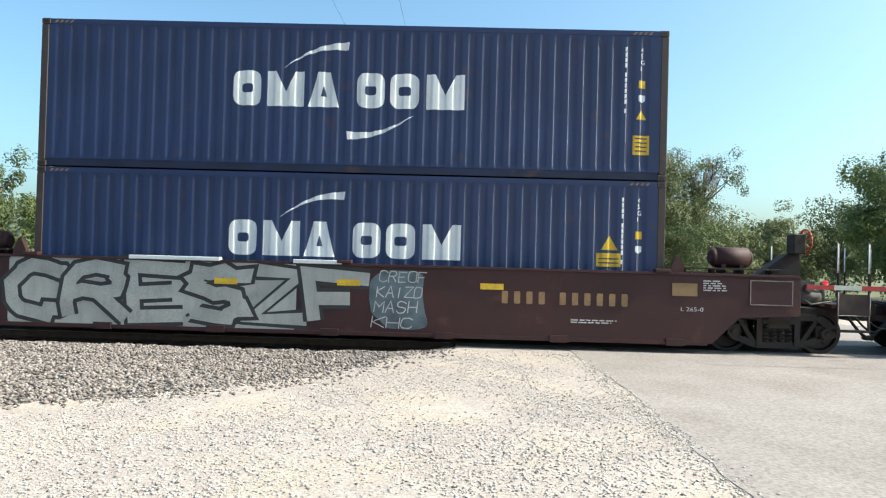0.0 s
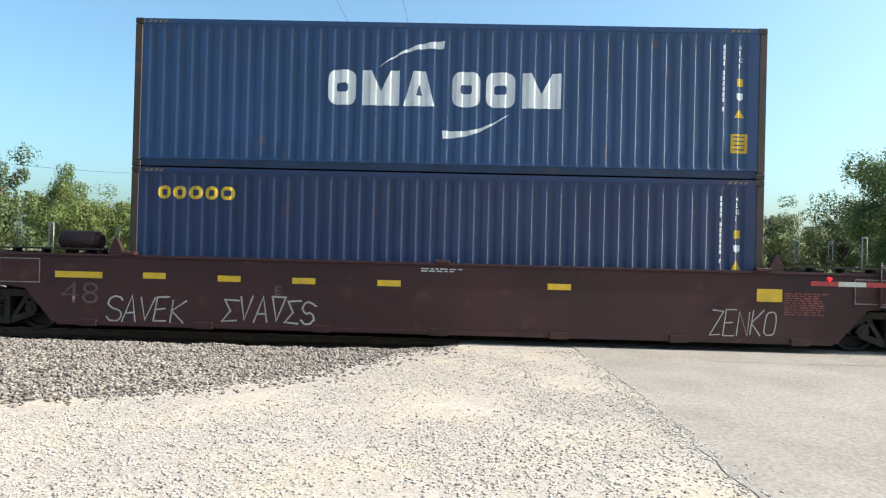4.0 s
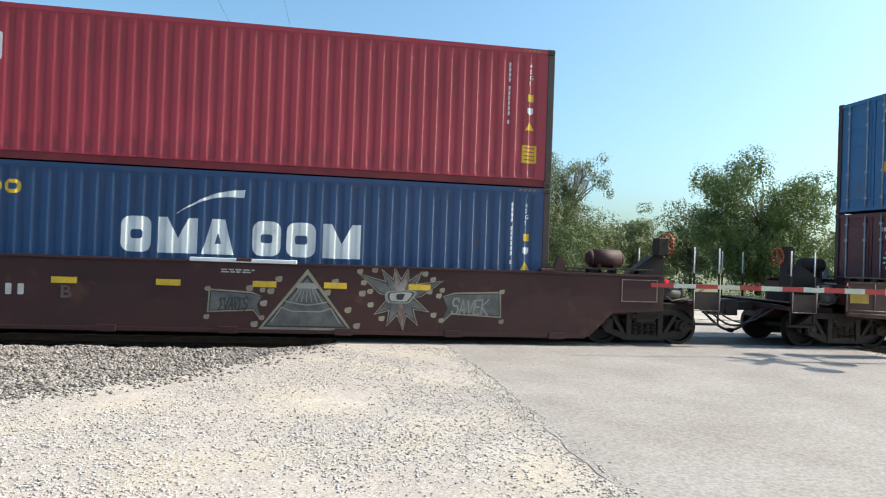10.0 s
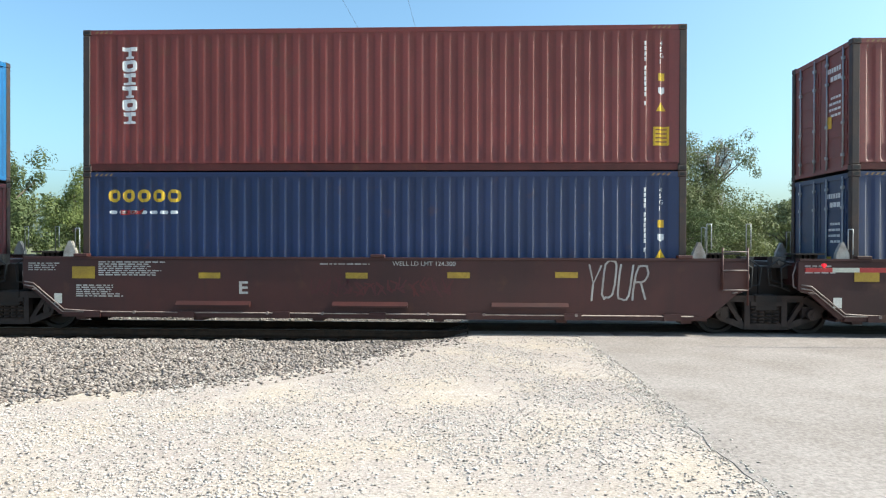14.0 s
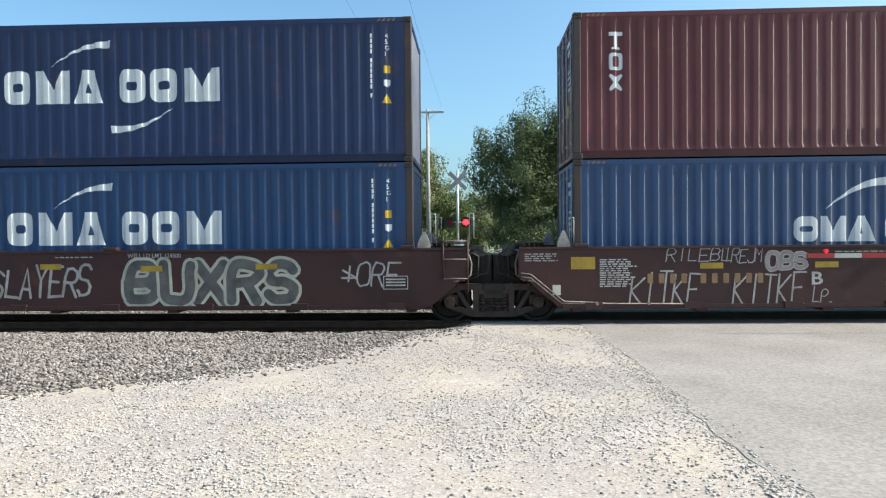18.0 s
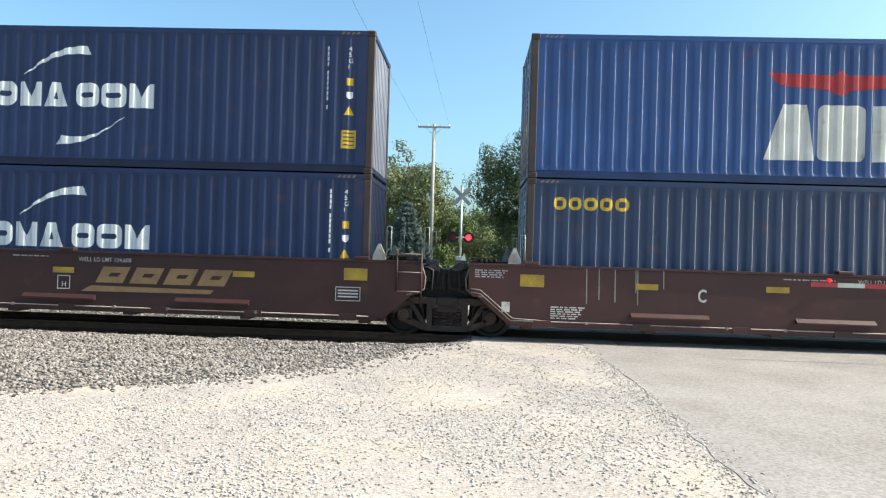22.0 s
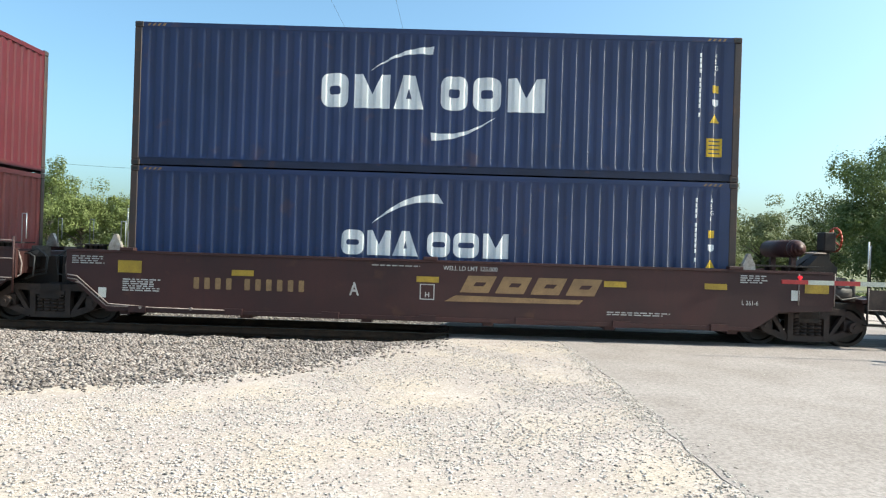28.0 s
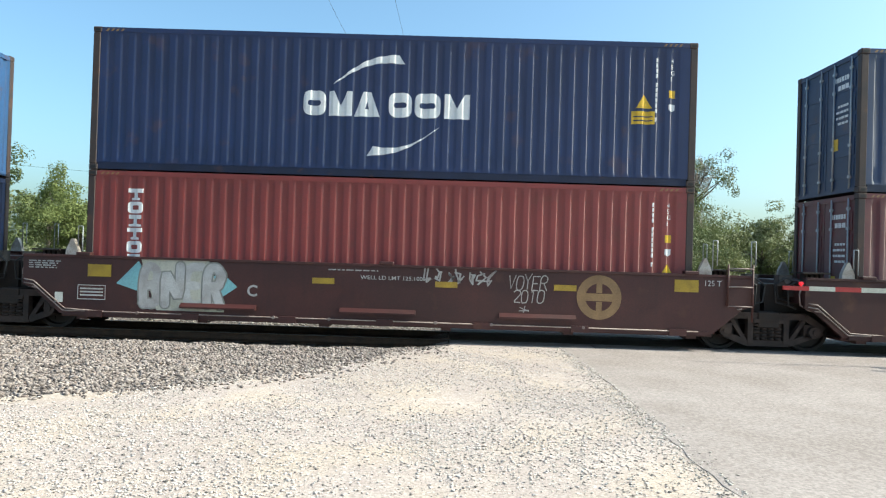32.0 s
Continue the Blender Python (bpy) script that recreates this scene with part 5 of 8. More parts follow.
def hand_wheel(base, x, s):
    """The hand brake: a gear box with its spoked wheel."""
    part("brake_box", one_box(*sorted((x - s * 0.35, x - s * 0.1)), -0.6, -0.3, 1.95, 2.35), M_IRON, base, soft=0.02)
    bm = bmesh.new()
    n = 18
    for i in range(n):
        a, b = 2 * math.pi * i / n, 2 * math.pi * (i + 1) / n
        rod(bm, (x - s * 0.05, -0.45 + 0.25 * math.cos(a), 2.2 + 0.25 * math.sin(a)), (x - s * 0.05, -0.45 + 0.25 * math.cos(b), 2.2 + 0.25 * math.sin(b)), 0.022, 6)
    for i in range(5):
        a = 2 * math.pi * i / 5
        rod(bm, (x - s * 0.08, -0.45, 2.2), (x - s * 0.05, -0.45 + 0.25 * math.cos(a), 2.2 + 0.25 * math.sin(a)), 0.014, 6)
    part("hand_brake_wheel", bm, M_REDWHEEL, base, "orange-red hand brake wheel")


def tail_gear(base, x, s, reach):
    """Coupler and air hose at a car's end."""
    bm = bmesh.new()
    box(bm, *sorted((x + s * 0.7, x + s * (1.1 + reach))), -0.1, 0.1, 0.74, 0.95)
    slab(bm, [(x + s * (1.05 + reach), 0.62), (x + s * (1.35 + reach), 0.62), (x + s * (1.38 + reach), 1.0), (x + s * (1.05 + reach), 1.0)], -0.24, 0.24)
    part("coupler", bm, M_IRON, base, soft=0.015)
    end = 1.38 + reach
    for y, top, dip, r in ((-0.45, 0.82, 0.30, 0.03), (-0.62, 0.86, 0.42, 0.022), (-0.9, 0.86, 0.52, 0.017)):
        bm = bmesh.new()
        pipe(bm, [(x + s * (0.74 + (end - 0.74) * q), y, top - (top - dip) * math.sin(q * math.pi / 2) ** 1.2) for q in (0, 0.12, 0.25, 0.4, 0.55, 0.7, 0.85, 1.0)], r, 8)
        part("brake_hose", bm, M_HOSE, base)
    bm = bmesh.new()
    rod(bm, (x + s * end, -0.52, 0.30), (x + s * end, -0.38, 0.30), 0.05, 8)
    part("hose_coupling", bm, M_IRON, base)
    bm = bmesh.new()
    pipe(bm, [(x + s * 0.6, -1.36, 0.9), (x + s * 0.8, -1.2, 0.93), (x + s * (end - 0.15), -0.25, 1.02)], 0.018)
    part("uncoupling_lever", bm, M_IRON, base, "bent uncoupling lever rod")


M_VALVE = paint("shaded_rusty_grey_iron", (0.085, 0.072, 0.065), (0.03, 0.025, 0.022), 8, 0.9, 0.7)
M_GUIDE = paint("pale_guide_steel", (0.42, 0.40, 0.37), (0.2, 0.15, 0.12), 5, 0.9, 0.6)
M_PALE = paint("pale_rail_paint", (0.27, 0.22, 0.20), (0.14, 0.09, 0.08), 5, 0.9, 0.6)
CARS, CAR_PAINT = [], []
for k in range(19):
    kind = "long" if k < 6 else "short"
    left = "end" if k in (1, 6, 11, 16) else "joint"
    right = "end" if k in (0, 5, 10, 15) else "joint"
    mat = M_CAR2 if k < 6 else (M_CAR3 if k in (6, 7, 12, 13, 16, 17) else M_CAR)
    CAR_PAINT.append(mat)
    CARS.append(well_car(k, kind, left, right, mat, k in (6, 7, 11, 12, 13, 14, 16, 17, 18)))


def spin_wheels():
    """Each wheelset turns while its truck passes the camera."""
    for w, dx, car, x in wheels:
        a = STACKS[[c[0] for c in CARS].index(car)] + x
        near = [t / 30 for t in range(0, 961) if abs(a - gone(t / 30)) < 12]
        rest = lambda t: pose(dx, 0, 0.42, 0, -math.degrees(gone(t) / 0.42) % 360, 0)
        if not near:
            continue
        rows = [(t, rest(t)) for t in near]
        if near[0] > 0:
            rows.insert(0, (0.0, rest(near[0])))
        if near[-1] < 32:
            rows.append((32.0, rest(near[-1])))
        walk(w, rows)

# ---- markings and graffiti on the cars' sides ----
INK = {
    "white": paint("white_stencil", (0.54, 0.52, 0.50), (0.36, 0.32, 0.30), 3.0, 0.9, 0.7, bump=0.03),
    "chalk": paint("thin_white_spray", (0.43, 0.405, 0.385), (0.28, 0.24, 0.225), 4.0, 0.9, 0.7, bump=0.03),
    "dim": paint("faded_stencil", (0.125, 0.085, 0.078), (0.08, 0.045, 0.04), 3.0, 0.9, 0.75, bump=0.03),
    "gold": M_GOLD,
    "red": paint("faded_red_print", (0.24, 0.055, 0.05), (0.12, 0.04, 0.035), 3.0, 0.9, 0.7, bump=0.03),
    "teal": paint("teal_spray", (0.13, 0.17, 0.19), (0.06, 0.07, 0.08), 2.5, 0.9, 0.7, bump=0.03),
    "pink": paint("pale_pink_spray", (0.52, 0.42, 0.41), (0.34, 0.2, 0.19), 3.0, 0.9, 0.7, bump=0.03),
    "dark": paint("purple_spray", (0.070, 0.018, 0.022), (0.095, 0.022, 0.02), 3.0, 0.9, 0.7, bump=0.03),
    "grey": paint("silver_spray", (0.31, 0.295, 0.265), (0.19, 0.18, 0.16), 1.6, 0.9, 0.55, bump=0.03, streak=0.4),
    "silver": paint("bright_silver_spray", (0.44, 0.42, 0.385), (0.30, 0.285, 0.26), 1.4, 0.9, 0.5, bump=0.03, streak=0.35),
    "haze": paint("half_scrubbed_spray", (0.33, 0.29, 0.26), (0.13, 0.07, 0.06), 3.5, 1.0, 0.65, bump=0.03, streak=0.5),
    "cream": paint("cream_spray", (0.52, 0.49, 0.40), (0.36, 0.34, 0.28), 2.0, 0.9, 0.6, bump=0.03, streak=0.3),
    "goldline": paint("gold_spray", (0.28, 0.15, 0.08), (0.17, 0.08, 0.05), 3.0, 0.9, 0.6, bump=0.03),
    "outline": paint("dark_spray", (0.022, 0.022, 0.025), (0.042, 0.038, 0.038), 3.0, 0.9, 0.7, bump=0.03),
    "aqua": paint("aqua_spray", (0.22, 0.48, 0.50), (0.2, 0.4, 0.45), 3.0, 0.8, 0.6, bump=0.03),
    "sand": paint("sand_spray", (0.300, 0.262, 0.190), (0.19, 0.15, 0.105), 2.5, 0.9, 0.65, bump=0.03),
    "slate": paint("slate_spray", (0.060, 0.058, 0.058), (0.150, 0.140, 0.132), 3.5, 0.9, 0.6, bump=0.03),
}


def ribbon(bm, pts, w):
    """A drawn line of width w through pts, in x and z."""
    for i, ((x0, z0), (x1, z1)) in enumerate(zip(pts, pts[1:])):
        d = math.hypot(x1 - x0, z1 - z0) or 1
        nx, nz = -(z1 - z0) / d * w / 2, (x1 - x0) / d * w / 2
        ex, ez = (x1 - x0) / d * w * 0.3, (z1 - z0) / d * w * 0.3
        out = [(x0 - ex + nx, z0 - ez + nz), (x0 - ex - nx, z0 - ez - nz), (x1 + ex - nx, z1 + ez - nz), (x1 + ex + nx, z1 + ez + nz)]
        bm.faces.new([bm.verts.new((x, -0.0001 * (i % 4), z)) for x, z in out])


# letters as strokes on a grid 4 wide and 6 high, two figures a point; e and d are the wedge-shaped E and D
STROKES = {
    "A": "002640 1232", "B": "00063645443303 3342413000", "C": "4536160501103041", "D": "00063645413000", "E": "46060040 0333", "F": "460600 0333",
    "G": "45361605011030414323", "H": "0006 4046 0343", "I": "2026", "J": "4641301001", "K": "0006 460340", "L": "060040", "M": "0006234640", "N": "00064046",
    "O": "103041453616050110", "P": "00063645443303", "R": "00063645443303 2340", "S": "453616050413334241301001", "T": "0646 2620", "U": "060110304146",
    "V": "062046", "W": "0610233046", "X": "0046 0640", "Y": "062346 2320", "Z": "06460040", "0": "103041453616050110", "1": "152620", "2": "05163645440040",
    "9": "44331304051636454130", "*": "2125 0442 0242", "-": "1333", ".": "1020", "e": "4606230040", "d": "06462006", " ": "",
}


def strokes_of(c):
    out = []
    for run in STROKES[c].split():
        pts = [(int(run[i]) / 4, int(run[i + 1]) / 6) for i in range(0, len(run), 2)]
        if len(pts) > 5:   # round the corners of curved letters
            pts = softened(pts)
        out.append(pts)
    return out


def softened(pts):
    out = [pts[0]]
    for (xa, za), (xb, zb) in zip(pts, pts[1:]):
        out += [(xa * 0.75 + xb * 0.25, za * 0.75 + zb * 0.25), (xa * 0.25 + xb * 0.75, za * 0.25 + zb * 0.75)]
    return out + [pts[-1]]


def stroke_band(bm, pts, w, round_, at):
    """One strip along pts, mitred at its bends; it rises a hair on its way, so that it never lies in its own plane."""
    r = w / 2
    ways = []
    for (xa, za), (xb, zb) in zip(pts, pts[1:]):
        d = math.hypot(xb - xa, zb - za) or 1e-3
        ways.append(((xb - xa) / d, (zb - za) / d))
    rows = []

    def row(x, z, nx, nz, i):
        rows.append([bm.verts.new((x + nx * q, -at - 0.00001 * i, z + nz * q)) for q in (1, -1)])
    u = ways[0]
    p = pts[0]
    for a in (70, 40, 15) if round_ else ():
        c, k = r * math.cos(radians(a)), r * math.sin(radians(a))
        row(p[0] - u[0] * k, p[1] - u[1] * k, -u[1] * c, u[0] * c, len(rows))
    for i, (x, z) in enumerate(pts):
        a, b = ways[max(0, i - 1)], ways[min(i, len(ways) - 1)]
        mx, mz = -a[1] - b[1], a[0] + b[0]
        m = math.hypot(mx, mz)
        if m < 0.35:
            mx, mz, m = -b[1], b[0], 1.0
        mx, mz = mx / m, mz / m
        k = r * min(1.7, 1 / max(0.35, mx * -b[1] + mz * b[0]))
        row(x, z, mx * k, mz * k, len(rows))
    u = ways[-1]
    p = pts[-1]
    for a in (15, 40, 70) if round_ else ():
        c, k = r * math.cos(radians(a)), r * math.sin(radians(a))
        row(p[0] + u[0] * k, p[1] + u[1] * k, -u[1] * c, u[0] * c, len(rows))
    for a, b in zip(rows, rows[1:]):
        bm.faces.new((a[0], a[1], b[1], b[0]))


def handwritten(words, x0, z0, x1, z1, w, seed, lean=0.12):
    """A sprayed word in single strokes, a little unsteady."""
    bm = bmesh.new()
    rnd = random.Random(seed)
    cw, h = (x1 - x0) / max(1, len(words)), z1 - z0
    for i, c in enumerate(words):
        up, tall, wide = rnd.uniform(-0.05, 0.05), rnd.uniform(0.88, 1.06), cw * rnd.uniform(0.74, 0.88)
        for j, run in enumerate(strokes_of(c)):
            pts = [(x0 + i * cw + wide * px + lean * h * (pz - 0.5) + rnd.uniform(-0.03, 0.03) * cw, z0 + h * (up + tall * pz) + rnd.uniform(-0.03, 0.03) * h) for px, pz in run]
            stroke_band(bm, pts, w, True, 0.0008 * j)
    return bm


def fat_word(car, words, fill, line, x0, z0, x1, z1, stroke, round_, seed, rim=0.04, key=None):
    """Fat sprayed letters with a rim, and behind all of them a thin outer line; each letter is a part, its rim another."""
    rnd = random.Random(seed)
    cw = (x1 - x0) / len(words)
    e = stroke / 2 + rim
    for i, c in enumerate(words):
        a, b = x0 + i * cw - 0.1 * cw + e, x0 + (i + 1) * cw + 0.1 * cw - e
        bend = 0.05 if round_ else 0.1
        lo, hi = z0 + e + rnd.uniform(0, 0.04), z1 - e - rnd.uniform(0, 0.06)
        runs = [[(a + (b - a) * px + rnd.uniform(-bend, bend) * cw, lo + (hi - lo) * (pz + rnd.uniform(-bend, bend) * 0.6)) for px, pz in run] for run in strokes_of(c)]
        if round_:
            runs = [softened(softened(run)) for run in runs]
        at = 0.003 + 0.003 * (i % 2)
        if key:
            for mat, wide, up in ((INK["outline"], 0.13, 0.0007), (key, 0.18, 0.0)):
                bm = bmesh.new()
                for j, run in enumerate(runs):
                    stroke_band(bm, run, stroke + wide + 2 * rim - 0.08, round_, 0.0001 * j)
                sprayed(bm, mat, car, 0.0008 + up, label="sprayed outer line of a graffiti letter")["kind"] = "stuff"
        for mat, wide, up, told in ((line, stroke + 2 * rim, 0.0, "sprayed rim of a graffiti letter"), (fill, stroke, 0.0015, "fat sprayed graffiti letter")):
            bm = bmesh.new()
            for j, run in enumerate(runs):
                stroke_band(bm, run, wide, round_, 0.0003 * j)
            sprayed(bm, mat, car, at + up, label=told)["kind"] = "stuff"


def sprayed(bm, material, car, depth, name="graffiti", label=""):
    if name == "owner_mark":
        for b in islands(bm):
            for v in b.verts:
                v.co.y = -SIDE - depth
            face_camera(b)
            ob = hang(name, mesh_of(b, name, material, fix=False), car, label=label)
        return ob
    face_camera(bm)
    for v in bm.verts:
        v.co.y -= SIDE + depth
    ob = hang(name, mesh_of(bm, name, material, fix=False), car, label=label)
    if name == "graffiti" and ("outline" in label or not label or "scrawl" in label):
        ob["kind"] = "stuff"
    return ob


def scribble(x0, z0, x1, z1, seed, w=0.032):
    bm = bmesh.new()
    rnd = random.Random(seed)
    n = max(2, round((x1 - x0) / max(0.2, (z1 - z0) * 0.55)))
    cw = (x1 - x0) / n
    for i in range(n):
        a = x0 + i * cw
        for _ in range(2):
            pts = [(a + cw * rnd.uniform(0.0, 1.0), z0 + (z1 - z0) * s) for s in (rnd.uniform(0.6, 1), rnd.uniform(0.25, 0.75), rnd.uniform(0, 0.4), rnd.uniform(0.2, 0.6))]
            ribbon(bm, pts, w)
    return bm


def blob(cx, cz, rx, rz, seed, sharp=0.0, n=26, grow=0.0):
    """A fat, uneven letter-like shape."""
    rnd = random.Random(seed)
    a1, a2, a3 = rnd.uniform(0, 6.28), rnd.uniform(0, 6.28), rnd.uniform(0, 6.28)
    out = []
    for i in range(n):
        t = 2 * math.pi * i / n
        c, s = math.cos(t), math.sin(t)
        e = 0.55
        r = 1 + 0.13 * math.sin(2 * t + a1) + 0.10 * math.sin(3 * t + a2) + sharp * 0.2 * math.sin(5 * t + a3)
        out.append((cx + (math.copysign(abs(c) ** e, c) * rx + grow * c) * r, cz + (math.copysign(abs(s) ** e, s) * rz + grow * s) * min(r, 1.06)))
    return out


def big_words(car, words, ink, x0, z0, x1, z1):
    words_on(car, words, x0, z0, z1 - z0, INK[ink], "lettering", "", x1 - x0, out=0.008)


def mark(k, what, x0, z0, x1, z1):
    """One mark on the side of car k, from its lower left to its upper right corner."""
    car = CARS[k][0]
    kind, *rest = what.split(":")
    w, h = x1 - x0, z1 - z0
    seed = int(abs(x0) * 100) + k * 31
    if kind in ("strip", "sq"):
        mat = INK["gold"] if rest else (M_OCHRE if k > 5 else M_YELLOW)
        size = (0.44, 0.115) if kind == "strip" and w < 0.6 else ((0.92, 0.12) if kind == "strip" else (0.47, 0.24))
        sticker(car, (kind, size), [(0, 0), (size[0], 0), (size[0], size[1]), (0, size[1])], x0, (z0 + z1 - size[1]) / 2, mat, "reflector_strip", "yellow reflective strip", 0.013)
    elif kind == "txt":
        big_words(car, rest[0], rest[1], x0, z0, x1, z1)
    elif kind == "bars":
        n = int(rest[0])
        bm = bmesh.new()
        s = w / (n + 0.7)
        for i in range(n):
            x = x0 + s * (i + (0.7 if i > 3 else 0))
            flat(bm, rounded(x, x + s * 0.5, z0 + h * 0.08, z1 - h * 0.08, s * 0.1))
        ob = sprayed(bm, INK[rest[1]], car, 0.008, "number_marking", "car number, shown as plain bars")
        ob["kind"] = "stuff"
    elif kind == "lines":
        ob = lines_of(car, x0, z1, w, max(1, round(h / 0.052)), INK[rest[0]], 0.024, seed % 5)
        ob["kind"] = "stuff"
    elif kind == "tag":
        tone = rest[0]
        if tone == "teal":
            bm = bmesh.new()
            flat(bm, blob((x0 + x1) / 2, (z0 + z1) / 2, w * 0.45, h * 0.46, 5))
            sprayed(bm, INK["teal"], car, 0.003, label="teal sprayed cloud")
            tone = "white"
            for i, word in enumerate(("KHC", "MASH", "KAIZD", "CREOF")):
                sprayed(handwritten(word, x0 + 0.12 + 0.04 * i, z0 + h * i / 4 + 0.05, x1 - 0.3 + 0.07 * i, z0 + h * (i + 1) / 4 - 0.03, 0.02, seed + i), INK["white"], car, 0.006, label="thin white scrawl")
        else:
            sprayed(scribble(x0, z0, x1, z1, seed), INK[tone], car, 0.007, label="thin sprayed scrawl")
    elif kind == "hand":
        sprayed(handwritten(rest[0], x0, z0, x1, z1, float(rest[2]), seed), INK[rest[1]], car, 0.007, label="thin sprayed scrawl")
    elif kind == "fat":
        fill = CAR_PAINT[k] if rest[1] == "car" else INK[rest[1]]
        fat_word(car, rest[0], fill, INK[rest[2]], x0, z0, x1, z1, float(rest[3]), rest[4] == "round", seed, float(rest[5]), INK[rest[6]] if len(rest) > 6 else None)
    elif kind == "drips":
        bm = bmesh.new()
        rnd = random.Random(seed)
        for i in range(6):
            x = x0 + w * (i + rnd.random()) / 6
            ribbon(bm, [(x, z1), (x + 0.01, z1 - h * rnd.uniform(0.4, 1.0))], 0.02)
        sprayed(bm, INK[rest[0]], car, 0.007, label="thin run-down drips of paint")
    elif kind == "label":
        sticker(car, "label", [(0, 0), (0.16, 0), (0.16, 0.2), (0, 0.2)], x0, z0, M_CREAM, "paper_label", "small cream label", 0.009)
    elif kind == "plain":
        bm = bmesh.new()
        flat(bm, rounded(x0, x1, z0, z1, 0.08))
        sprayed(bm, INK[rest[0]], car, 0.002, label="silver sprayed ground of a graffiti piece")
    elif kind == "heart":
        bm = bmesh.new()
        pts = []
        for i in range(21):
            t = 2 * math.pi * i / 20
            pts.append(((x0 + x1) / 2 + w * 0.5 * math.sin(t) ** 3, (z0 + z1) / 2 + h * (0.42 * math.cos(t) - 0.17 * math.cos(2 * t) - 0.07 * math.cos(3 * t))))
        ribbon(bm, pts, 0.03)
        sprayed(bm, INK["white"], car, 0.007, label="white sprayed heart")
    elif kind == "peace":
        cx, cz, r = (x0 + x1) / 2, (z0 + z1) / 2, min(w, h) / 2
        ring = lambda q: [(cx + q * math.cos(i * 0.2618), cz + q * math.sin(i * 0.2618)) for i in range(24)]
        bm = bmesh.new()
        flat(bm, ring(r * 1.08))
        sprayed(bm, INK["outline"], car, 0.0035)
        bm = bmesh.new()
        flat(bm, ring(r))
        sprayed(bm, INK["cream"], car, 0.0055, label="cream sprayed disc")
        bm = bmesh.new()
        flat(bm, ring(r * 0.66), [ring(r * 0.54)[::-1]])
        for a in (90, -90, -45, -135):
            ribbon(bm, [(cx, cz), (cx + r * 0.56 * math.cos(radians(a)), cz + r * 0.56 * math.sin(radians(a)))], 0.055)
        sprayed(bm, INK["outline"], car, 0.0075, label="dark sprayed peace sign")
    elif kind == "wbar":
        bm = bmesh.new()
        box(bm, x0, x1, -SIDE - 0.05, -SIDE + 0.1, 1.5, 1.575)
        part("top_plate", bm, M_WHITE, car, "white painted top plate", soft=0.008)
    elif kind == "hbox":
        bm = bmesh.new()
        flat(bm, [(x0, z0), (x1, z0), (x1, z1), (x0, z1)], [[(x0 + 0.02, z0 + 0.02), (x0 + 0.02, z1 - 0.02), (x1 - 0.02, z1 - 0.02), (x1 - 0.02, z0 + 0.02)]])
        sprayed(bm, INK["white"], car, 0.006, "boxed_letter")
        words_on(car, "H", x0 + w * 0.36, z0 + 0.05, 0.1, INK["white"])
    elif kind == "plate":
        bm = one_box(x0, x1, -SIDE - 0.012, -SIDE, z0, z1)
        pl = part("data_plate", bm, CAR_PAINT[k], car)
        bm = bmesh.new()
        flat(bm, [(x0, z0), (x1, z0), (x1, z1), (x0, z1)], [[(x0 + 0.015, z0 + 0.015), (x0 + 0.015, z1 - 0.015), (x1 - 0.015, z1 - 0.015), (x1 - 0.015, z0 + 0.015)]])
        for i in range(3):
            z = z0 + h * (0.25 + 0.22 * i)
            flat(bm, [(x0 + 0.05, z), (x1 - 0.05, z), (x1 - 0.05, z + 0.03), (x0 + 0.05, z + 0.03)])
        sprayed(bm, INK["white"], car, 0.0145, "plate_print")["kind"] = "stuff"
    elif kind == "gold":
        # the owner's mark: five slanted blocks over a tapering bar
        bm = bmesh.new()
        s = w / 4.6
        for i in range(4):
            x = x0 + 0.3 + i * s * 1.06
            zb, lean = z0 + h * 0.36, 0.16
            flat(bm, [(x, zb), (x + s * 0.86, zb), (x + s * 0.86 + lean, z1), (x + lean, z1)],
                 [[(x + s * 0.3 + lean * 0.4, zb + h * 0.25), (x + s * 0.34 + lean * 0.6, zb + h * 0.4), (x + s * 0.66 + lean * 0.6, zb + h * 0.4), (x + s * 0.6 + lean * 0.4, zb + h * 0.25)]])
        flat(bm, [(x0, z0), (x1 - 0.35, z0 + h * 0.04), (x1 - 0.28, z0 + h * 0.2), (x0 + 0.22, z0 + h * 0.24)])
        sprayed(bm, M_GOLD, car, 0.006, "owner_mark", "large faded gold owner mark")
    elif kind == "patch":
        bm = bmesh.new()
        rnd = random.Random(4)
        top = [(x0 + w * i / 14, z1 - h * (0.05 + 0.22 * (i % 2)) - 0.05 * rnd.random()) for i in range(15)]
        low = [(x0 + w * (0.04 + 0.96 * i / 10), z0 + h * 0.12 * rnd.random()) for i in range(11)]
        flat(bm, low + top[::-1])
        sprayed(bm, INK["haze"], car, 0.003, label="torn pale patch of overpainted graffiti")
        for i in range(5):
            bm = bmesh.new()
            run = blob(x0 + w * (0.14 + 0.18 * i), (z0 + z1) / 2, w * 0.075, h * 0.3, seed + i, 0.3)
            stroke_band(bm, run + run[:1], 0.05, True, 0)
            sprayed(bm, INK["grey"], car, 0.0045, label="half painted-over letter")
    elif kind == "bubble":
        fat_word(car, "OMVL", INK["silver"], INK["outline"], x0, z0 + h * 0.32, x1, z1, 0.2, True, 41, 0.035, INK["grey"])
        fat_word(car, "BOE", INK["silver"], INK["outline"], x0 + 0.22 * w, z0 - 0.04, x0 + 0.8 * w, z0 + h * 0.48, 0.16, True, 47, 0.035)
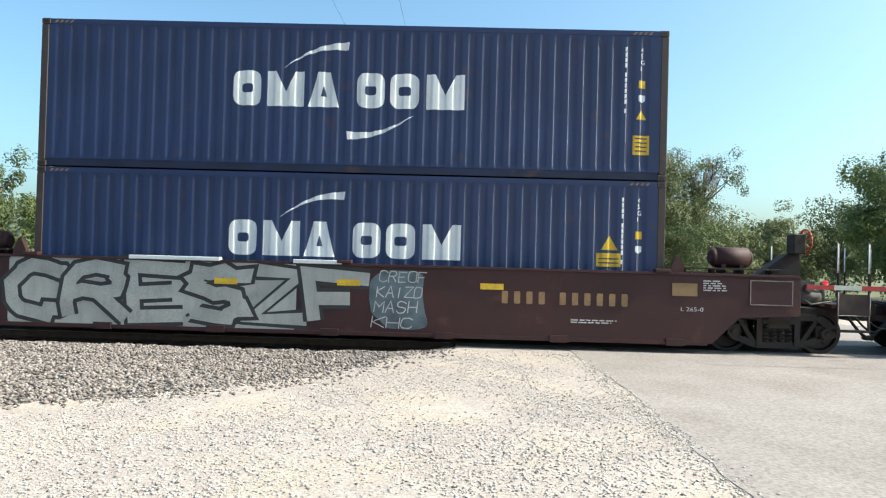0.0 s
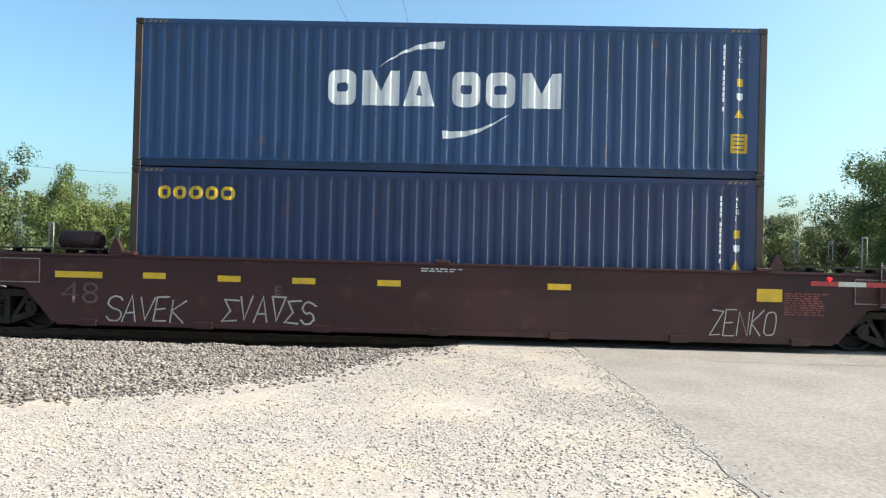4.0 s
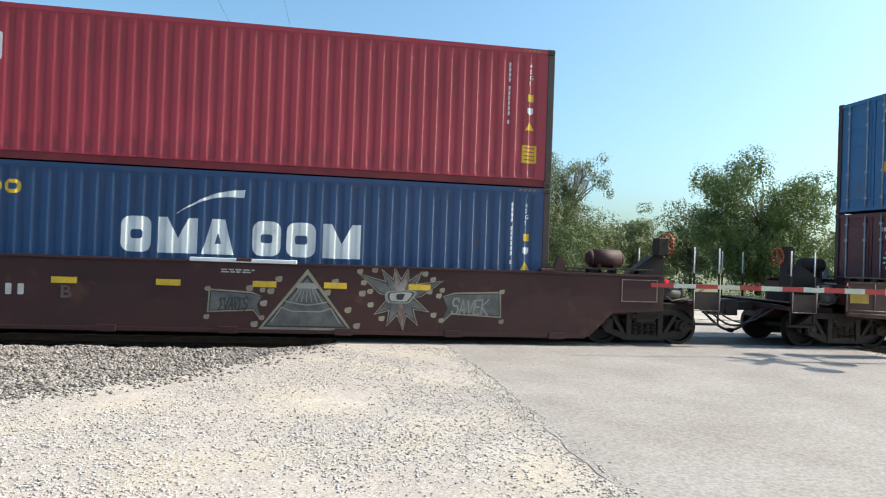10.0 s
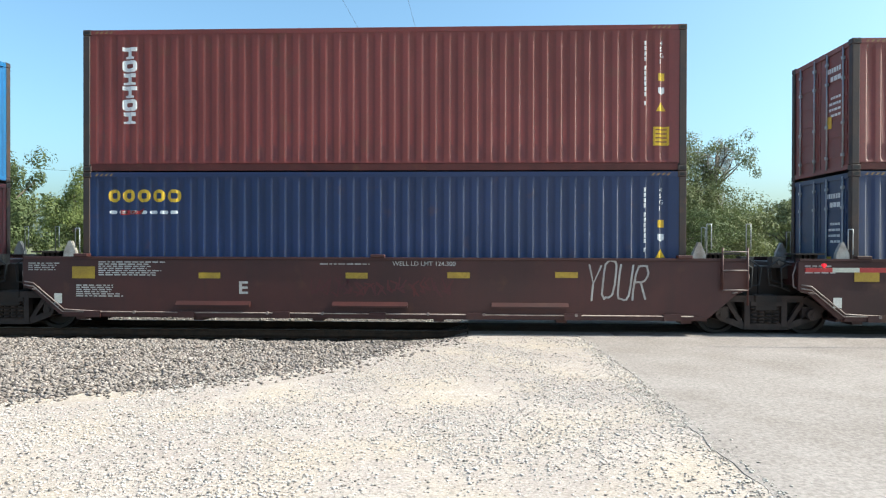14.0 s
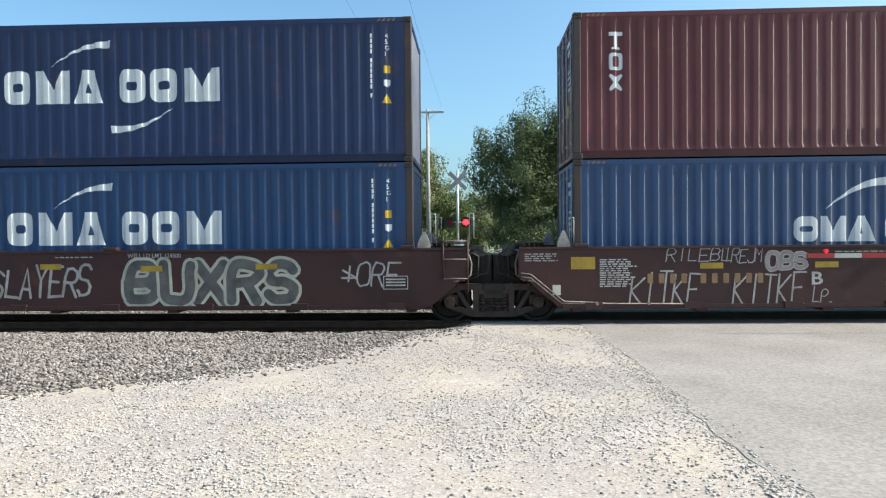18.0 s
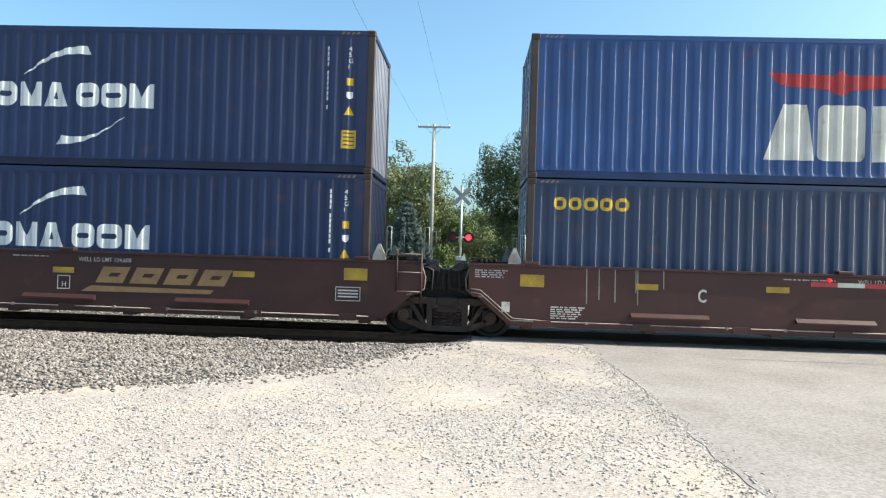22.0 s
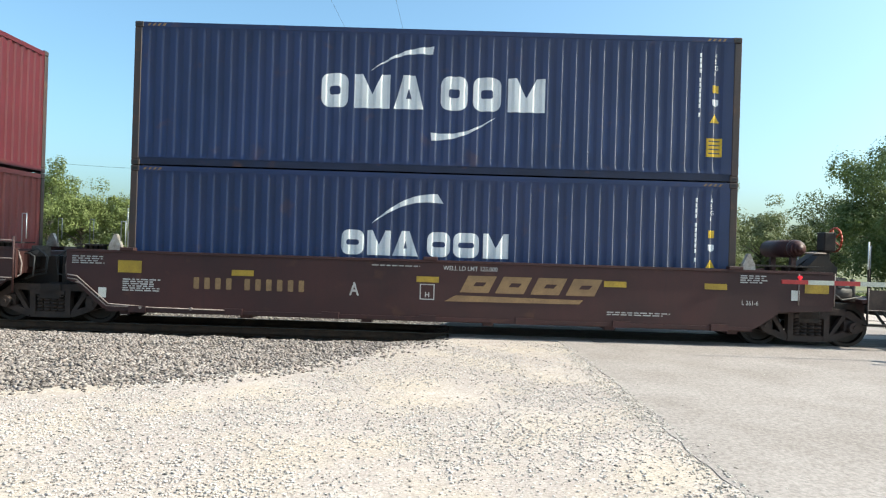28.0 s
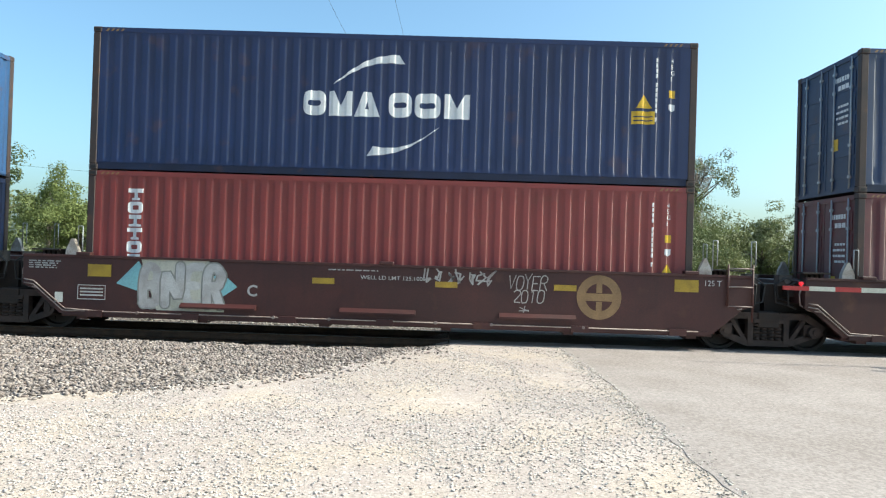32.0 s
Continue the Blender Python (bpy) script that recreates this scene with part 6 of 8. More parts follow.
        sprayed(handwritten("UP.", x0 + 0.12 * w, z0 + 0.68 * h, x0 + 0.36 * w, z0 + 0.84 * h, 0.02, 9), INK["outline"], car, 0.0105)
    elif kind == "smear":
        bm = bmesh.new()
        for a, b, c in ((0.0, 0.28, 0.1), (0.35, 1.0, 0.0)):
            flat(bm, [(x0 + a * w, z1), (x0 + b * w, z1 - 0.05), (x0 + b * w, z0 + h * 0.3), (x0 + (a + b) / 2 * w, z0 + c), (x0 + a * w + 0.05, z0 + h * 0.2)])
        sprayed(bm, INK["pink"], car, 0.004, label="pale paint smear")
    elif kind == "pyramid":
        m = (x0 + x1) / 2
        for q, tone, d in ((0.0, "sand", 0.003), (0.045, "outline", 0.0045), (0.075, "slate", 0.006)):
            bm = bmesh.new()
            flat(bm, [(x0 + 1.9 * q, z0 + q), (x1 - 1.9 * q, z0 + q), (m, z1 - 2.4 * q)])
            sprayed(bm, INK[tone], car, d, label="grey sprayed pyramid with a sand-coloured edge")
        bm = bmesh.new()
        cap = [(m + s * w * 0.22, z0 + h * 0.46 + 0.04 * e) for s, e in ((-1, 0), (-0.5, -1), (0, -1.6), (0.5, -1), (1, 0))]
        stroke_band(bm, cap, 0.022, True, 0)
        stroke_band(bm, [(x0 + 0.24, z0 + 0.14), (x0 + 0.42, z0 + h * 0.36), (x0 + 0.62, z0 + h * 0.30), (x1 - 0.62, z0 + h * 0.30), (x1 - 0.42, z0 + h * 0.36), (x1 - 0.24, z0 + 0.14)], 0.022, True, 0)
        for i in range(7):
            ribbon(bm, [(m + (i - 3) * 0.05, z0 + h * 0.66), (m + (i - 3) * 0.10, z0 + h * 0.46)], 0.016)
        sprayed(bm, INK["grey"], car, 0.0075, label="thin grey lines of a sprayed pyramid")
        bm = bmesh.new()
        flat(bm, blob(m, z0 + h * 0.72, w * 0.10, h * 0.055, 3, n=16))
        sprayed(bm, INK["grey"], car, 0.0075, label="grey sprayed eye")
        bm = bmesh.new()
        for dx, dz in ((0.2, 0.82), (0.8, 0.80), (-0.04, 0.08), (1.05, 0.08), (0.05, 0.42), (0.95, 0.34), (0.12, 0.62), (0.72, 0.62), (-0.1, 0.66), (1.1, 0.62)):
            flat(bm, blob(x0 + dx * w, z0 + dz * h, 0.062, 0.062, 1, n=10))
        sprayed(bm, INK["sand"], car, 0.009, label="sand-coloured dots")["kind"] = "stuff"
    elif kind == "burst":
        cx, cz = x0 + 0.5 * w, z0 + 0.5 * h
        at = lambda u, v: (x0 + u * w, z0 + v * h)

        def petal(u, v, fat, tone, grow, d):
            """A pointed petal from the eye out to (u, v)."""
            tx, tz = at(u, v)
            dx, dz = tx - cx, tz - cz
            n = math.hypot(dx, dz)
            sx, sz = -dz / n * (fat + grow), dx / n * (fat + grow)
            bm = bmesh.new()
            flat(bm, [(cx, cz), (cx + dx * 0.45 + sx, cz + dz * 0.45 + sz), (tx + dx / n * 1.8 * grow, tz + dz / n * 1.8 * grow), (cx + dx * 0.45 - sx, cz + dz * 0.45 - sz)])
            sprayed(bm, INK[tone], car, d, label="pointed petal of a sprayed star")
        tips = ((0.02, 0.88, 0.10), (0.99, 0.80, 0.10), (0.28, 0.96, 0.07), (0.43, 0.98, 0.08), (0.58, 0.98, 0.08), (0.74, 0.94, 0.07),
                (0.22, 0.22, 0.08), (0.36, 0.04, 0.08), (0.54, -0.02, 0.08), (0.70, 0.06, 0.08), (0.82, 0.28, 0.08))
        for i, (u, v, fat) in enumerate(tips):
            petal(u, v, fat, "sand", 0.045, 0.003 + 0.00004 * i)
            petal(u, v, fat, "outline", 0.022, 0.0045 + 0.00004 * i)
            petal(u, v, fat, "haze" if i in (3, 4, 8) else "slate", 0.0, 0.006 + 0.00004 * i)
        for q, tone, d in ((0.19, "grey", 0.0075), (0.155, "outline", 0.009), (0.135, "silver", 0.0105), (0.05, "outline", 0.012)):
            bm = bmesh.new()
            flat(bm, blob(cx, cz + 0.02, w * q, h * q * (0.62 if q > 0.1 else 1.1), 2, n=18))
            sprayed(bm, INK[tone], car, d, label="sprayed eye in a star")
        bm = bmesh.new()
        for u, v in ((0.0, 0.95), (0.13, 0.6), (0.14, 0.36), (0.05, 0.75), (0.28, 0.12), (0.86, 0.62), (0.9, 0.84), (0.8, 0.94), (0.92, 0.2), (0.98, 0.55), (0.18, 0.98)):
            flat(bm, blob(*at(u, v), 0.055, 0.055, 1, n=10))
        sprayed(bm, INK["sand"], car, 0.0135, label="sand-coloured dots")["kind"] = "stuff"
    elif kind == "frame":
        right = x0 > 9
        u = lambda k: x1 - k * w if right else x0 + k * w
        edge = lambda q: [(u(0) + (-q if right else q), z0 + 0.14 + q), (u(0.02) + (-q if right else q), z1 - q), (u(0.8), z1 - q - 0.04), (u(0.98), z1 - 0.12 - q * 0.4),
                          (u(0.9), z0 + 0.3), (u(0.99), z0 + q * 1.2), (u(0.84), z0 + 0.19 + q)]
        for q, tone, d in ((0.0, "sand", 0.003), (0.03, "outline", 0.0045), (0.05, "slate", 0.006)):
            bm = bmesh.new()
            flat(bm, edge(q))
            sprayed(bm, INK[tone], car, d, label="grey sprayed name banner")
        sprayed(handwritten("SAVEK" if right else "eVAdeS", x0 + 0.22, z0 + 0.2, x1 - 0.26, z1 - 0.16, 0.03, seed), INK["grey" if right else "outline"], car, 0.0075)
        bm = bmesh.new()
        for u, v in ((0.0, 1), (1, 1), (0.0, 0.1), (1, 0.1)):
            flat(bm, blob(x0 + u * w, z0 + v * h, 0.05, 0.05, 1, n=10))
        sprayed(bm, INK["sand"], car, 0.009, label="sand-coloured dots")["kind"] = "stuff"
    elif kind == "emblem":
        cx, cz, r = (x0 + x1) / 2, (z0 + z1) / 2, w / 2
        ring = lambda q: [(cx + q * math.cos(i * 0.2244), cz + q * math.sin(i * 0.2244)) for i in range(28)]
        bm = bmesh.new()
        flat(bm, ring(r), [ring(r * 0.62)[::-1]])
        flat(bm, [(cx - r * 0.13, cz - r * 0.62), (cx + r * 0.13, cz - r * 0.62), (cx + r * 0.13, cz - r * 0.2), (cx - r * 0.13, cz - r * 0.2)])
        flat(bm, [(cx - r * 0.13, cz + r * 0.2), (cx + r * 0.13, cz + r * 0.2), (cx + r * 0.13, cz + r * 0.62), (cx - r * 0.13, cz + r * 0.62)])
        flat(bm, [(cx - r * 0.62, cz - r * 0.17), (cx + r * 0.62, cz - r * 0.17), (cx + r * 0.62, cz + r * 0.17), (cx - r * 0.62, cz + r * 0.17)])
        sprayed(bm, M_GOLD, car, 0.006, "round_emblem", "faded gold ring emblem with a cross")
    elif kind == "fish":
        m = (z0 + z1) / 2
        for pts, tone, d in (([(x0, m), (x0 + w * 0.18, z1 - 0.05), (x0 + w * 0.3, m), (x0 + w * 0.2, z0 + h * 0.35)], "aqua", 0.003),
                             ([(x1, m), (x1 - w * 0.14, z1 - h * 0.2), (x1 - w * 0.3, m), (x1 - w * 0.12, z0 + h * 0.3)], "aqua", 0.003),
                             ([(x0 + w * 0.2, z1), (x1 - w * 0.24, z1), (x1 - w * 0.1, z0), (x0 + w * 0.34, z0)], "cream", 0.0045)):
            bm = bmesh.new()
            flat(bm, pts)
            sprayed(bm, INK[tone], car, d, label="cream and pale blue sprayed shape")
        fat_word(car, "BNER", INK["white"], INK["grey"], x0 + w * 0.2, z0, x1 - w * 0.1, z1, 0.17, True, 12, 0.03)


for k in range(6, 18):
    mark(k, "lines:chalk", 4.95, 1.36, 5.95, 1.405)
    if k not in (6, 11, 16):
        mark(k, "lines:chalk", -1.0, 1.17, -0.35, 1.40)
        mark(k, "label", -0.46, 0.58, -0.30, 0.78)
    if k in (10, 15):
        mark(k, "lines:chalk", 12.2, 1.2, 12.75, 1.42)
        mark(k, "label", 13.2, 0.95, 13.36, 1.15)
        mark(k, "lines:chalk", 9.6, 0.52, 10.9, 0.62)
mark(0, "plain:silver", -0.33, 0.22, 5.2, 1.50)
mark(0, "fat:CRESZF:silver:outline:0.25:sharp:0.075", -0.33, 0.20, 6.59, 1.52)
mark(0, "tag:teal", 6.53, 0.28, 7.78, 1.43)
mark(0, "strip", 3.63, 1.06, 4.06, 1.19)
mark(0, "strip", 5.97, 1.09, 6.43, 1.23)
mark(0, "strip", 8.68, 1.09, 9.16, 1.23)
mark(0, "bars:10:gold", 9.09, 0.83, 11.57, 1.11)
mark(0, "sq:gold", 12.28, 1.09, 12.76, 1.32)
mark(0, "lines:white", 12.86, 1.13, 13.31, 1.39)
mark(0, "lines:white", 10.40, 0.51, 11.30, 0.59)
mark(0, "txt:L 265-0:white", 12.45, 0.80, 12.87, 0.88)
mark(0, "wbar", 1.99, 1.49, 3.73, 1.58)
mark(0, "wbar", 5.13, 1.47, 6.05, 1.57)
mark(1, "strip", 1.47, 1.07, 1.93, 1.19)
mark(1, "strip", 2.98, 1.07, 3.44, 1.19)
mark(1, "strip", 5.53, 1.07, 5.99, 1.19)
mark(1, "strip", 6.94, 1.08, 7.15, 1.18)
mark(1, "strip", 8.24, 1.06, 8.69, 1.18)
mark(1, "strip", 9.64, 1.08, 10.11, 1.20)
mark(1, "sq", -1.57, 0.99, -1.10, 1.21)
mark(1, "sq", 12.17, 1.01, 12.64, 1.22)
mark(1, "txt:48:dim", -1.27, 0.61, -0.55, 0.97)
mark(1, "bars:10:white", 0.20, 0.78, 2.29, 1.06)
mark(1, "hand:LONKO:pink:0.022", -0.32, 0.35, 1.11, 0.65)
mark(1, "hand:SAVEK:chalk:0.026", 1.76, 0.32, 3.24, 0.97)
mark(1, "hand:eVAdeS:chalk:0.030", 6.18, 0.34, 7.75, 0.83)
mark(1, "txt:LD LMT 119600   PER UNIT:white", 4.62, 0.92, 6.25, 1.01)
mark(1, "lines:white", 0.20, 1.19, 0.57, 1.41)
mark(2, "hand:SAVEK:chalk:0.030", -0.27, 0.27, 1.26, 0.76)
mark(2, "hand:eVAdeS:chalk:0.034", 1.96, 0.31, 3.76, 0.76)
mark(2, "txt:E:dim", 2.93, 0.83, 3.06, 1.01)
mark(2, "txt:48:dim", -1.19, 0.58, -0.46, 0.98)
mark(2, "strip", -1.31, 1.06, -0.37, 1.19)
mark(2, "strip", 0.39, 1.08, 0.85, 1.20)
mark(2, "strip", 1.83, 1.06, 2.29, 1.18)
mark(2, "strip", 3.26, 1.06, 3.73, 1.17)
mark(2, "strip", 4.88, 1.06, 5.34, 1.17)
mark(2, "strip", 8.09, 1.07, 8.56, 1.19)
mark(2, "lines:white", 5.70, 1.33, 6.49, 1.42)
mark(2, "hand:ZENKO:chalk:0.022", 11.16, 0.31, 12.40, 0.79)
mark(2, "sq", 11.99, 0.96, 12.47, 1.19)
mark(2, "lines:red", 12.50, 0.63, 13.32, 1.13)
mark(3, "hand:TROLL SLAYERS:chalk:0.024", 1.98, 1.03, 4.79, 1.44)
mark(3, "txt:D:gold", 2.83, 0.80, 3.03, 0.98)
mark(3, "hand:IVY LEAGUE:chalk:0.024", 2.06, 0.37, 4.26, 0.74)
mark(3, "heart:white", 4.33, 0.27, 4.70, 0.87)
mark(3, "hand:HAPPY:chalk:0.024", 4.80, 0.85, 5.47, 1.06)
mark(3, "hand:B-DAY:chalk:0.024", 4.84, 0.62, 5.67, 0.81)
mark(3, "hand:DAD:chalk:0.024", 4.87, 0.35, 5.46, 0.56)
mark(3, "fat:CENK:cream:outline:0.38:round:0.05:white", 5.83, 0.22, 10.72, 1.50)
mark(3, "peace", 10.66, 0.34, 11.99, 1.49)
mark(3, "hand:REST:chalk:0.024", 12.16, 0.95, 12.52, 1.07)
mark(3, "hand:IN:chalk:0.024", 12.16, 0.69, 12.50, 0.87)
mark(3, "hand:PEACE:chalk:0.024", 12.03, 0.38, 12.77, 0.62)
mark(3, "strip", 1.98, 1.06, 2.44, 1.18)
mark(3, "strip", 3.37, 1.04, 3.83, 1.16)
mark(3, "strip", 4.90, 1.02, 5.40, 1.14)
mark(3, "strip", 7.58, 1.06, 8.06, 1.18)
mark(3, "strip", 9.18, 1.09, 9.65, 1.20)
mark(3, "sq", 12.17, 0.99, 12.64, 1.22)
mark(3, "strip", -1.33, 1.07, -0.42, 1.20)
mark(3, "txt:48:dim", -1.26, 0.54, -0.52, 0.98)
mark(3, "lines:white", 5.68, 1.34, 6.46, 1.42)
mark(3, "lines:red", 12.67, 0.61, 13.45, 1.23)
mark(4, "txt:48:dim", -1.13, 0.56, -0.43, 1.00)
mark(4, "strip", -1.30, 1.07, -0.35, 1.20)
mark(4, "hand:eVAdeS:white:0.046", 0.46, 0.34, 2.03, 0.80)
mark(4, "hand:SAVEK:white:0.034", 2.26, 0.32, 3.75, 0.87)
mark(4, "lines:chalk", 0.75, 1.345, 1.9, 1.375)
mark(4, "lines:chalk", 2.6, 1.335, 3.9, 1.36)
mark(4, "txt:C:haze", 2.83, 0.81, 3.06, 1.05)
mark(4, "strip", 0.55, 1.06, 1.01, 1.18)
mark(4, "strip", 2.43, 1.04, 2.90, 1.17)
mark(4, "strip", 4.14, 1.03, 4.60, 1.17)
mark(4, "strip", 5.99, 1.03, 6.48, 1.17)
mark(4, "strip", 7.81, 1.03, 8.28, 1.17)
mark(4, "strip", 9.62, 1.04, 10.11, 1.17)
mark(4, "sq", 12.17, 0.97, 12.67, 1.21)
mark(4, "lines:white", 5.62, 1.31, 6.42, 1.40)
mark(4, "lines:red", 12.52, 0.62, 13.46, 1.15)
mark(5, "txt:48:dim", -1.21, 0.52, -0.45, 0.96)
mark(5, "bars:10:white", 0.17, 0.77, 2.36, 1.01)
mark(5, "txt:B:dim", 2.88, 0.75, 3.07, 0.98)
mark(5, "strip", -1.33, 1.03, -0.39, 1.17)
mark(5, "strip", 2.71, 1.01, 3.19, 1.14)
mark(5, "strip", 4.52, 1.01, 5.01, 1.16)
mark(5, "strip", 6.27, 1.03, 6.74, 1.17)
mark(5, "strip", 7.61, 1.04, 8.17, 1.18)
mark(5, "strip", 9.26, 1.05, 9.78, 1.20)
mark(5, "pyramid", 6.40, 0.24, 8.18, 1.42)
mark(5, "frame", 5.45, 0.40, 6.46, 0.99)
mark(5, "burst", 8.30, 0.36, 9.91, 1.46)
mark(5, "frame", 9.94, 0.41, 11.17, 1.08)
mark(5, "wbar", 5.11, 1.41, 7.08, 1.54)
mark(5, "lines:white", 5.68, 1.27, 6.50, 1.37)
mark(6, "sq", -1.79, 1.05, -1.31, 1.29)
mark(6, "strip", 0.64, 1.08, 1.12, 1.21)
mark(6, "strip", 5.82, 1.09, 6.31, 1.22)
mark(6, "strip", 8.77, 1.19, 9.24, 1.31)
mark(6, "patch", 1.17, 0.50, 4.23, 1.48)
mark(6, "bars:10:white", 1.07, 0.79, 3.39, 1.04)
mark(6, "txt:A:white", 4.59, 0.80, 4.75, 0.99)
mark(6, "hand:YON:pink:0.030", 4.45, 0.85, 5.52, 1.45)
mark(6, "hand:KE:pink:0.026", 4.75, 0.48, 5.3, 0.85)
mark(6, "hbox", 5.93, 0.76, 6.20, 1.05)
mark(6, "txt:WELL LD LMT 124,600:white", 6.39, 1.33, 7.65, 1.41)
mark(6, "gold", 6.42, 0.74, 9.38, 1.27)
mark(6, "bubble", 9.44, 0.49, 11.43, 1.52)
mark(6, "plate", 11.61, 0.68, 12.13, 0.97)
mark(6, "lines:white", -0.90, 1.20, -0.19, 1.40)
mark(7, "sq", -0.09, 1.09, 0.38, 1.32)
mark(7, "strip", 2.50, 1.09, 2.98, 1.22)
mark(7, "strip", 5.46, 1.10, 5.92, 1.23)
mark(7, "strip", 7.48, 1.11, 7.94, 1.25)
mark(7, "strip", 9.59, 1.13, 10.04, 1.26)
mark(7, "txt:E:white", 3.32, 0.79, 3.50, 1.04)
mark(7, "txt:WELL LD LMT 124,300:white", 6.39, 1.35, 7.64, 1.45)
mark(7, "tag:dark", 4.74, 0.75, 7.59, 1.14)
mark(7, "lines:white", 0.45, 1.06, 1.85, 1.43)
mark(7, "lines:white", -0.01, 0.67, 0.97, 0.96)
mark(7, "hand:YOUR:chalk:0.038", 10.22, 0.72, 11.43, 1.45)
mark(8, "sq", -0.07, 1.09, 0.40, 1.33)
mark(8, "strip", 2.17, 1.10, 2.63, 1.23)
mark(8, "strip", 4.60, 1.10, 5.08, 1.22)
mark(8, "strip", 7.14, 1.15, 7.52, 1.27)
mark(8, "strip", 9.46, 1.12, 9.93, 1.25)
mark(8, "sq", 11.76, 1.10, 12.21, 1.34)
mark(8, "txt:D:white", 3.35, 0.80, 3.57, 1.08)
mark(8, "txt:WELL LD LMT 124,200:white", 6.39, 1.32, 7.65, 1.42)
mark(8, "hand:YOURE:chalk:0.049", 3.96, 0.63, 5.17, 1.30)
mark(8, "gold", 6.39, 0.69, 9.41, 1.22)
mark(8, "fat:YOUR:car:pink:0.26:round:0.03", 9.91, 0.45, 11.67, 1.45)
mark(8, "fat:JENS:car:goldline:0.4:round:0.02", 0.65, 0.40, 3.64, 1.44)
mark(8, "smear", 12.08, 0.47, 12.77, 1.42)
mark(8, "plate", 11.62, 0.67, 12.10, 0.98)
mark(9, "sq", -0.08, 1.10, 0.40, 1.33)
mark(9, "strip", 2.41, 1.11, 2.87, 1.22)
mark(9, "strip", 4.63, 1.14, 5.06, 1.27)
mark(9, "strip", 6.71, 1.09, 7.15, 1.22)
mark(9, "strip", 9.05, 1.12, 9.50, 1.24)
mark(9, "hand:TROLL:chalk:0.064", 1.02, 0.43, 3.17, 0.99)
mark(9, "txt:C:white", 3.36, 0.81, 3.56, 1.05)
mark(9, "hand:SLAYERS:chalk:0.056", 3.62, 0.59, 5.73, 1.19)
mark(9, "fat:BUXRS:slate:cream:0.2:round:0.06", 6.38, 0.34, 9.90, 1.42)
mark(9, "txt:WELL LD LMT 124500:white", 6.44, 1.37, 7.53, 1.46)
mark(9, "hand:*ORE:chalk:0.038", 10.80, 0.78, 11.98, 1.27)
mark(9, "plate", 11.61, 0.71, 12.10, 0.98)
mark(9, "lines:white", 0.48, 1.16, 1.88, 1.29)
mark(9, "lines:white", -0.00, 0.69, 0.97, 0.98)
mark(10, "sq", -0.10, 1.09, 0.38, 1.32)
mark(10, "strip", 2.39, 1.07, 2.88, 1.21)
mark(10, "strip", 4.57, 1.08, 5.06, 1.21)
mark(10, "strip", 7.79, 1.17, 8.23, 1.31)
mark(10, "strip", 10.59, 1.10, 11.04, 1.24)
mark(10, "fat:BEANK:grey:outline:0.30:round:0.05:grey", 6.07, 0.32, 10.64, 1.48)
mark(10, "hand:KITKE:chalk:0.034", 1.06, 0.40, 2.44, 0.99)
mark(10, "hand:KITKE:chalk:0.034", 3.04, 0.38, 4.43, 0.97)
mark(10, "hand:LP.:chalk:0.022", 4.54, 0.42, 4.99, 0.71)
mark(10, "bars:10:gold", 1.38, 0.78, 3.70, 1.01)
mark(10, "txt:B:white", 4.51, 0.76, 4.72, 1.01)
mark(10, "txt:WELL LD LMT 124500:white", 6.54, 1.34, 7.64, 1.43)
mark(10, "hand:RILEBL:chalk:0.019", 1.75, 1.23, 3.02, 1.49)
mark(10, "hand:TREJM:chalk:0.019", 2.85, 1.2, 3.6, 1.49)
mark(10, "fat:OBS:grey:pink:0.06:round:0.02", 3.65, 1.0, 4.42, 1.45)
mark(10, "hand:AVME:chalk:0.013", 11.1, 0.57, 11.56, 0.94)
mark(10, "plate", 12.85, 1.21, 13.33, 1.51)
mark(10, "txt:L 261-6:white", 12.23, 0.79, 12.64, 0.88)
mark(10, "sq", 13.47, 1.12, 13.92, 1.34)
mark(10, "lines:white", 0.46, 0.63, 1.18, 1.28)
mark(11, "sq", -1.80, 1.07, -1.32, 1.32)
mark(11, "strip", 0.15, 1.05, 0.63, 1.19)
mark(11, "strip", 2.14, 1.05, 2.61, 1.19)
mark(11, "strip", 5.80, 1.06, 6.25, 1.19)
mark(11, "strip", 9.50, 1.09, 9.96, 1.22)
mark(11, "bars:10:gold", 1.07, 0.76, 3.37, 1.03)
mark(11, "txt:B:white", 4.49, 0.79, 4.64, 1.04)
mark(11, "hbox", 5.89, 0.74, 6.16, 1.02)
mark(11, "txt:WELL LD LMT 124,600:white", 6.32, 1.30, 7.41, 1.40)
mark(11, "gold", 6.38, 0.71, 9.40, 1.22)
mark(11, "sq", 11.74, 1.11, 12.21, 1.34)
mark(11, "plate", 11.58, 0.69, 12.08, 0.97)
mark(11, "lines:white", -0.93, 1.11, -0.38, 1.40)
mark(12, "sq", -0.11, 1.08, 0.36, 1.34)
mark(12, "strip", 2.13, 1.09, 2.61, 1.23)
mark(12, "strip", 4.63, 1.12, 5.11, 1.25)
mark(12, "strip", 7.48, 1.08, 7.95, 1.21)
mark(12, "strip", 9.52, 1.08, 9.99, 1.21)
mark(12, "sq", 11.74, 1.10, 12.20, 1.34)
mark(12, "txt:C:white", 3.34, 0.89, 3.50, 1.15)
mark(12, "txt:WELL LD LMT 124,800:white", 6.36, 1.33, 7.42, 1.43)
mark(12, "drips:grey", 1.08, 0.73, 2.68, 1.49)
mark(12, "txt:125 T:white", 12.33, 1.30, 12.58, 1.41)
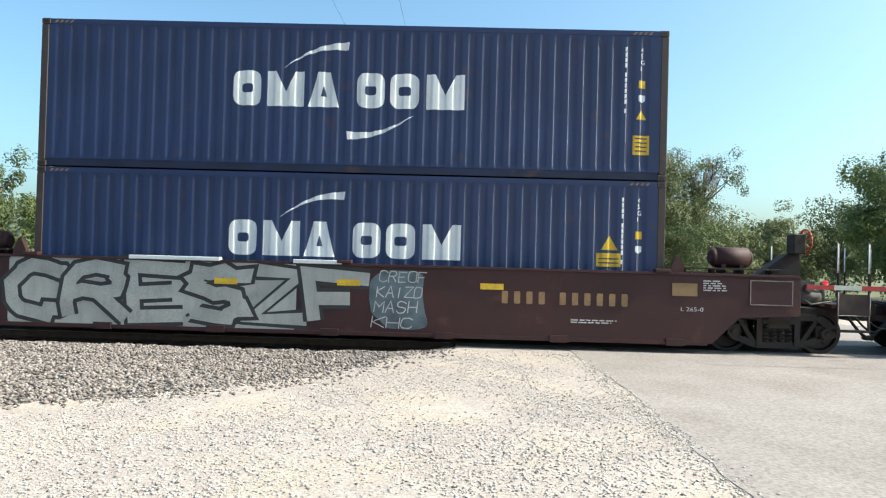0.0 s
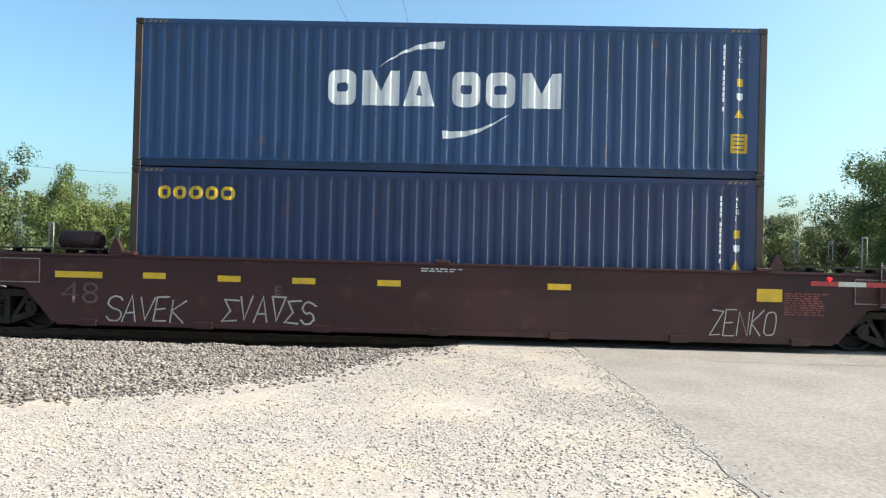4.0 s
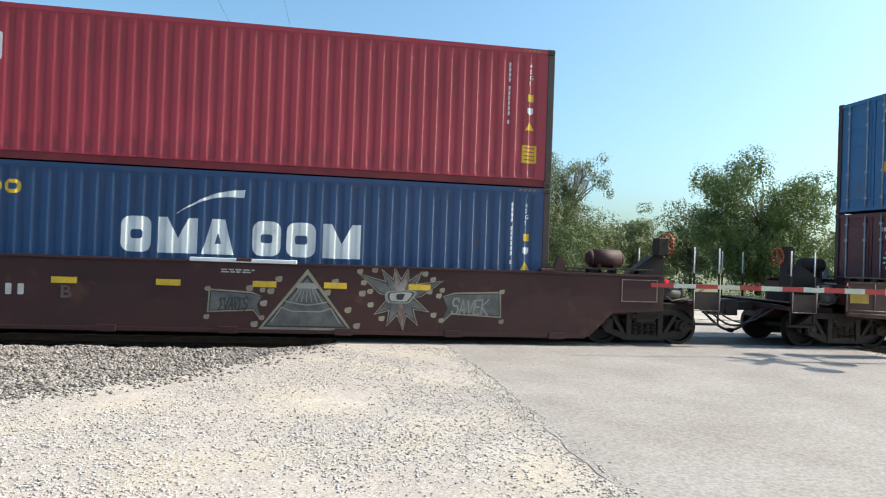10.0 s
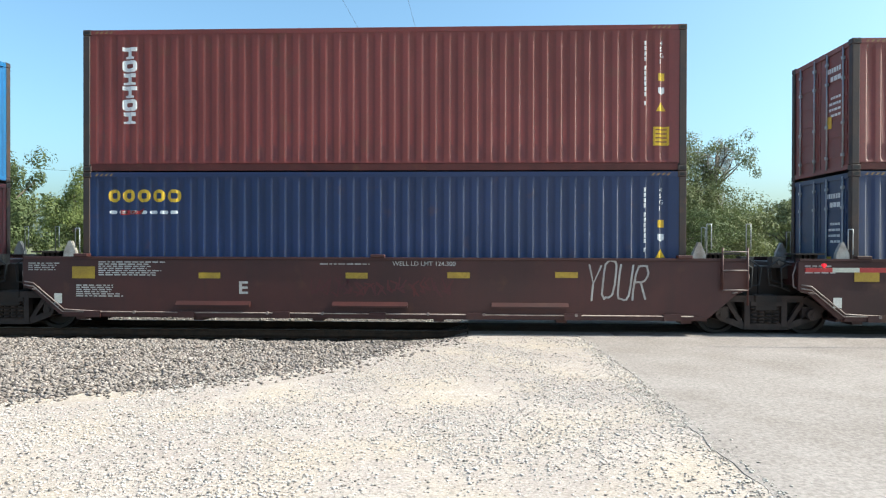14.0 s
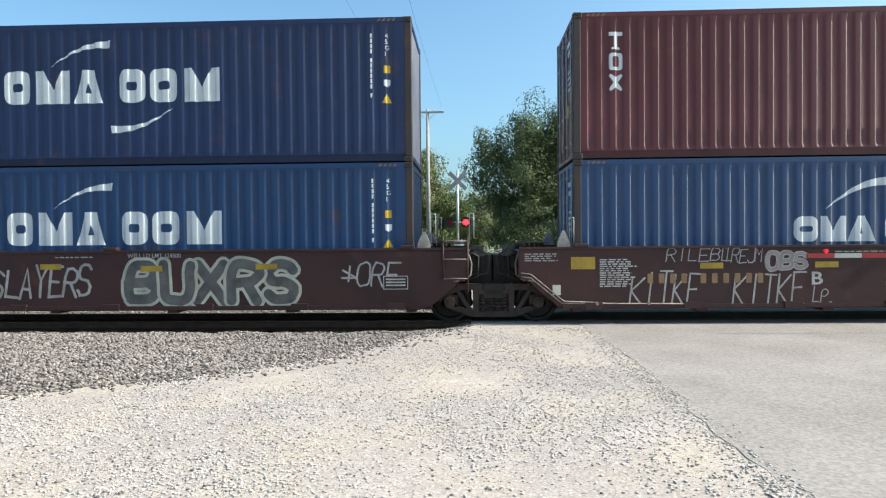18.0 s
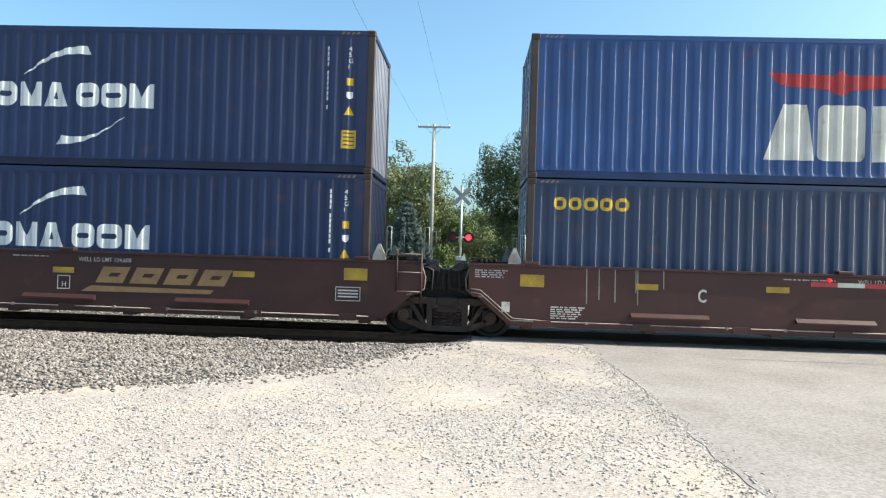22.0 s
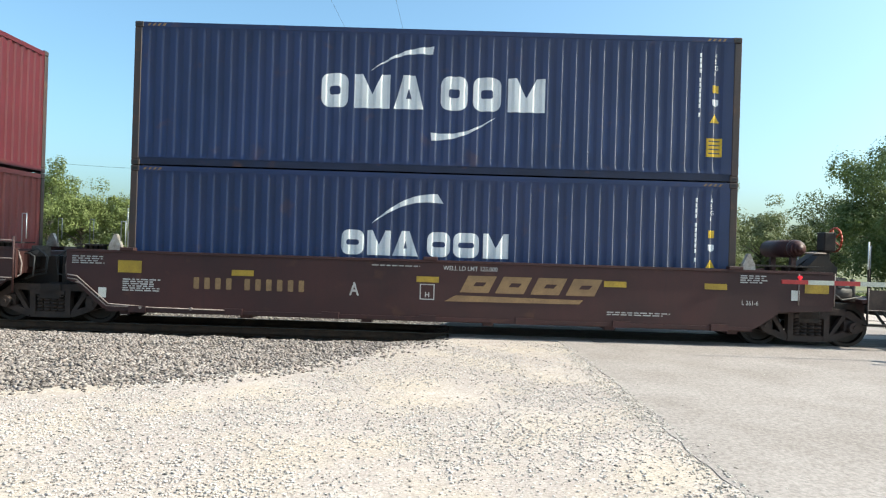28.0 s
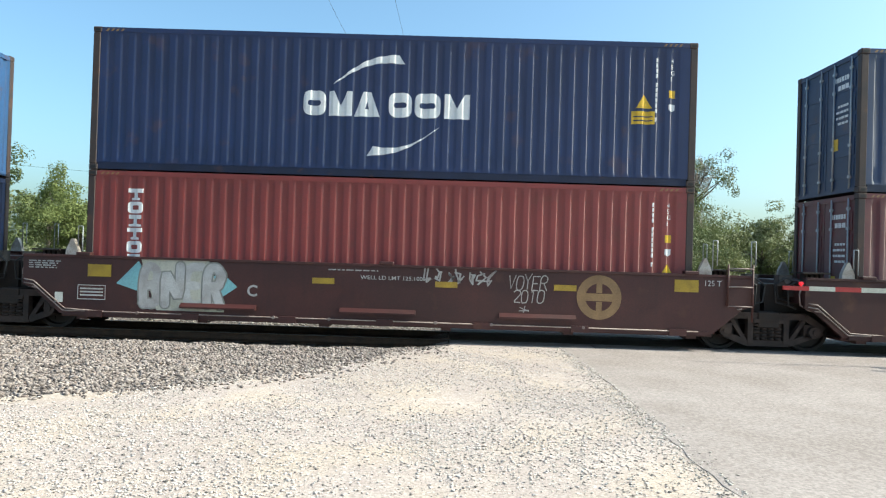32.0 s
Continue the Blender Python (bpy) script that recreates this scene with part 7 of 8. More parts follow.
mark(12, "plate", 11.08, 0.43, 11.59, 0.72)
mark(12, "lines:white", 0.50, 0.42, 1.19, 0.72)
mark(13, "sq", -0.11, 1.08, 0.36, 1.32)
mark(13, "strip", 2.10, 1.08, 2.57, 1.21)
mark(13, "strip", 3.89, 1.09, 4.37, 1.23)
mark(13, "strip", 5.80, 1.09, 6.26, 1.22)
mark(13, "txt:D:white", 3.31, 0.76, 3.47, 1.03)
mark(13, "txt:WELL LD LMT 124,700:white", 6.33, 1.34, 7.37, 1.44)
mark(13, "gold", 6.37, 0.75, 9.31, 1.26)
mark(13, "lines:white", -0.02, 0.68, 0.69, 0.96)
mark(13, "strip", 9.46, 1.08, 9.93, 1.21)
mark(13, "sq", 11.69, 1.10, 12.16, 1.33)
mark(13, "plate", 11.52, 0.68, 12.06, 0.96)
mark(14, "sq", -0.19, 1.12, 0.28, 1.35)
mark(14, "txt:E:white", 3.25, 0.82, 3.40, 1.07)
mark(14, "lines:white", -0.08, 0.70, 0.64, 1.01)
mark(14, "strip", 9.54, 1.09, 10.02, 1.22)
mark(14, "sq", 11.79, 1.08, 12.25, 1.33)
mark(14, "plate", 11.63, 0.65, 12.15, 0.95)
mark(14, "txt:125 T:white", 12.40, 1.26, 12.67, 1.38)
mark(15, "sq", -0.08, 1.09, 0.39, 1.33)
mark(15, "strip", 2.18, 1.09, 2.65, 1.21)
mark(15, "strip", 5.84, 1.08, 6.30, 1.20)
mark(15, "strip", 9.53, 1.10, 10.00, 1.22)
mark(15, "strip", 11.50, 1.11, 11.98, 1.24)
mark(15, "bars:10:gold", 1.43, 0.79, 3.73, 1.06)
mark(15, "txt:A:white", 4.52, 0.78, 4.71, 1.04)
mark(15, "hbox", 5.91, 0.74, 6.20, 1.05)
mark(15, "gold", 6.40, 0.72, 9.41, 1.24)
mark(15, "txt:WELL LD LMT 125,000:white", 6.36, 1.32, 7.43, 1.42)
mark(15, "sq", 13.46, 1.11, 13.92, 1.33)
mark(15, "lines:white", 0.02, 0.68, 0.78, 0.97)
mark(15, "txt:L 261-6:white", 12.24, 0.83, 12.56, 0.92)
mark(16, "sq", -0.06, 1.11, 0.42, 1.35)
mark(16, "strip", 2.17, 1.12, 2.65, 1.25)
mark(16, "strip", 4.62, 1.13, 5.11, 1.26)
mark(16, "strip", 7.08, 1.13, 7.55, 1.26)
mark(16, "strip", 9.45, 1.16, 9.92, 1.29)
mark(16, "txt:OTM:white", 0.62, 1.28, 1.23, 1.49)
mark(16, "bars:10:gold", 1.10, 0.81, 3.73, 1.10)
mark(16, "hand:*VOYER:chalk:0.019", 2.9, 1.00, 4.26, 1.41)
mark(16, "txt:B:white", 4.52, 0.82, 4.70, 1.06)
mark(16, "hbox", 5.93, 0.83, 6.20, 1.12)
mark(16, "txt:WELL LD LMT 125,100:white", 5.56, 1.21, 6.79, 1.30)
mark(16, "fat:OERE:car:pink:0.09:round:0.02", 8.15, 1.04, 9.32, 1.40)
mark(16, "emblem", 9.91, 0.61, 10.79, 1.49)
mark(16, "lines:white", 0.70, 0.63, 1.65, 0.74)
mark(16, "lines:white", 11.08, 1.03, 11.97, 1.33)
mark(17, "sq", 0.18, 1.12, 0.65, 1.34)
mark(17, "strip", 4.64, 1.10, 5.12, 1.23)
mark(17, "strip", 7.07, 1.10, 7.54, 1.23)
mark(17, "strip", 9.41, 1.11, 9.87, 1.24)
mark(17, "sq", 11.77, 1.17, 12.24, 1.41)
mark(17, "fish", 0.75, 0.48, 3.16, 1.49)
mark(17, "txt:C:white", 3.36, 0.81, 3.56, 1.04)
mark(17, "txt:WELL LD LMT 125,100:white", 5.59, 1.21, 6.82, 1.30)
mark(17, "tag:chalk", 6.82, 1.16, 8.29, 1.50)
mark(17, "hand:VOYER:chalk:0.019", 8.52, 1.12, 9.30, 1.40)
mark(17, "hand:2010:chalk:0.019", 8.62, 0.86, 9.25, 1.10)
mark(17, "hand:*:chalk:0.019", 8.75, 0.64, 8.98, 0.84)
mark(17, "emblem", 9.86, 0.57, 10.74, 1.45)
mark(17, "txt:125 T:white", 12.37, 1.30, 12.69, 1.41)
mark(17, "plate", -0.01, 0.65, 0.55, 0.94)

# ---- beyond the tracks: trees, shelter, signals, poles, wires, vehicles ----
M_BARK = paint("grey_bark", (0.13, 0.105, 0.085), (0.07, 0.055, 0.045), 6, 0.9, 0.9, grain=30, bump=0.6)
M_DEAD = paint("bare_twigs", (0.36, 0.32, 0.275), (0.24, 0.21, 0.18), 6, 0.9, 0.9)


def foliage(name, base, other):
    m = bpy.data.materials.new(name)
    m.use_nodes = True
    n, link = m.node_tree.nodes, m.node_tree.links.new
    bsdf = n["Principled BSDF"]
    geo = n.new("ShaderNodeNewGeometry")
    mix = n.new("ShaderNodeMix")
    mix.data_type = "RGBA"
    mix.inputs[6].default_value, mix.inputs[7].default_value = (*base, 1), (*other, 1)
    link(geo.outputs["Random Per Island"], mix.inputs["Factor"])
    link(mix.outputs[2], bsdf.inputs["Base Color"])
    bsdf.inputs["Roughness"].default_value = 0.6
    bsdf.inputs["Specular IOR Level"].default_value = 0.25
    thin = n.new("ShaderNodeBsdfTranslucent")
    link(mix.outputs[2], thin.inputs["Color"])
    add = n.new("ShaderNodeMixShader")
    add.inputs["Fac"].default_value = 0.3
    link(bsdf.outputs["BSDF"], add.inputs[1])
    link(thin.outputs["BSDF"], add.inputs[2])
    link(add.outputs["Shader"], n["Material Output"].inputs["Surface"])
    return m


LEAF = {
    "dark": foliage("dark_leaves", (0.062, 0.088, 0.036), (0.130, 0.155, 0.066)),
    "olive": foliage("olive_leaves", (0.110, 0.130, 0.056), (0.190, 0.205, 0.098)),
    "bright": foliage("bright_leaves", (0.078, 0.115, 0.038), (0.145, 0.180, 0.066)),
    "feather": foliage("yellow_green_leaves", (0.125, 0.156, 0.050), (0.200, 0.231, 0.081)),
    "spruce": foliage("blue_needles", (0.075, 0.105, 0.095), (0.140, 0.180, 0.170)),
}


def leaf_mesh(centres, size, seed, name, mat, long=1.6, out=None):
    """Small leaves, one island each, at the given places; out: the way that they face, more or less."""
    rng = np.random.default_rng(seed)
    c = np.asarray(centres, dtype=np.float64)
    n = len(c)
    a = rng.normal(size=(n, 3))
    if out is not None:
        face = out + 0.55 * rng.normal(size=(n, 3)) / 1.7 + np.array([0, 0, 0.35])
        a = np.cross(face, a)
    a /= np.linalg.norm(a, axis=1)[:, None]
    b = np.cross(a, rng.normal(size=(n, 3)) if out is None else face)
    b /= np.linalg.norm(b, axis=1)[:, None]
    s = size * rng.uniform(0.6, 1.4, (n, 1))
    v = np.empty((n, 4, 3))
    v[:, 0], v[:, 1] = c - a * s * long / 2, c + b * s / 2
    v[:, 2], v[:, 3] = c + a * s * long / 2, c - b * s / 2
    me = bpy.data.meshes.new(name)
    me.vertices.add(n * 4)
    me.vertices.foreach_set("co", v.ravel())
    me.loops.add(n * 4)
    me.loops.foreach_set("vertex_index", np.arange(n * 4))
    me.polygons.add(n)
    me.polygons.foreach_set("loop_start", np.arange(n) * 4)
    me.polygons.foreach_set("loop_total", np.full(n, 4))
    me.update(calc_edges=True)
    me.materials.append(mat)
    return me


def tree(x, y, h, rx, low, tone, seed, leaves, size=0.16, label="", clumps=34, ry=None, bare=0.0, column=False, lean=0.0):
    """A trunk with limbs that end in leafy clumps; bare: the share of limbs without leaves."""
    rng = np.random.default_rng(seed)
    rnd = random.Random(seed)
    ry = ry or rx
    base = tagged(new("tree"), label, "tree", "trees beyond the tracks")
    g = far_fall(y)
    base.location = (x, y, g)
    h, low = h - g, low - g * 0.4
    cz, rz = (low + h) / 2, (h - low) / 2
    heads = []
    for i in range(clumps):
        u = rng.normal(size=3)
        u /= np.linalg.norm(u)
        r = rnd.uniform(0.5, 1.02)
        w = 1.0 if not column else 0.8 + 0.2 * rnd.random()
        heads.append(Vector((u[0] * rx * r * w + lean * (u[2] + 1) / 2, u[1] * ry * r, cz + u[2] * rz * r)))
    heads.sort(key=lambda p: p.z)
    bm = bmesh.new()
    fork = Vector((lean * 0.3, 0, max(0.8, low * 0.75)))
    tr_ = max(0.1, h * 0.022)
    rod(bm, (0, 0, -0.1), fork, tr_ * 1.25, 9, tr_)
    top = Vector((lean * 0.7, 0, cz + rz * 0.45))
    rod(bm, fork, top, tr_, 8, tr_ * 0.35)
    twigs = bmesh.new()
    leafy = []
    for p in heads:
        s = min(0.95, max(0.0, (p.z - fork.z) / max(0.1, top.z - fork.z) * 0.6))
        start = fork.lerp(top, s)
        mid = start.lerp(p, 0.5) + Vector((rnd.uniform(-0.3, 0.3), rnd.uniform(-0.3, 0.3), 0.08 * rz))
        is_bare = rnd.random() < bare
        rod(bm, start, mid, tr_ * 0.38, 5, tr_ * 0.2)
        rod(bm, mid, p, tr_ * 0.2, 5, tr_ * 0.07)
        if is_bare:
            for _ in range(38):
                d = Vector(rng.normal(size=3)).normalized()
                o = start.lerp(p, rnd.uniform(0.35, 1.0)) + Vector(rng.normal(size=3)) * 0.12
                q = o + (d + Vector((0, 0, -0.35))) * rnd.uniform(0.3, 1.0) * min(rx, rz) * 0.5
                m = o.lerp(q, 0.5) + Vector(rng.normal(size=3)) * 0.08
                rod(twigs, o, m, 0.026, 3, 0.018)
                rod(twigs, m, q, 0.018, 3, 0.008)
        else:
            leafy.append(p)
    part("trunk", bm, M_BARK, base, "grey-brown trunk and limbs")
    if bare:
        part("dead_branchwork", twigs, M_DEAD, base, "dead grey twigs")["kind"] = "stuff"
    if leafy:
        # each limb carries several small leafy heads
        leafy = [p + Vector(rng.normal(size=3)) * min(rx, rz) * (0.0 if i == 0 else 0.22) for p in leafy for i in range(3)]
        per = int(leaves * (4.4 if y < 40 and h > 8 else 2.6)) // len(leafy)
        pts, outs = [], []
        for p in leafy:
            q = rng.normal(size=(per, 3))
            q /= np.linalg.norm(q, axis=1)[:, None]
            outs.append(q.copy())
            q *= rng.uniform(0.35, 1.0, (per, 1)) ** 0.4
            s = rnd.uniform(0.17, 0.30)
            # each clump is itself uneven
            lump = 1 + 0.35 * np.sin(q[:, :1] * 5 + p.x * 3) * np.cos(q[:, 1:2] * 4 + p.z)
            q = q * lump * np.array([rx * s, ry * s, rz * s * 0.85])
            pts.append(q + np.array(p))
        hang("crown", leaf_mesh(np.concatenate(pts), size * (0.52 if y < 40 else 0.72), seed, "crown", LEAF[tone], out=np.concatenate(outs)), base)
    return base


def spruce(x, y, h, r, seed):
    rng = np.random.default_rng(seed)
    base = tagged(new("spruce_tree"), "dense blue-green spruce with drooping branches", "tree", "trees beyond the tracks")
    g = far_fall(y)
    base.location = (x, y, g)
    h -= g
    bm = bmesh.new()
    rod(bm, (0, 0, -0.1), (0, 0, h * 0.96), 0.12, 8, 0.02)
    pts = []
    z = 0.35
    while z < h * 0.97:
        n = 11
        rr = r * (1 - z / h) ** 0.85 + 0.08
        for i in range(n):
            a = 2 * math.pi * (i + rng.uniform(-0.3, 0.3)) / n
            L = rr * rng.uniform(0.75, 1.1)
            tip = np.array([math.cos(a) * L, math.sin(a) * L, z - 0.18 * L])
            rod(bm, (0, 0, z), tuple(tip), 0.02, 4, 0.006)
            k = int(210 * L) + 24
            s = rng.uniform(0.12, 1, (k, 1)) ** 0.7
            pts.append(np.array([0, 0, z]) * (1 - s) + tip * s + rng.normal(size=(k, 3)) * np.array([0.07, 0.07, 0.06]))
        z += h * 0.055
    part("trunk", bm, M_BARK, base)
    hang("crown", leaf_mesh(np.concatenate(pts), 0.07, seed, "crown", LEAF["spruce"], 2.4), base)


tree(4.8, 35.5, 11.0, 3.9, 0.6, "dark", 11, 24000, 0.17, "broad dark green tree with a dense crown", clumps=64)
tree(8.6, 36.0, 11.5, 4.4, 1.0, "olive", 19, 22000, 0.16, "tall green tree with grey dead branches", bare=0.18, clumps=70)
tree(14.3, 36.5, 11.7, 4.0, 1.5, "olive", 13, 12000, 0.16, "open-crowned tree with many bare limbs", bare=0.32, clumps=46)
tree(18.4, 37.0, 10.4, 2.4, 5.0, "olive", 14, 1300, 0.15, "thin tree with a small tuft of leaves", bare=0.3, clumps=22, lean=0.8)
tree(13.5, 33.0, 5.2, 5.5, 0.3, "dark", 15, 9000, 0.15, "low dark thicket under tall trees")
tree(4.5, 32.5, 5.0, 4.2, 0.2, "dark", 16, 8000, 0.15, "low dark thicket under tall trees")
tree(21.5, 44.0, 5.6, 4.5, 0.2, "olive", 17, 7000, 0.16, "rounded olive green roadside bush")
tree(-7.1, 60.0, 12.8, 4.3, 4.2, "olive", 21, 9000, 0.22, "tall grey-green tree behind the power pole", clumps=48)
tree(-3.3, 63.0, 7.0, 3.0, 0.5, "bright", 22, 5000, 0.22, "slim light green tree")
tree(-16.8, 50.0, 10.2, 1.35, 1.0, "olive", 23, 6000, 0.17, "narrow upright green poplar tree", column=True)
tree(-20.2, 50.5, 9.3, 2.6, 0.8, "dark", 24, 6500, 0.18, "rounded dark green leafy tree", bare=0.15)
tree(-14.0, 51.0, 7.0, 2.0, 0.6, "bright", 25, 5000, 0.18, "rounded bright green tree")
tree(-11.5, 60.0, 7.2, 2.6, 0.4, "dark", 26, 5000, 0.2, "rounded dark green leafy tree")
tree(0.5, 72.0, 7.4, 3.2, 0.5, "olive", 27, 4500, 0.24, "hazy olive green tree far off")
tree(-25.0, 52.0, 6.0, 3.6, 0.2, "dark", 28, 5000, 0.18, "low dark green bush")
spruce(-4.5, 30.0, 5.2, 2.5, 31)
tree(8.7, 30.3, 8.4, 1.5, 1.6, "olive", 32, 900, 0.14, "dead grey tree with bare drooping twigs", bare=0.9, clumps=22)
tree(31.2, 30.5, 9.7, 5.1, 0.8, "bright", 41, 16000, 0.19, "broad bright green tree with large leaves", clumps=46)
tree(28.5, 60.0, 6.9, 4.2, 0.3, "feather", 42, 6500, 0.2, "olive bush row beyond the tracks")
tree(35.0, 60.0, 7.2, 4.6, 0.3, "olive", 43, 6500, 0.2, "olive bush row beyond the tracks")
tree(42.5, 60.0, 8.6, 4.6, 0.3, "dark", 44, 6000, 0.2, "dark green tree beyond the tracks")
tree(24.5, 62.0, 6.4, 3.2, 0.3, "feather", 45, 5000, 0.2, "olive bush row beyond the tracks")
tree(50.0, 58.0, 9.5, 5.0, 0.3, "dark", 46, 5000, 0.22, "dark green tree beyond the tracks")
tree(-39.5, 40.0, 9.6, 3.9, 0.6, "dark", 51, 9000, 0.2, "rounded green tree with gaps in its crown", clumps=30)
tree(-45.6, 60.0, 10.4, 3.0, 0.6, "feather", 52, 6000, 0.2, "pale yellow-green tree far off")
tree(-33.6, 45.5, 6.3, 3.6, 0.1, "feather", 53, 9000, 0.15, "feathery yellow-green bush beyond tracks", clumps=40)
tree(-28.8, 46.5, 5.6, 3.2, 0.1, "feather", 54, 7500, 0.15, "feathery yellow-green bush beyond tracks", clumps=36)
tree(-45.0, 44.0, 8.8, 3.6, 0.4, "dark", 55, 6000, 0.2, "rounded dark green leafy tree")


def far_woods():
    """The distant tree line, too far to tell one tree from the next."""
    rng = np.random.default_rng(70)
    pts = []
    for i in range(90):
        x = -150 + i * 3.4
        y = 95 + 10 * math.sin(i * 1.7)
        h, w = rng.uniform(6, 10), rng.uniform(2.5, 4)
        q = rng.normal(size=(420, 3))
        q *= (rng.uniform(0.3, 1, (420, 1)) ** 0.5) / np.linalg.norm(q, axis=1)[:, None]
        pts.append(q * np.array([w, 2.5, h * 0.55]) + np.array([x, y, h * 0.5]))
    ob = new("far_trees", leaf_mesh(np.concatenate(pts), 0.5, 70, "far_trees", LEAF["olive"]))
    tagged(ob, "hazy green line of distant trees", "trees", kind="stuff")


far_woods()


def grasses():
    """Weeds at the foot of the trees and along the far side of the tracks."""
    rng = np.random.default_rng(71)
    n = 22000
    c = np.stack([rng.uniform(-60, 60, n), rng.uniform(12, 34, n), rng.uniform(0.0, 0.3, n)], 1)
    c[:, 2] = c[:, 2] * rng.uniform(0.2, 1, n) - 0.032 * np.maximum(0, c[:, 1] - 14)
    keep = ~((c[:, 0] > -0.4) & (c[:, 0] < 12.2)) & ~((c[:, 1] < 14) & (c[:, 0] < 0.5))
    ob = new("weeds", leaf_mesh(c[keep], 0.09, 71, "weeds", LEAF["feather"], 4.0))
    tagged(ob, "dry yellow-green weeds beyond the tracks", "grass", kind="stuff")


grasses()

# equipment shelter on a raised platform
M_SHED = paint("pale_painted_sheet", (0.34, 0.37, 0.41), (0.26, 0.29, 0.33), 1.2, 0.8, 0.5, streak=0.25)
M_CONC = paint("grey_concrete", (0.36, 0.34, 0.31), (0.25, 0.24, 0.22), 2, 0.9, 0.9)


def shelter():
    base = tagged(new("equipment_shelter"), "pale grey sheet-metal equipment shelter on a raised platform", "shelter")
    base.location = (-13.3, 16.0, 0)
    body = part("body", one_box(-1.1, 1.1, 0, 2.2, 2.16, 4.55), M_SHED, base, soft=0.02)
    bm = bmesh.new()
    box(bm, -1.16, 1.16, -0.06, 2.26, 4.55, 4.64)
    part("roof", bm, M_SHED, base)
    for x in (-1.02, -0.3, 0.35, 1.02):
        part("seam", one_box(x - 0.02, x + 0.02, -0.025, 0, 2.2, 4.5), M_SHED, body)
    part("sign", one_box(-0.28, 0.12, -0.04, -0.025, 3.35, 3.78), M_WHITE, body, "small white notice")
    for i in range(4):
        part("notice_line", one_box(-0.24, 0.08, -0.044, -0.041, 3.42 + i * 0.09, 3.45 + i * 0.09), M_BLACK, body)
    part("meter_box", one_box(1.1, 1.35, 0.2, 0.6, 2.9, 3.6), M_SHED, base, "small white meter box")
    part("door", one_box(1.1, 1.13, 0.9, 1.8, 2.2, 4.2), M_SHED, base)
    part("platform", one_box(-1.4, 3.1, -0.5, 2.6, 2.0, 2.14), M_GALV, base)
    for x in (-1.2, 1.0, 2.8):
        for y in (-0.3, 2.3):
            part("pier", one_box(x - 0.2, x + 0.2, y - 0.2, y + 0.2, -0.1, 2.0), M_CONC, base)
    posts = [(-1.4, -0.5), (-0.4, -0.5), (0.6, -0.5), (1.7, -0.5), (3.1, -0.5), (3.1, 1.0), (3.1, 2.6)]
    for x, y in posts:
        bm = bmesh.new()
        rod(bm, (x, y, 2.1), (x, y, 3.2), 0.025)
        part("rail_post", bm, M_GALV, base)
    for z in (2.65, 3.18):
        bm = bmesh.new()
        pipe(bm, [(-1.4, -0.5, z), (3.1, -0.5, z)], 0.022)
        part("handrail", bm, M_GALV, base)
    for i in range(9):
        part("stair_tread", one_box(3.15 + i * 0.25, 3.42 + i * 0.25, 1.2, 2.2, 1.9 - i * 0.22, 1.94 - i * 0.22), M_GALV, base)
    for y in (1.2, 2.2):
        bm = bmesh.new()
        for dz in (0.0, 0.5, 1.0):
            rod(bm, (3.1, y, 2.1 + dz), (5.4, y, 0.08 + dz), 0.025)
        rod(bm, (5.4, y, 0), (5.4, y, 1.1), 0.025)
        part("stair_rail", bm, M_GALV, base)
    bm = bmesh.new()
    rod(bm, (1.5, 1.9, 2.1), (1.5, 1.9, 4.95), 0.06)
    pipe(bm, [(1.5, 1.9, 4.9), (1.9, 1.9, 4.8), (1.9, 1.9, 4.3), (1.65, 1.9, 4.3)], 0.02)
    part("service_mast", bm, M_GALV, base)


shelter()


def power_pole(x, y, h, arms=True):
    base = tagged(new("power_pole"), "weathered wooden power pole with a cross arm", "power pole", "power poles")
    g = far_fall(y)
    base.location = (x, y, g)
    h -= g
    bm = bmesh.new()
    rod(bm, (0, 0, -0.2), (0, 0, h), 0.2, 12, 0.13)
    part("pole", bm, M_POLE, base)
    part("cross_arm", one_box(-1.4, 1.4, -0.14, -0.02, h - 0.35, h - 0.2), M_POLE, base)
    for s in (-1, 1):
        bm = bmesh.new()
        rod(bm, (s * 0.75, -0.1, h - 0.3), (s * 0.06, -0.12, h - 0.95), 0.02)
        part("brace", bm, M_POLE, base)
        for d in (1.3, 0.55):
            bm = bmesh.new()
            rod(bm, (s * d, -0.08, h - 0.2), (s * d, -0.08, h), 0.05, 8, 0.03)
            part("insulator", bm, M_WHITE, base)


M_POLE = paint("weathered_pole_wood", (0.40, 0.37, 0.34), (0.28, 0.25, 0.23), 5, 0.9, 0.9)
power_pole(-3.6, 42.7, 12.75)
power_pole(-3.9, -38.0, 12.75)
M_WIRE = paint("dark_cable", (0.03, 0.03, 0.032), rough=0.6)
for x0, x1 in ((-4.9, -5.2), (-2.3, -2.6)):
    bm = bmesh.new()
    pts = [(x0 + (x1 - x0) * i / 24, 42.6 - 80.6 * i / 24, 12.7 - 1.25 * 4 * (i / 24) * (1 - i / 24)) for i in range(25)]
    pipe(bm, pts, 0.0055, 5)
    tagged(new("power_line", mesh_of(bm, "power_line", M_WIRE)), "thin dark overhead power line", "cable", "overhead lines")
bm = bmesh.new()
pipe(bm, [(-3.6 - 40 * i / 16, 42.7 + 4 * i / 16, 9.2 - 1.0 * 4 * (i / 16) * (1 - i / 16)) for i in range(17)], 0.012, 5)
tagged(new("power_line", mesh_of(bm, "power_line", M_WIRE)), "thin overhead cable along the trees", "cable", "overhead lines")

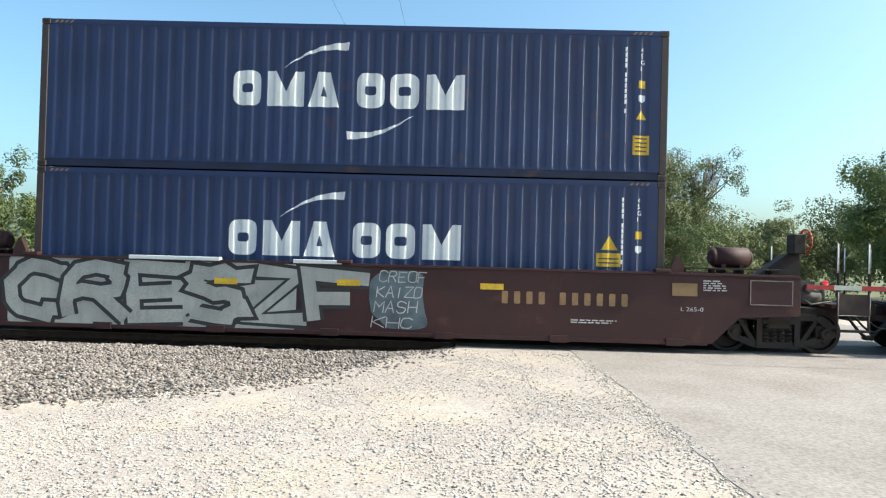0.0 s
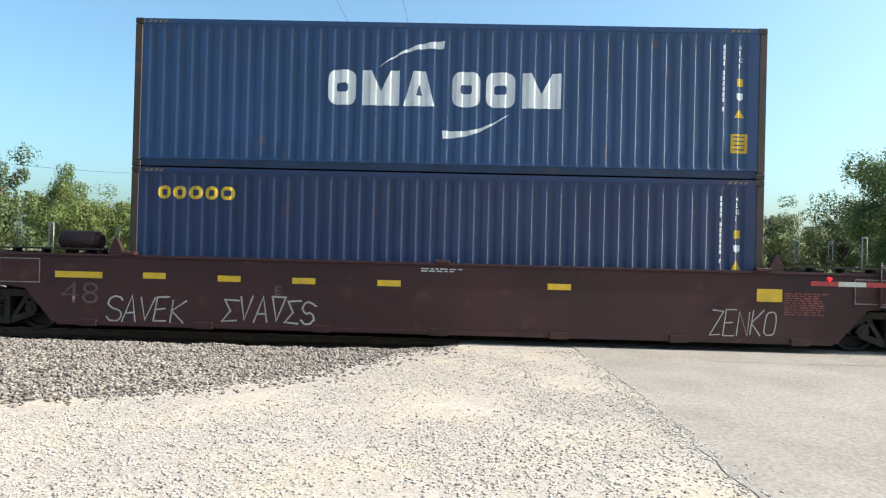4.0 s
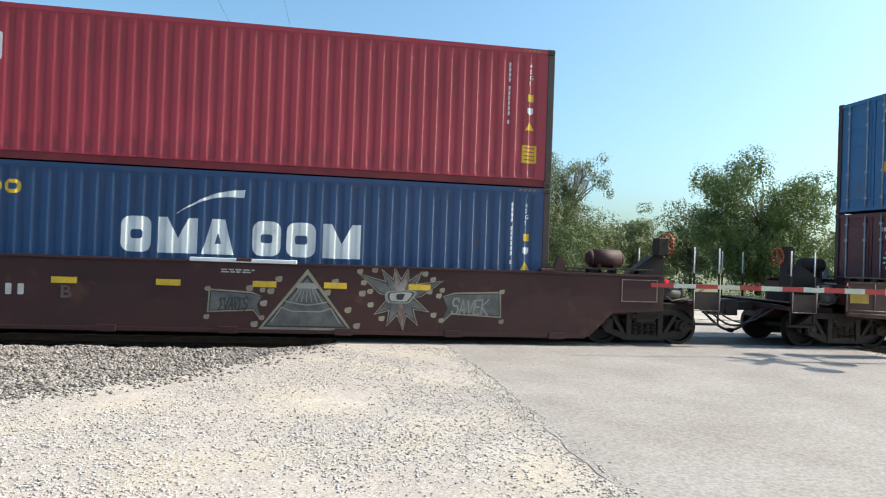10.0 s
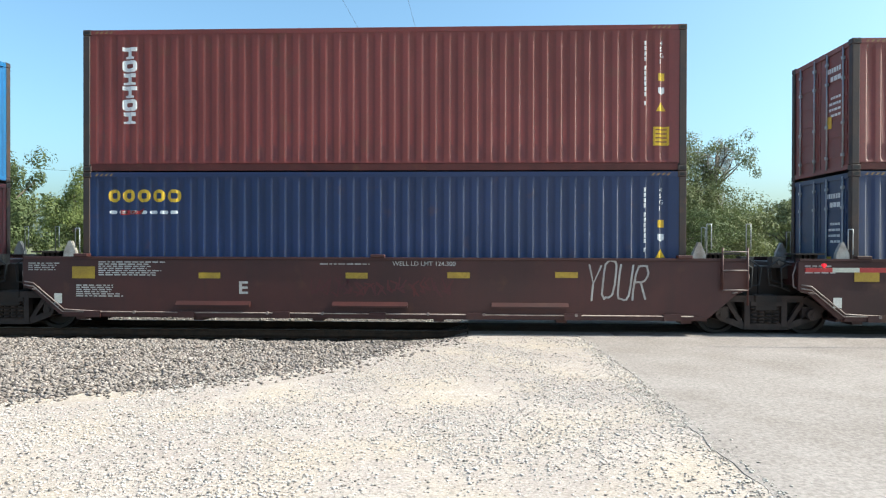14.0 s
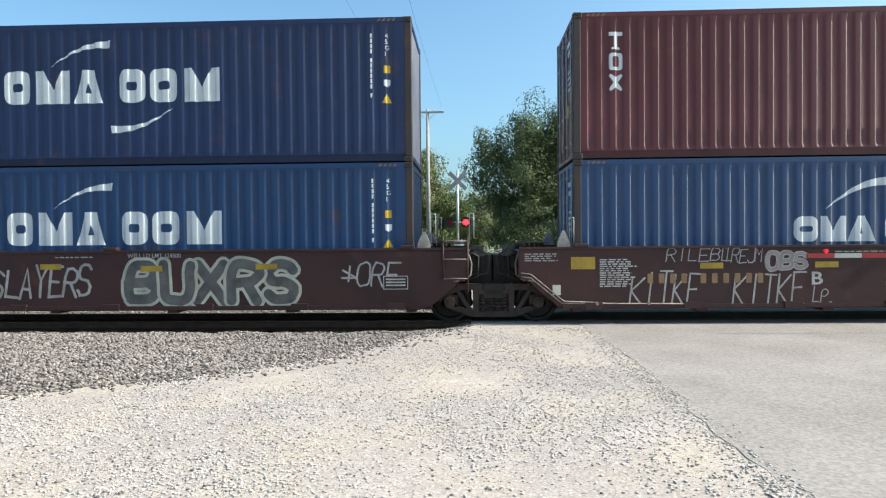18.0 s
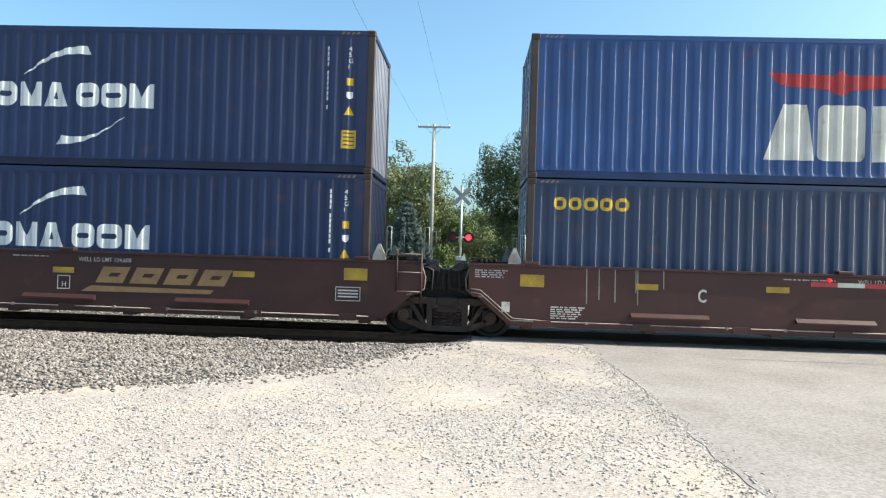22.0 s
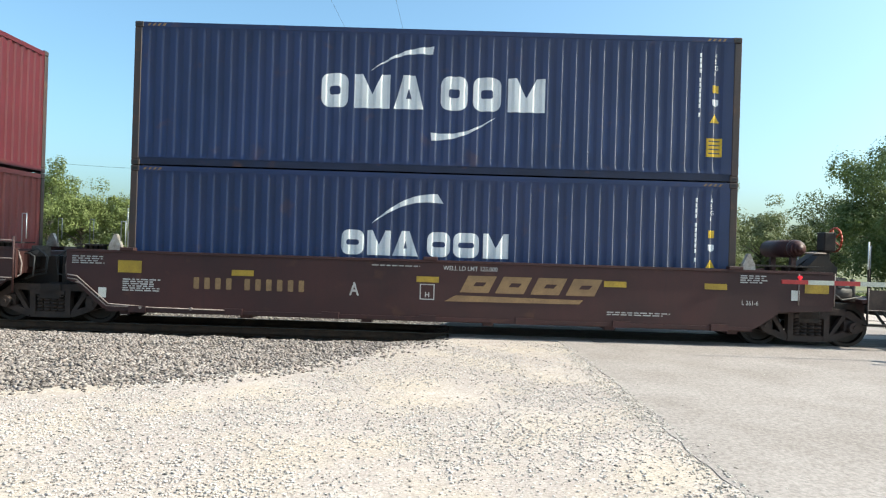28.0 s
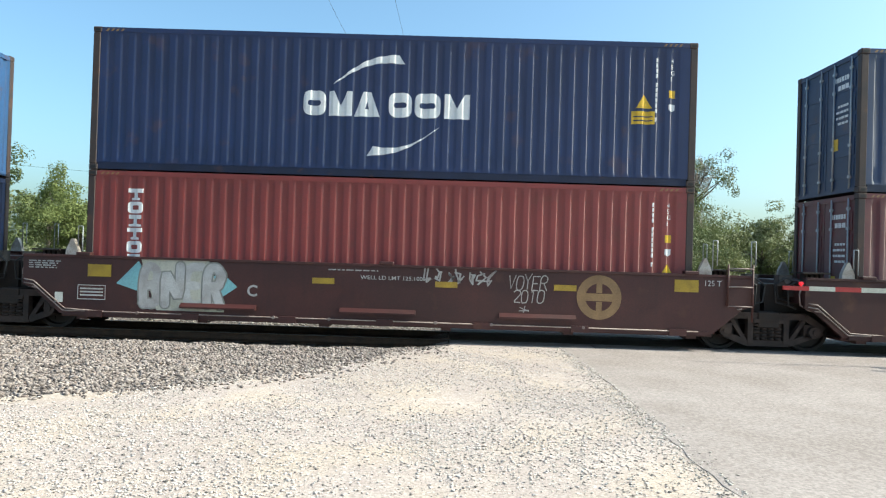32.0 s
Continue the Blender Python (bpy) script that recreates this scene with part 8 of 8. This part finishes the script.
M_ALU = paint("aluminium_mast", (0.50, 0.51, 0.52), (0.4, 0.4, 0.41), 4, 0.8, 0.4, metal=0.5)
M_BUCK = paint("weathered_sign_back", (0.30, 0.31, 0.32), (0.2, 0.2, 0.21), 3, 0.8, 0.5, metal=0.3)
M_LIT = glow("lit_red_lens", (1.0, 0.012, 0.02), 6.0)
M_UNLIT = paint("unlit_red_lens", (0.22, 0.01, 0.01), rough=0.2, bump=0.0)


def crossing_signal(x, y, turn, label, buck=4.55, arms=((-0.4, 0.4, 2.47, True),)):
    """Mast with crossed boards and pairs of flashing lamps on arms: two places, height, and whether one is lit."""
    base = tagged(new("crossing_signal"), label, "railway signal", "crossing signals")
    base.matrix_world = pose(x, y, 0, 0, 0, turn)
    bm = bmesh.new()
    rod(bm, (0, 0, 0), (0, 0, buck + 0.55), 0.06, 10)
    part("mast", bm, M_ALU, base)
    part("foundation", one_box(-0.3, 0.3, -0.3, 0.3, -0.3, 0.12), M_CONC, base, soft=0.02)
    for a in (45, -45):
        bm = bmesh.new()
        c, s = math.cos(radians(a)), math.sin(radians(a))
        slab(bm, [(p * 0.6 * c - q * 0.1 * s, buck + p * 0.6 * s + q * 0.1 * c) for p, q in ((-1, -1), (1, -1), (1, 1), (-1, 1))], -0.1 if a > 0 else -0.12, -0.085 if a > 0 else -0.105)
        part("crossbuck_board", bm, M_BUCK, base, "weathered pale crossed warning board")
    for a, b, z, lit in arms:
        bm = bmesh.new()
        rod(bm, (a, 0, z), (b, 0, z), 0.035)
        part("lamp_arm", bm, M_ALU, base)
    for sx, z, lit in [(p, z, lit and p > 0) for a, b, z, lit in arms for p in (a, b)]:
        bm = bmesh.new()
        rod(bm, (sx, 0.0, z), (sx, -0.02, z), 0.28, 20)
        disc = part("lamp_disc", bm, M_BLACK, base, "black round lamp background")
        bm = bmesh.new()
        rod(bm, (sx, -0.02, z), (sx, -0.06, z), 0.145, 18)
        part("lens", bm, M_LIT if lit else M_UNLIT, disc, "red flashing lamp lens")
        bm = bmesh.new()
        n = 12
        rings = [[bm.verts.new((sx + 0.17 * math.cos(math.pi * i / n), d, z + 0.17 * math.sin(math.pi * i / n))) for i in range(n + 1)] for d in (-0.02, -0.25)]
        for i in range(n):
            bm.faces.new((rings[0][i], rings[0][i + 1], rings[1][i + 1], rings[1][i]))
        part("hood", bm, M_BLACK, disc)
    if turn == 0:
        bm = bmesh.new()
        slab(bm, [(-0.3, 0.15), (-0.08, 0.15), (0.08, 0.85), (0.3, 1.3), (0.2, 1.65), (-0.06, 1.15), (-0.22, 0.8)], -0.22, -0.1)
        part("counterweight", bm, M_WHITE, base, "white angled gate counterweight")
        part("gate_machine", one_box(-0.2, 0.2, -0.1, 0.28, 0.7, 1.5), M_ALU, base, soft=0.02)
    return base


crossing_signal(-0.6, 19.0, 0, "aluminium crossing signal with white crossed boards and red lamps")
crossing_signal(11.68, -3.42, 90, "aluminium crossing signal beside the near lane", 3.25, ((-0.9, 0.85, 2.8, False), (-0.15, 0.9, 2.05, False)))


def gate():
    base = tagged(new("crossing_gate"), "lowered crossing gate arm with red and white bands", "crossing gate")
    base.location = (11.75, -2.82, 0)
    part("machine", one_box(-0.25, 0.25, 0.02, 0.5, 0.7, 1.6), M_ALU, base, soft=0.02)
    part("machine_post", one_box(-0.1, 0.1, 0.15, 0.35, 0.0, 0.7), M_ALU, base)
    n = 13
    w = 5.9 / n
    for i in range(n):
        x = -0.02 - i * w
        t = 0.055 - 0.02 * i / n
        z = 1.36
        bm = one_box(x - w + 0.002, x, -0.02, 0.02, z - t, z + t)
        red = (n - 1 - i) % 2 == 0
        part("red_band" if red else "white_band", bm, M_GATERED if red else M_GATEWHITE, base)
    for i, (x, lit) in enumerate(((-5.6, True), (-3.7, False), (-1.75, False))):
        bm = bmesh.new()
        rod(bm, (x, -0.035, 1.445), (x, 0.035, 1.445), 0.028, 12)
        rod(bm, (x, 0, 1.38), (x, 0, 1.44), 0.02, 8)
        part("gate_lamp", bm, M_GLINT if lit else M_UNLIT, base, "small red gate lamp")


M_GATERED = paint("red_reflective_band", (0.38, 0.025, 0.025), (0.28, 0.02, 0.02), 6, 0.8, 0.45)
M_GATEWHITE = paint("white_reflective_band", (0.50, 0.50, 0.43), (0.42, 0.42, 0.36), 6, 0.8, 0.45)
M_GLINT = glow("lit_gate_lamp", (0.7, 0.015, 0.03), 0.6)
gate()

M_SILVER = paint("silver_car_paint", (0.42, 0.44, 0.46), (0.38, 0.4, 0.42), 1, 0.5, 0.3, metal=0.5, bump=0.0)
M_VAN = paint("white_van_paint", (0.75, 0.76, 0.77), (0.68, 0.69, 0.7), 1, 0.5, 0.35, bump=0.0)
M_GLASS = paint("dark_tinted_glass", (0.02, 0.025, 0.03), rough=0.12, bump=0.0, spec=0.8)
M_TYRE = paint("tyre_rubber", (0.02, 0.02, 0.02), rough=0.85)


def vehicle(x, y, turn, length, height, mat, label, kind):
    base = tagged(new(kind), label, "car")
    base.matrix_world = pose(x, y, far_fall(y) + 0.015, 0, 0, turn)
    L, H = length, height
    if kind == "parked_van":
        prof = [(-L / 2, 0.35), (L / 2, 0.35), (L / 2, 0.95), (L * 0.42, 1.1), (L * 0.3, H), (-L * 0.48, H), (-L / 2, H - 0.15)]
    else:
        prof = [(-L / 2, 0.4), (L / 2, 0.4), (L / 2, 0.85), (L * 0.46, 1.0), (L * 0.24, 1.08), (L * 0.1, H), (-L * 0.4, H), (-L * 0.48, 1.1), (-L / 2, 0.95)]
    bm = bmesh.new()
    slab(bm, prof, -0.88, 0.88)
    part("body", bm, mat, base, soft=0.04)
    for y0 in (-0.89, 0.87):
        for a, b in ((-0.36, -0.14), (-0.12, 0.1)):
            bm = bmesh.new()
            slab(bm, [(L * a, 1.08), (L * b + (0.12 if b > 0 else 0), 1.08), (L * b, H - 0.12), (L * a, H - 0.12)], y0, y0 + 0.02)
            part("side_window", bm, M_GLASS, base)
        for sx in (-0.31, 0.31):
            bm = bmesh.new()
            rod(bm, (L * sx, y0 - 0.02 if y0 < 0 else y0 - 0.18, 0.34), (L * sx, y0 + 0.2 if y0 < 0 else y0 + 0.04, 0.34), 0.34, 20)
            wheel = part("wheel", bm, M_TYRE, base)
            bm = bmesh.new()
            d = -0.03 if y0 < 0 else 0.05
            rod(bm, (L * sx, y0 + d, 0.34), (L * sx, y0 + d + 0.005, 0.34), 0.2, 14)
            part("rim", bm, M_ALU, wheel)
    return base


DRIVEN = vehicle(-200.0, 80.0, 0, 4.6, 1.7, M_SILVER, "silver sport utility car driving past beyond the crossing", "car")
vehicle(-9.6, 33.0, 8, 5.2, 2.0, M_VAN, "white van parked beside the trees", "parked_van")
track(4.9, "siding_track")

# ---- loose stones on the lot and the ballast bank ----


def stones(name, x, y, z, size, seed, tones, label, flat_=0.8):
    """Angular stones, one island each."""
    rng = np.random.default_rng(seed)
    n = len(x)
    unit = np.array([(1, 0, 0), (-0.3, 0.9, 0), (-0.7, -0.7, 0.1), (0.1, 0.1, 0.8), (0.45, -0.65, 0.35), (0, 0, -0.6)])
    v = unit[None] * rng.uniform(0.6, 1.35, (n, 6, 1)) * size[:, None, None] * 0.5
    a = rng.uniform(0, 2 * np.pi, n)
    c, s = np.cos(a)[:, None], np.sin(a)[:, None]
    out = np.empty_like(v)
    out[..., 0] = v[..., 0] * c - v[..., 1] * s + x[:, None]
    out[..., 1] = v[..., 0] * s + v[..., 1] * c + y[:, None]
    out[..., 2] = v[..., 2] * flat_ + z[:, None] + size[:, None] * 0.12
    tri = np.array([(0, 1, 3), (1, 2, 3), (2, 4, 3), (4, 0, 3), (1, 0, 5), (2, 1, 5), (4, 2, 5), (0, 4, 5)])
    f = (tri[None] + 6 * np.arange(n)[:, None, None]).reshape(-1, 3)
    me = bpy.data.meshes.new(name)
    me.vertices.add(n * 6)
    me.vertices.foreach_set("co", out.ravel())
    me.loops.add(len(f) * 3)
    me.loops.foreach_set("vertex_index", f.ravel())
    me.polygons.add(len(f))
    me.polygons.foreach_set("loop_start", np.arange(len(f)) * 3)
    me.polygons.foreach_set("loop_total", np.full(len(f), 3))
    me.update(calc_edges=True)
    m = bpy.data.materials.new(name + "_stone")
    m.use_nodes = True
    nd, link = m.node_tree.nodes, m.node_tree.links.new
    geo = nd.new("ShaderNodeNewGeometry")
    ramp = nd.new("ShaderNodeValToRGB")
    link(geo.outputs["Random Per Island"], ramp.inputs["Fac"])
    r = ramp.color_ramp
    r.elements[0].color, r.elements[1].color = (*tones[0], 1), (*tones[-1], 1)
    for i, t in enumerate(tones[1:-1]):
        r.elements.new((i + 1) / (len(tones) - 1)).color = (*t, 1)
    link(ramp.outputs["Color"], nd["Principled BSDF"].inputs["Base Color"])
    nd["Principled BSDF"].inputs["Roughness"].default_value = 0.9
    nd["Principled BSDF"].inputs["Specular IOR Level"].default_value = 0.2
    me.materials.append(m)
    return tagged(new(name, me), label, "stones", kind="stuff")


def scatter():
    rng = np.random.default_rng(90)
    line = np.array([shoulder_line(v) for v in np.linspace(-16, 3, 200)])
    at = lambda y: np.interp(y, np.linspace(-16, 3, 200), line)
    height = lambda x, y: np.array([ground_height(float(p), float(q)) for p, q in zip(x, y)])
    # the lot: denser towards the camera
    n = 150000
    y = -1.5 - 9.6 * rng.uniform(0, 1, n) ** 0.75
    x = rng.uniform(-7.5, 2.34, n)
    keep = (x > at(y) - 0.9 * rng.uniform(0, 1, n) ** 1.5) & (np.abs(x) < 0.85 * (y + 14.2) + 0.8)
    # stones lie in drifts, with bare worn patches between
    drift = np.array([noise.noise((p * 0.8, q * 0.55, 7)) for p, q in zip(x, y)])
    keep &= rng.uniform(-0.74, 0.45, n) < 1.65 * drift
    x, y = x[keep], y[keep]
    size = 0.011 + 0.034 * rng.uniform(0, 1, len(x)) ** 4
    stones("lot_gravel", x, y, height(x, y), size, 91, ((0.12, 0.11, 0.105), (0.39, 0.342, 0.318), (0.51, 0.458, 0.432), (0.60, 0.556, 0.53), (0.31, 0.262, 0.238), (0.53, 0.48, 0.454), (0.56, 0.504, 0.478)), "loose pale limestone gravel on the lot", 0.6)
    # a ragged rim of stones along the road's edge
    n = 2400
    y = -1.6 - 9.6 * rng.uniform(0, 1, n) ** 0.7
    x = 2.2 + rng.normal(0, 0.11, n) - 0.05
    x = np.where(x > 2.3, 2.2 + rng.exponential(0.09, n), x)
    stones("edge_gravel", x, y, np.where(x > 2.24, 0.004, height(x, y)), 0.012 + 0.03 * rng.uniform(0, 1, n) ** 2, 95, ((0.24, 0.21, 0.19), (0.42, 0.38, 0.345), (0.55, 0.51, 0.475)), "loose gravel along the road's worn edge", 0.6)
    n = 500
    x, y = rng.uniform(2.3, 11, n), -1.6 - 9 * rng.uniform(0, 1, n)
    stones("road_grit", x, y, np.full(n, 0.007), 0.007 + 0.012 * rng.uniform(0, 1, n) ** 2, 96, ((0.12, 0.11, 0.10), (0.4, 0.37, 0.34), (0.6, 0.57, 0.54)), "scattered grit on the worn asphalt road", 0.6)
    n = 46000
    y = -1.25 - 6.6 * rng.uniform(0, 1, n) ** 0.9
    x = rng.uniform(-12, 0.0, n)
    keep = (x < at(y) + 0.45 * rng.normal(0, 1, n)) & (np.abs(x) < 0.9 * (y + 14.2) + 1.5)
    x, y = x[keep], y[keep]
    size = 0.036 + 0.05 * rng.uniform(0, 1, len(x)) ** 1.3
    stones("ballast_stones", x, y, height(x, y), size, 92, ((0.055, 0.046, 0.044), (0.20, 0.168, 0.155), (0.30, 0.256, 0.232), (0.135, 0.110, 0.102), (0.37, 0.324, 0.300), (0.215, 0.162, 0.142)), "grey angular ballast stones beside the rails")
    n = 9000
    x, y = rng.uniform(-14, 14, n), rng.uniform(1.4, 7.2, n)
    keep = (x < -0.1)
    x, y = x[keep], y[keep]
    stones("ballast_stones", x, y, height(x, y), rng.uniform(0.04, 0.09, len(x)), 93, ((0.14, 0.13, 0.12), (0.34, 0.32, 0.29), (0.46, 0.43, 0.39)), "grey ballast stones beyond the rails")
    n = 5000
    x, y = rng.uniform(11.2, 16, n), rng.uniform(-9, -1.3, n)
    stones("verge_gravel", x, y, height(x, y), rng.uniform(0.02, 0.06, n), 94, ((0.2, 0.17, 0.13), (0.45, 0.40, 0.33), (0.55, 0.5, 0.44)), "loose gravel along the road's far verge")


scatter()


CAR_AT = 3.34


def motions():
    """All that moves: the train's cars and boxes roll to the left."""
    for thing, x, y, z in moving:
        walk(thing, [(t, pose(x - gone(t), y, z)) for t in RIDE])
    spin_wheels()
    walk(DRIVEN, [(t, pose(CAR_AT + 9.0 * (t - 29), 80.0, far_fall(80.0) + 0.015)) for t in (0, 32)])


motions()
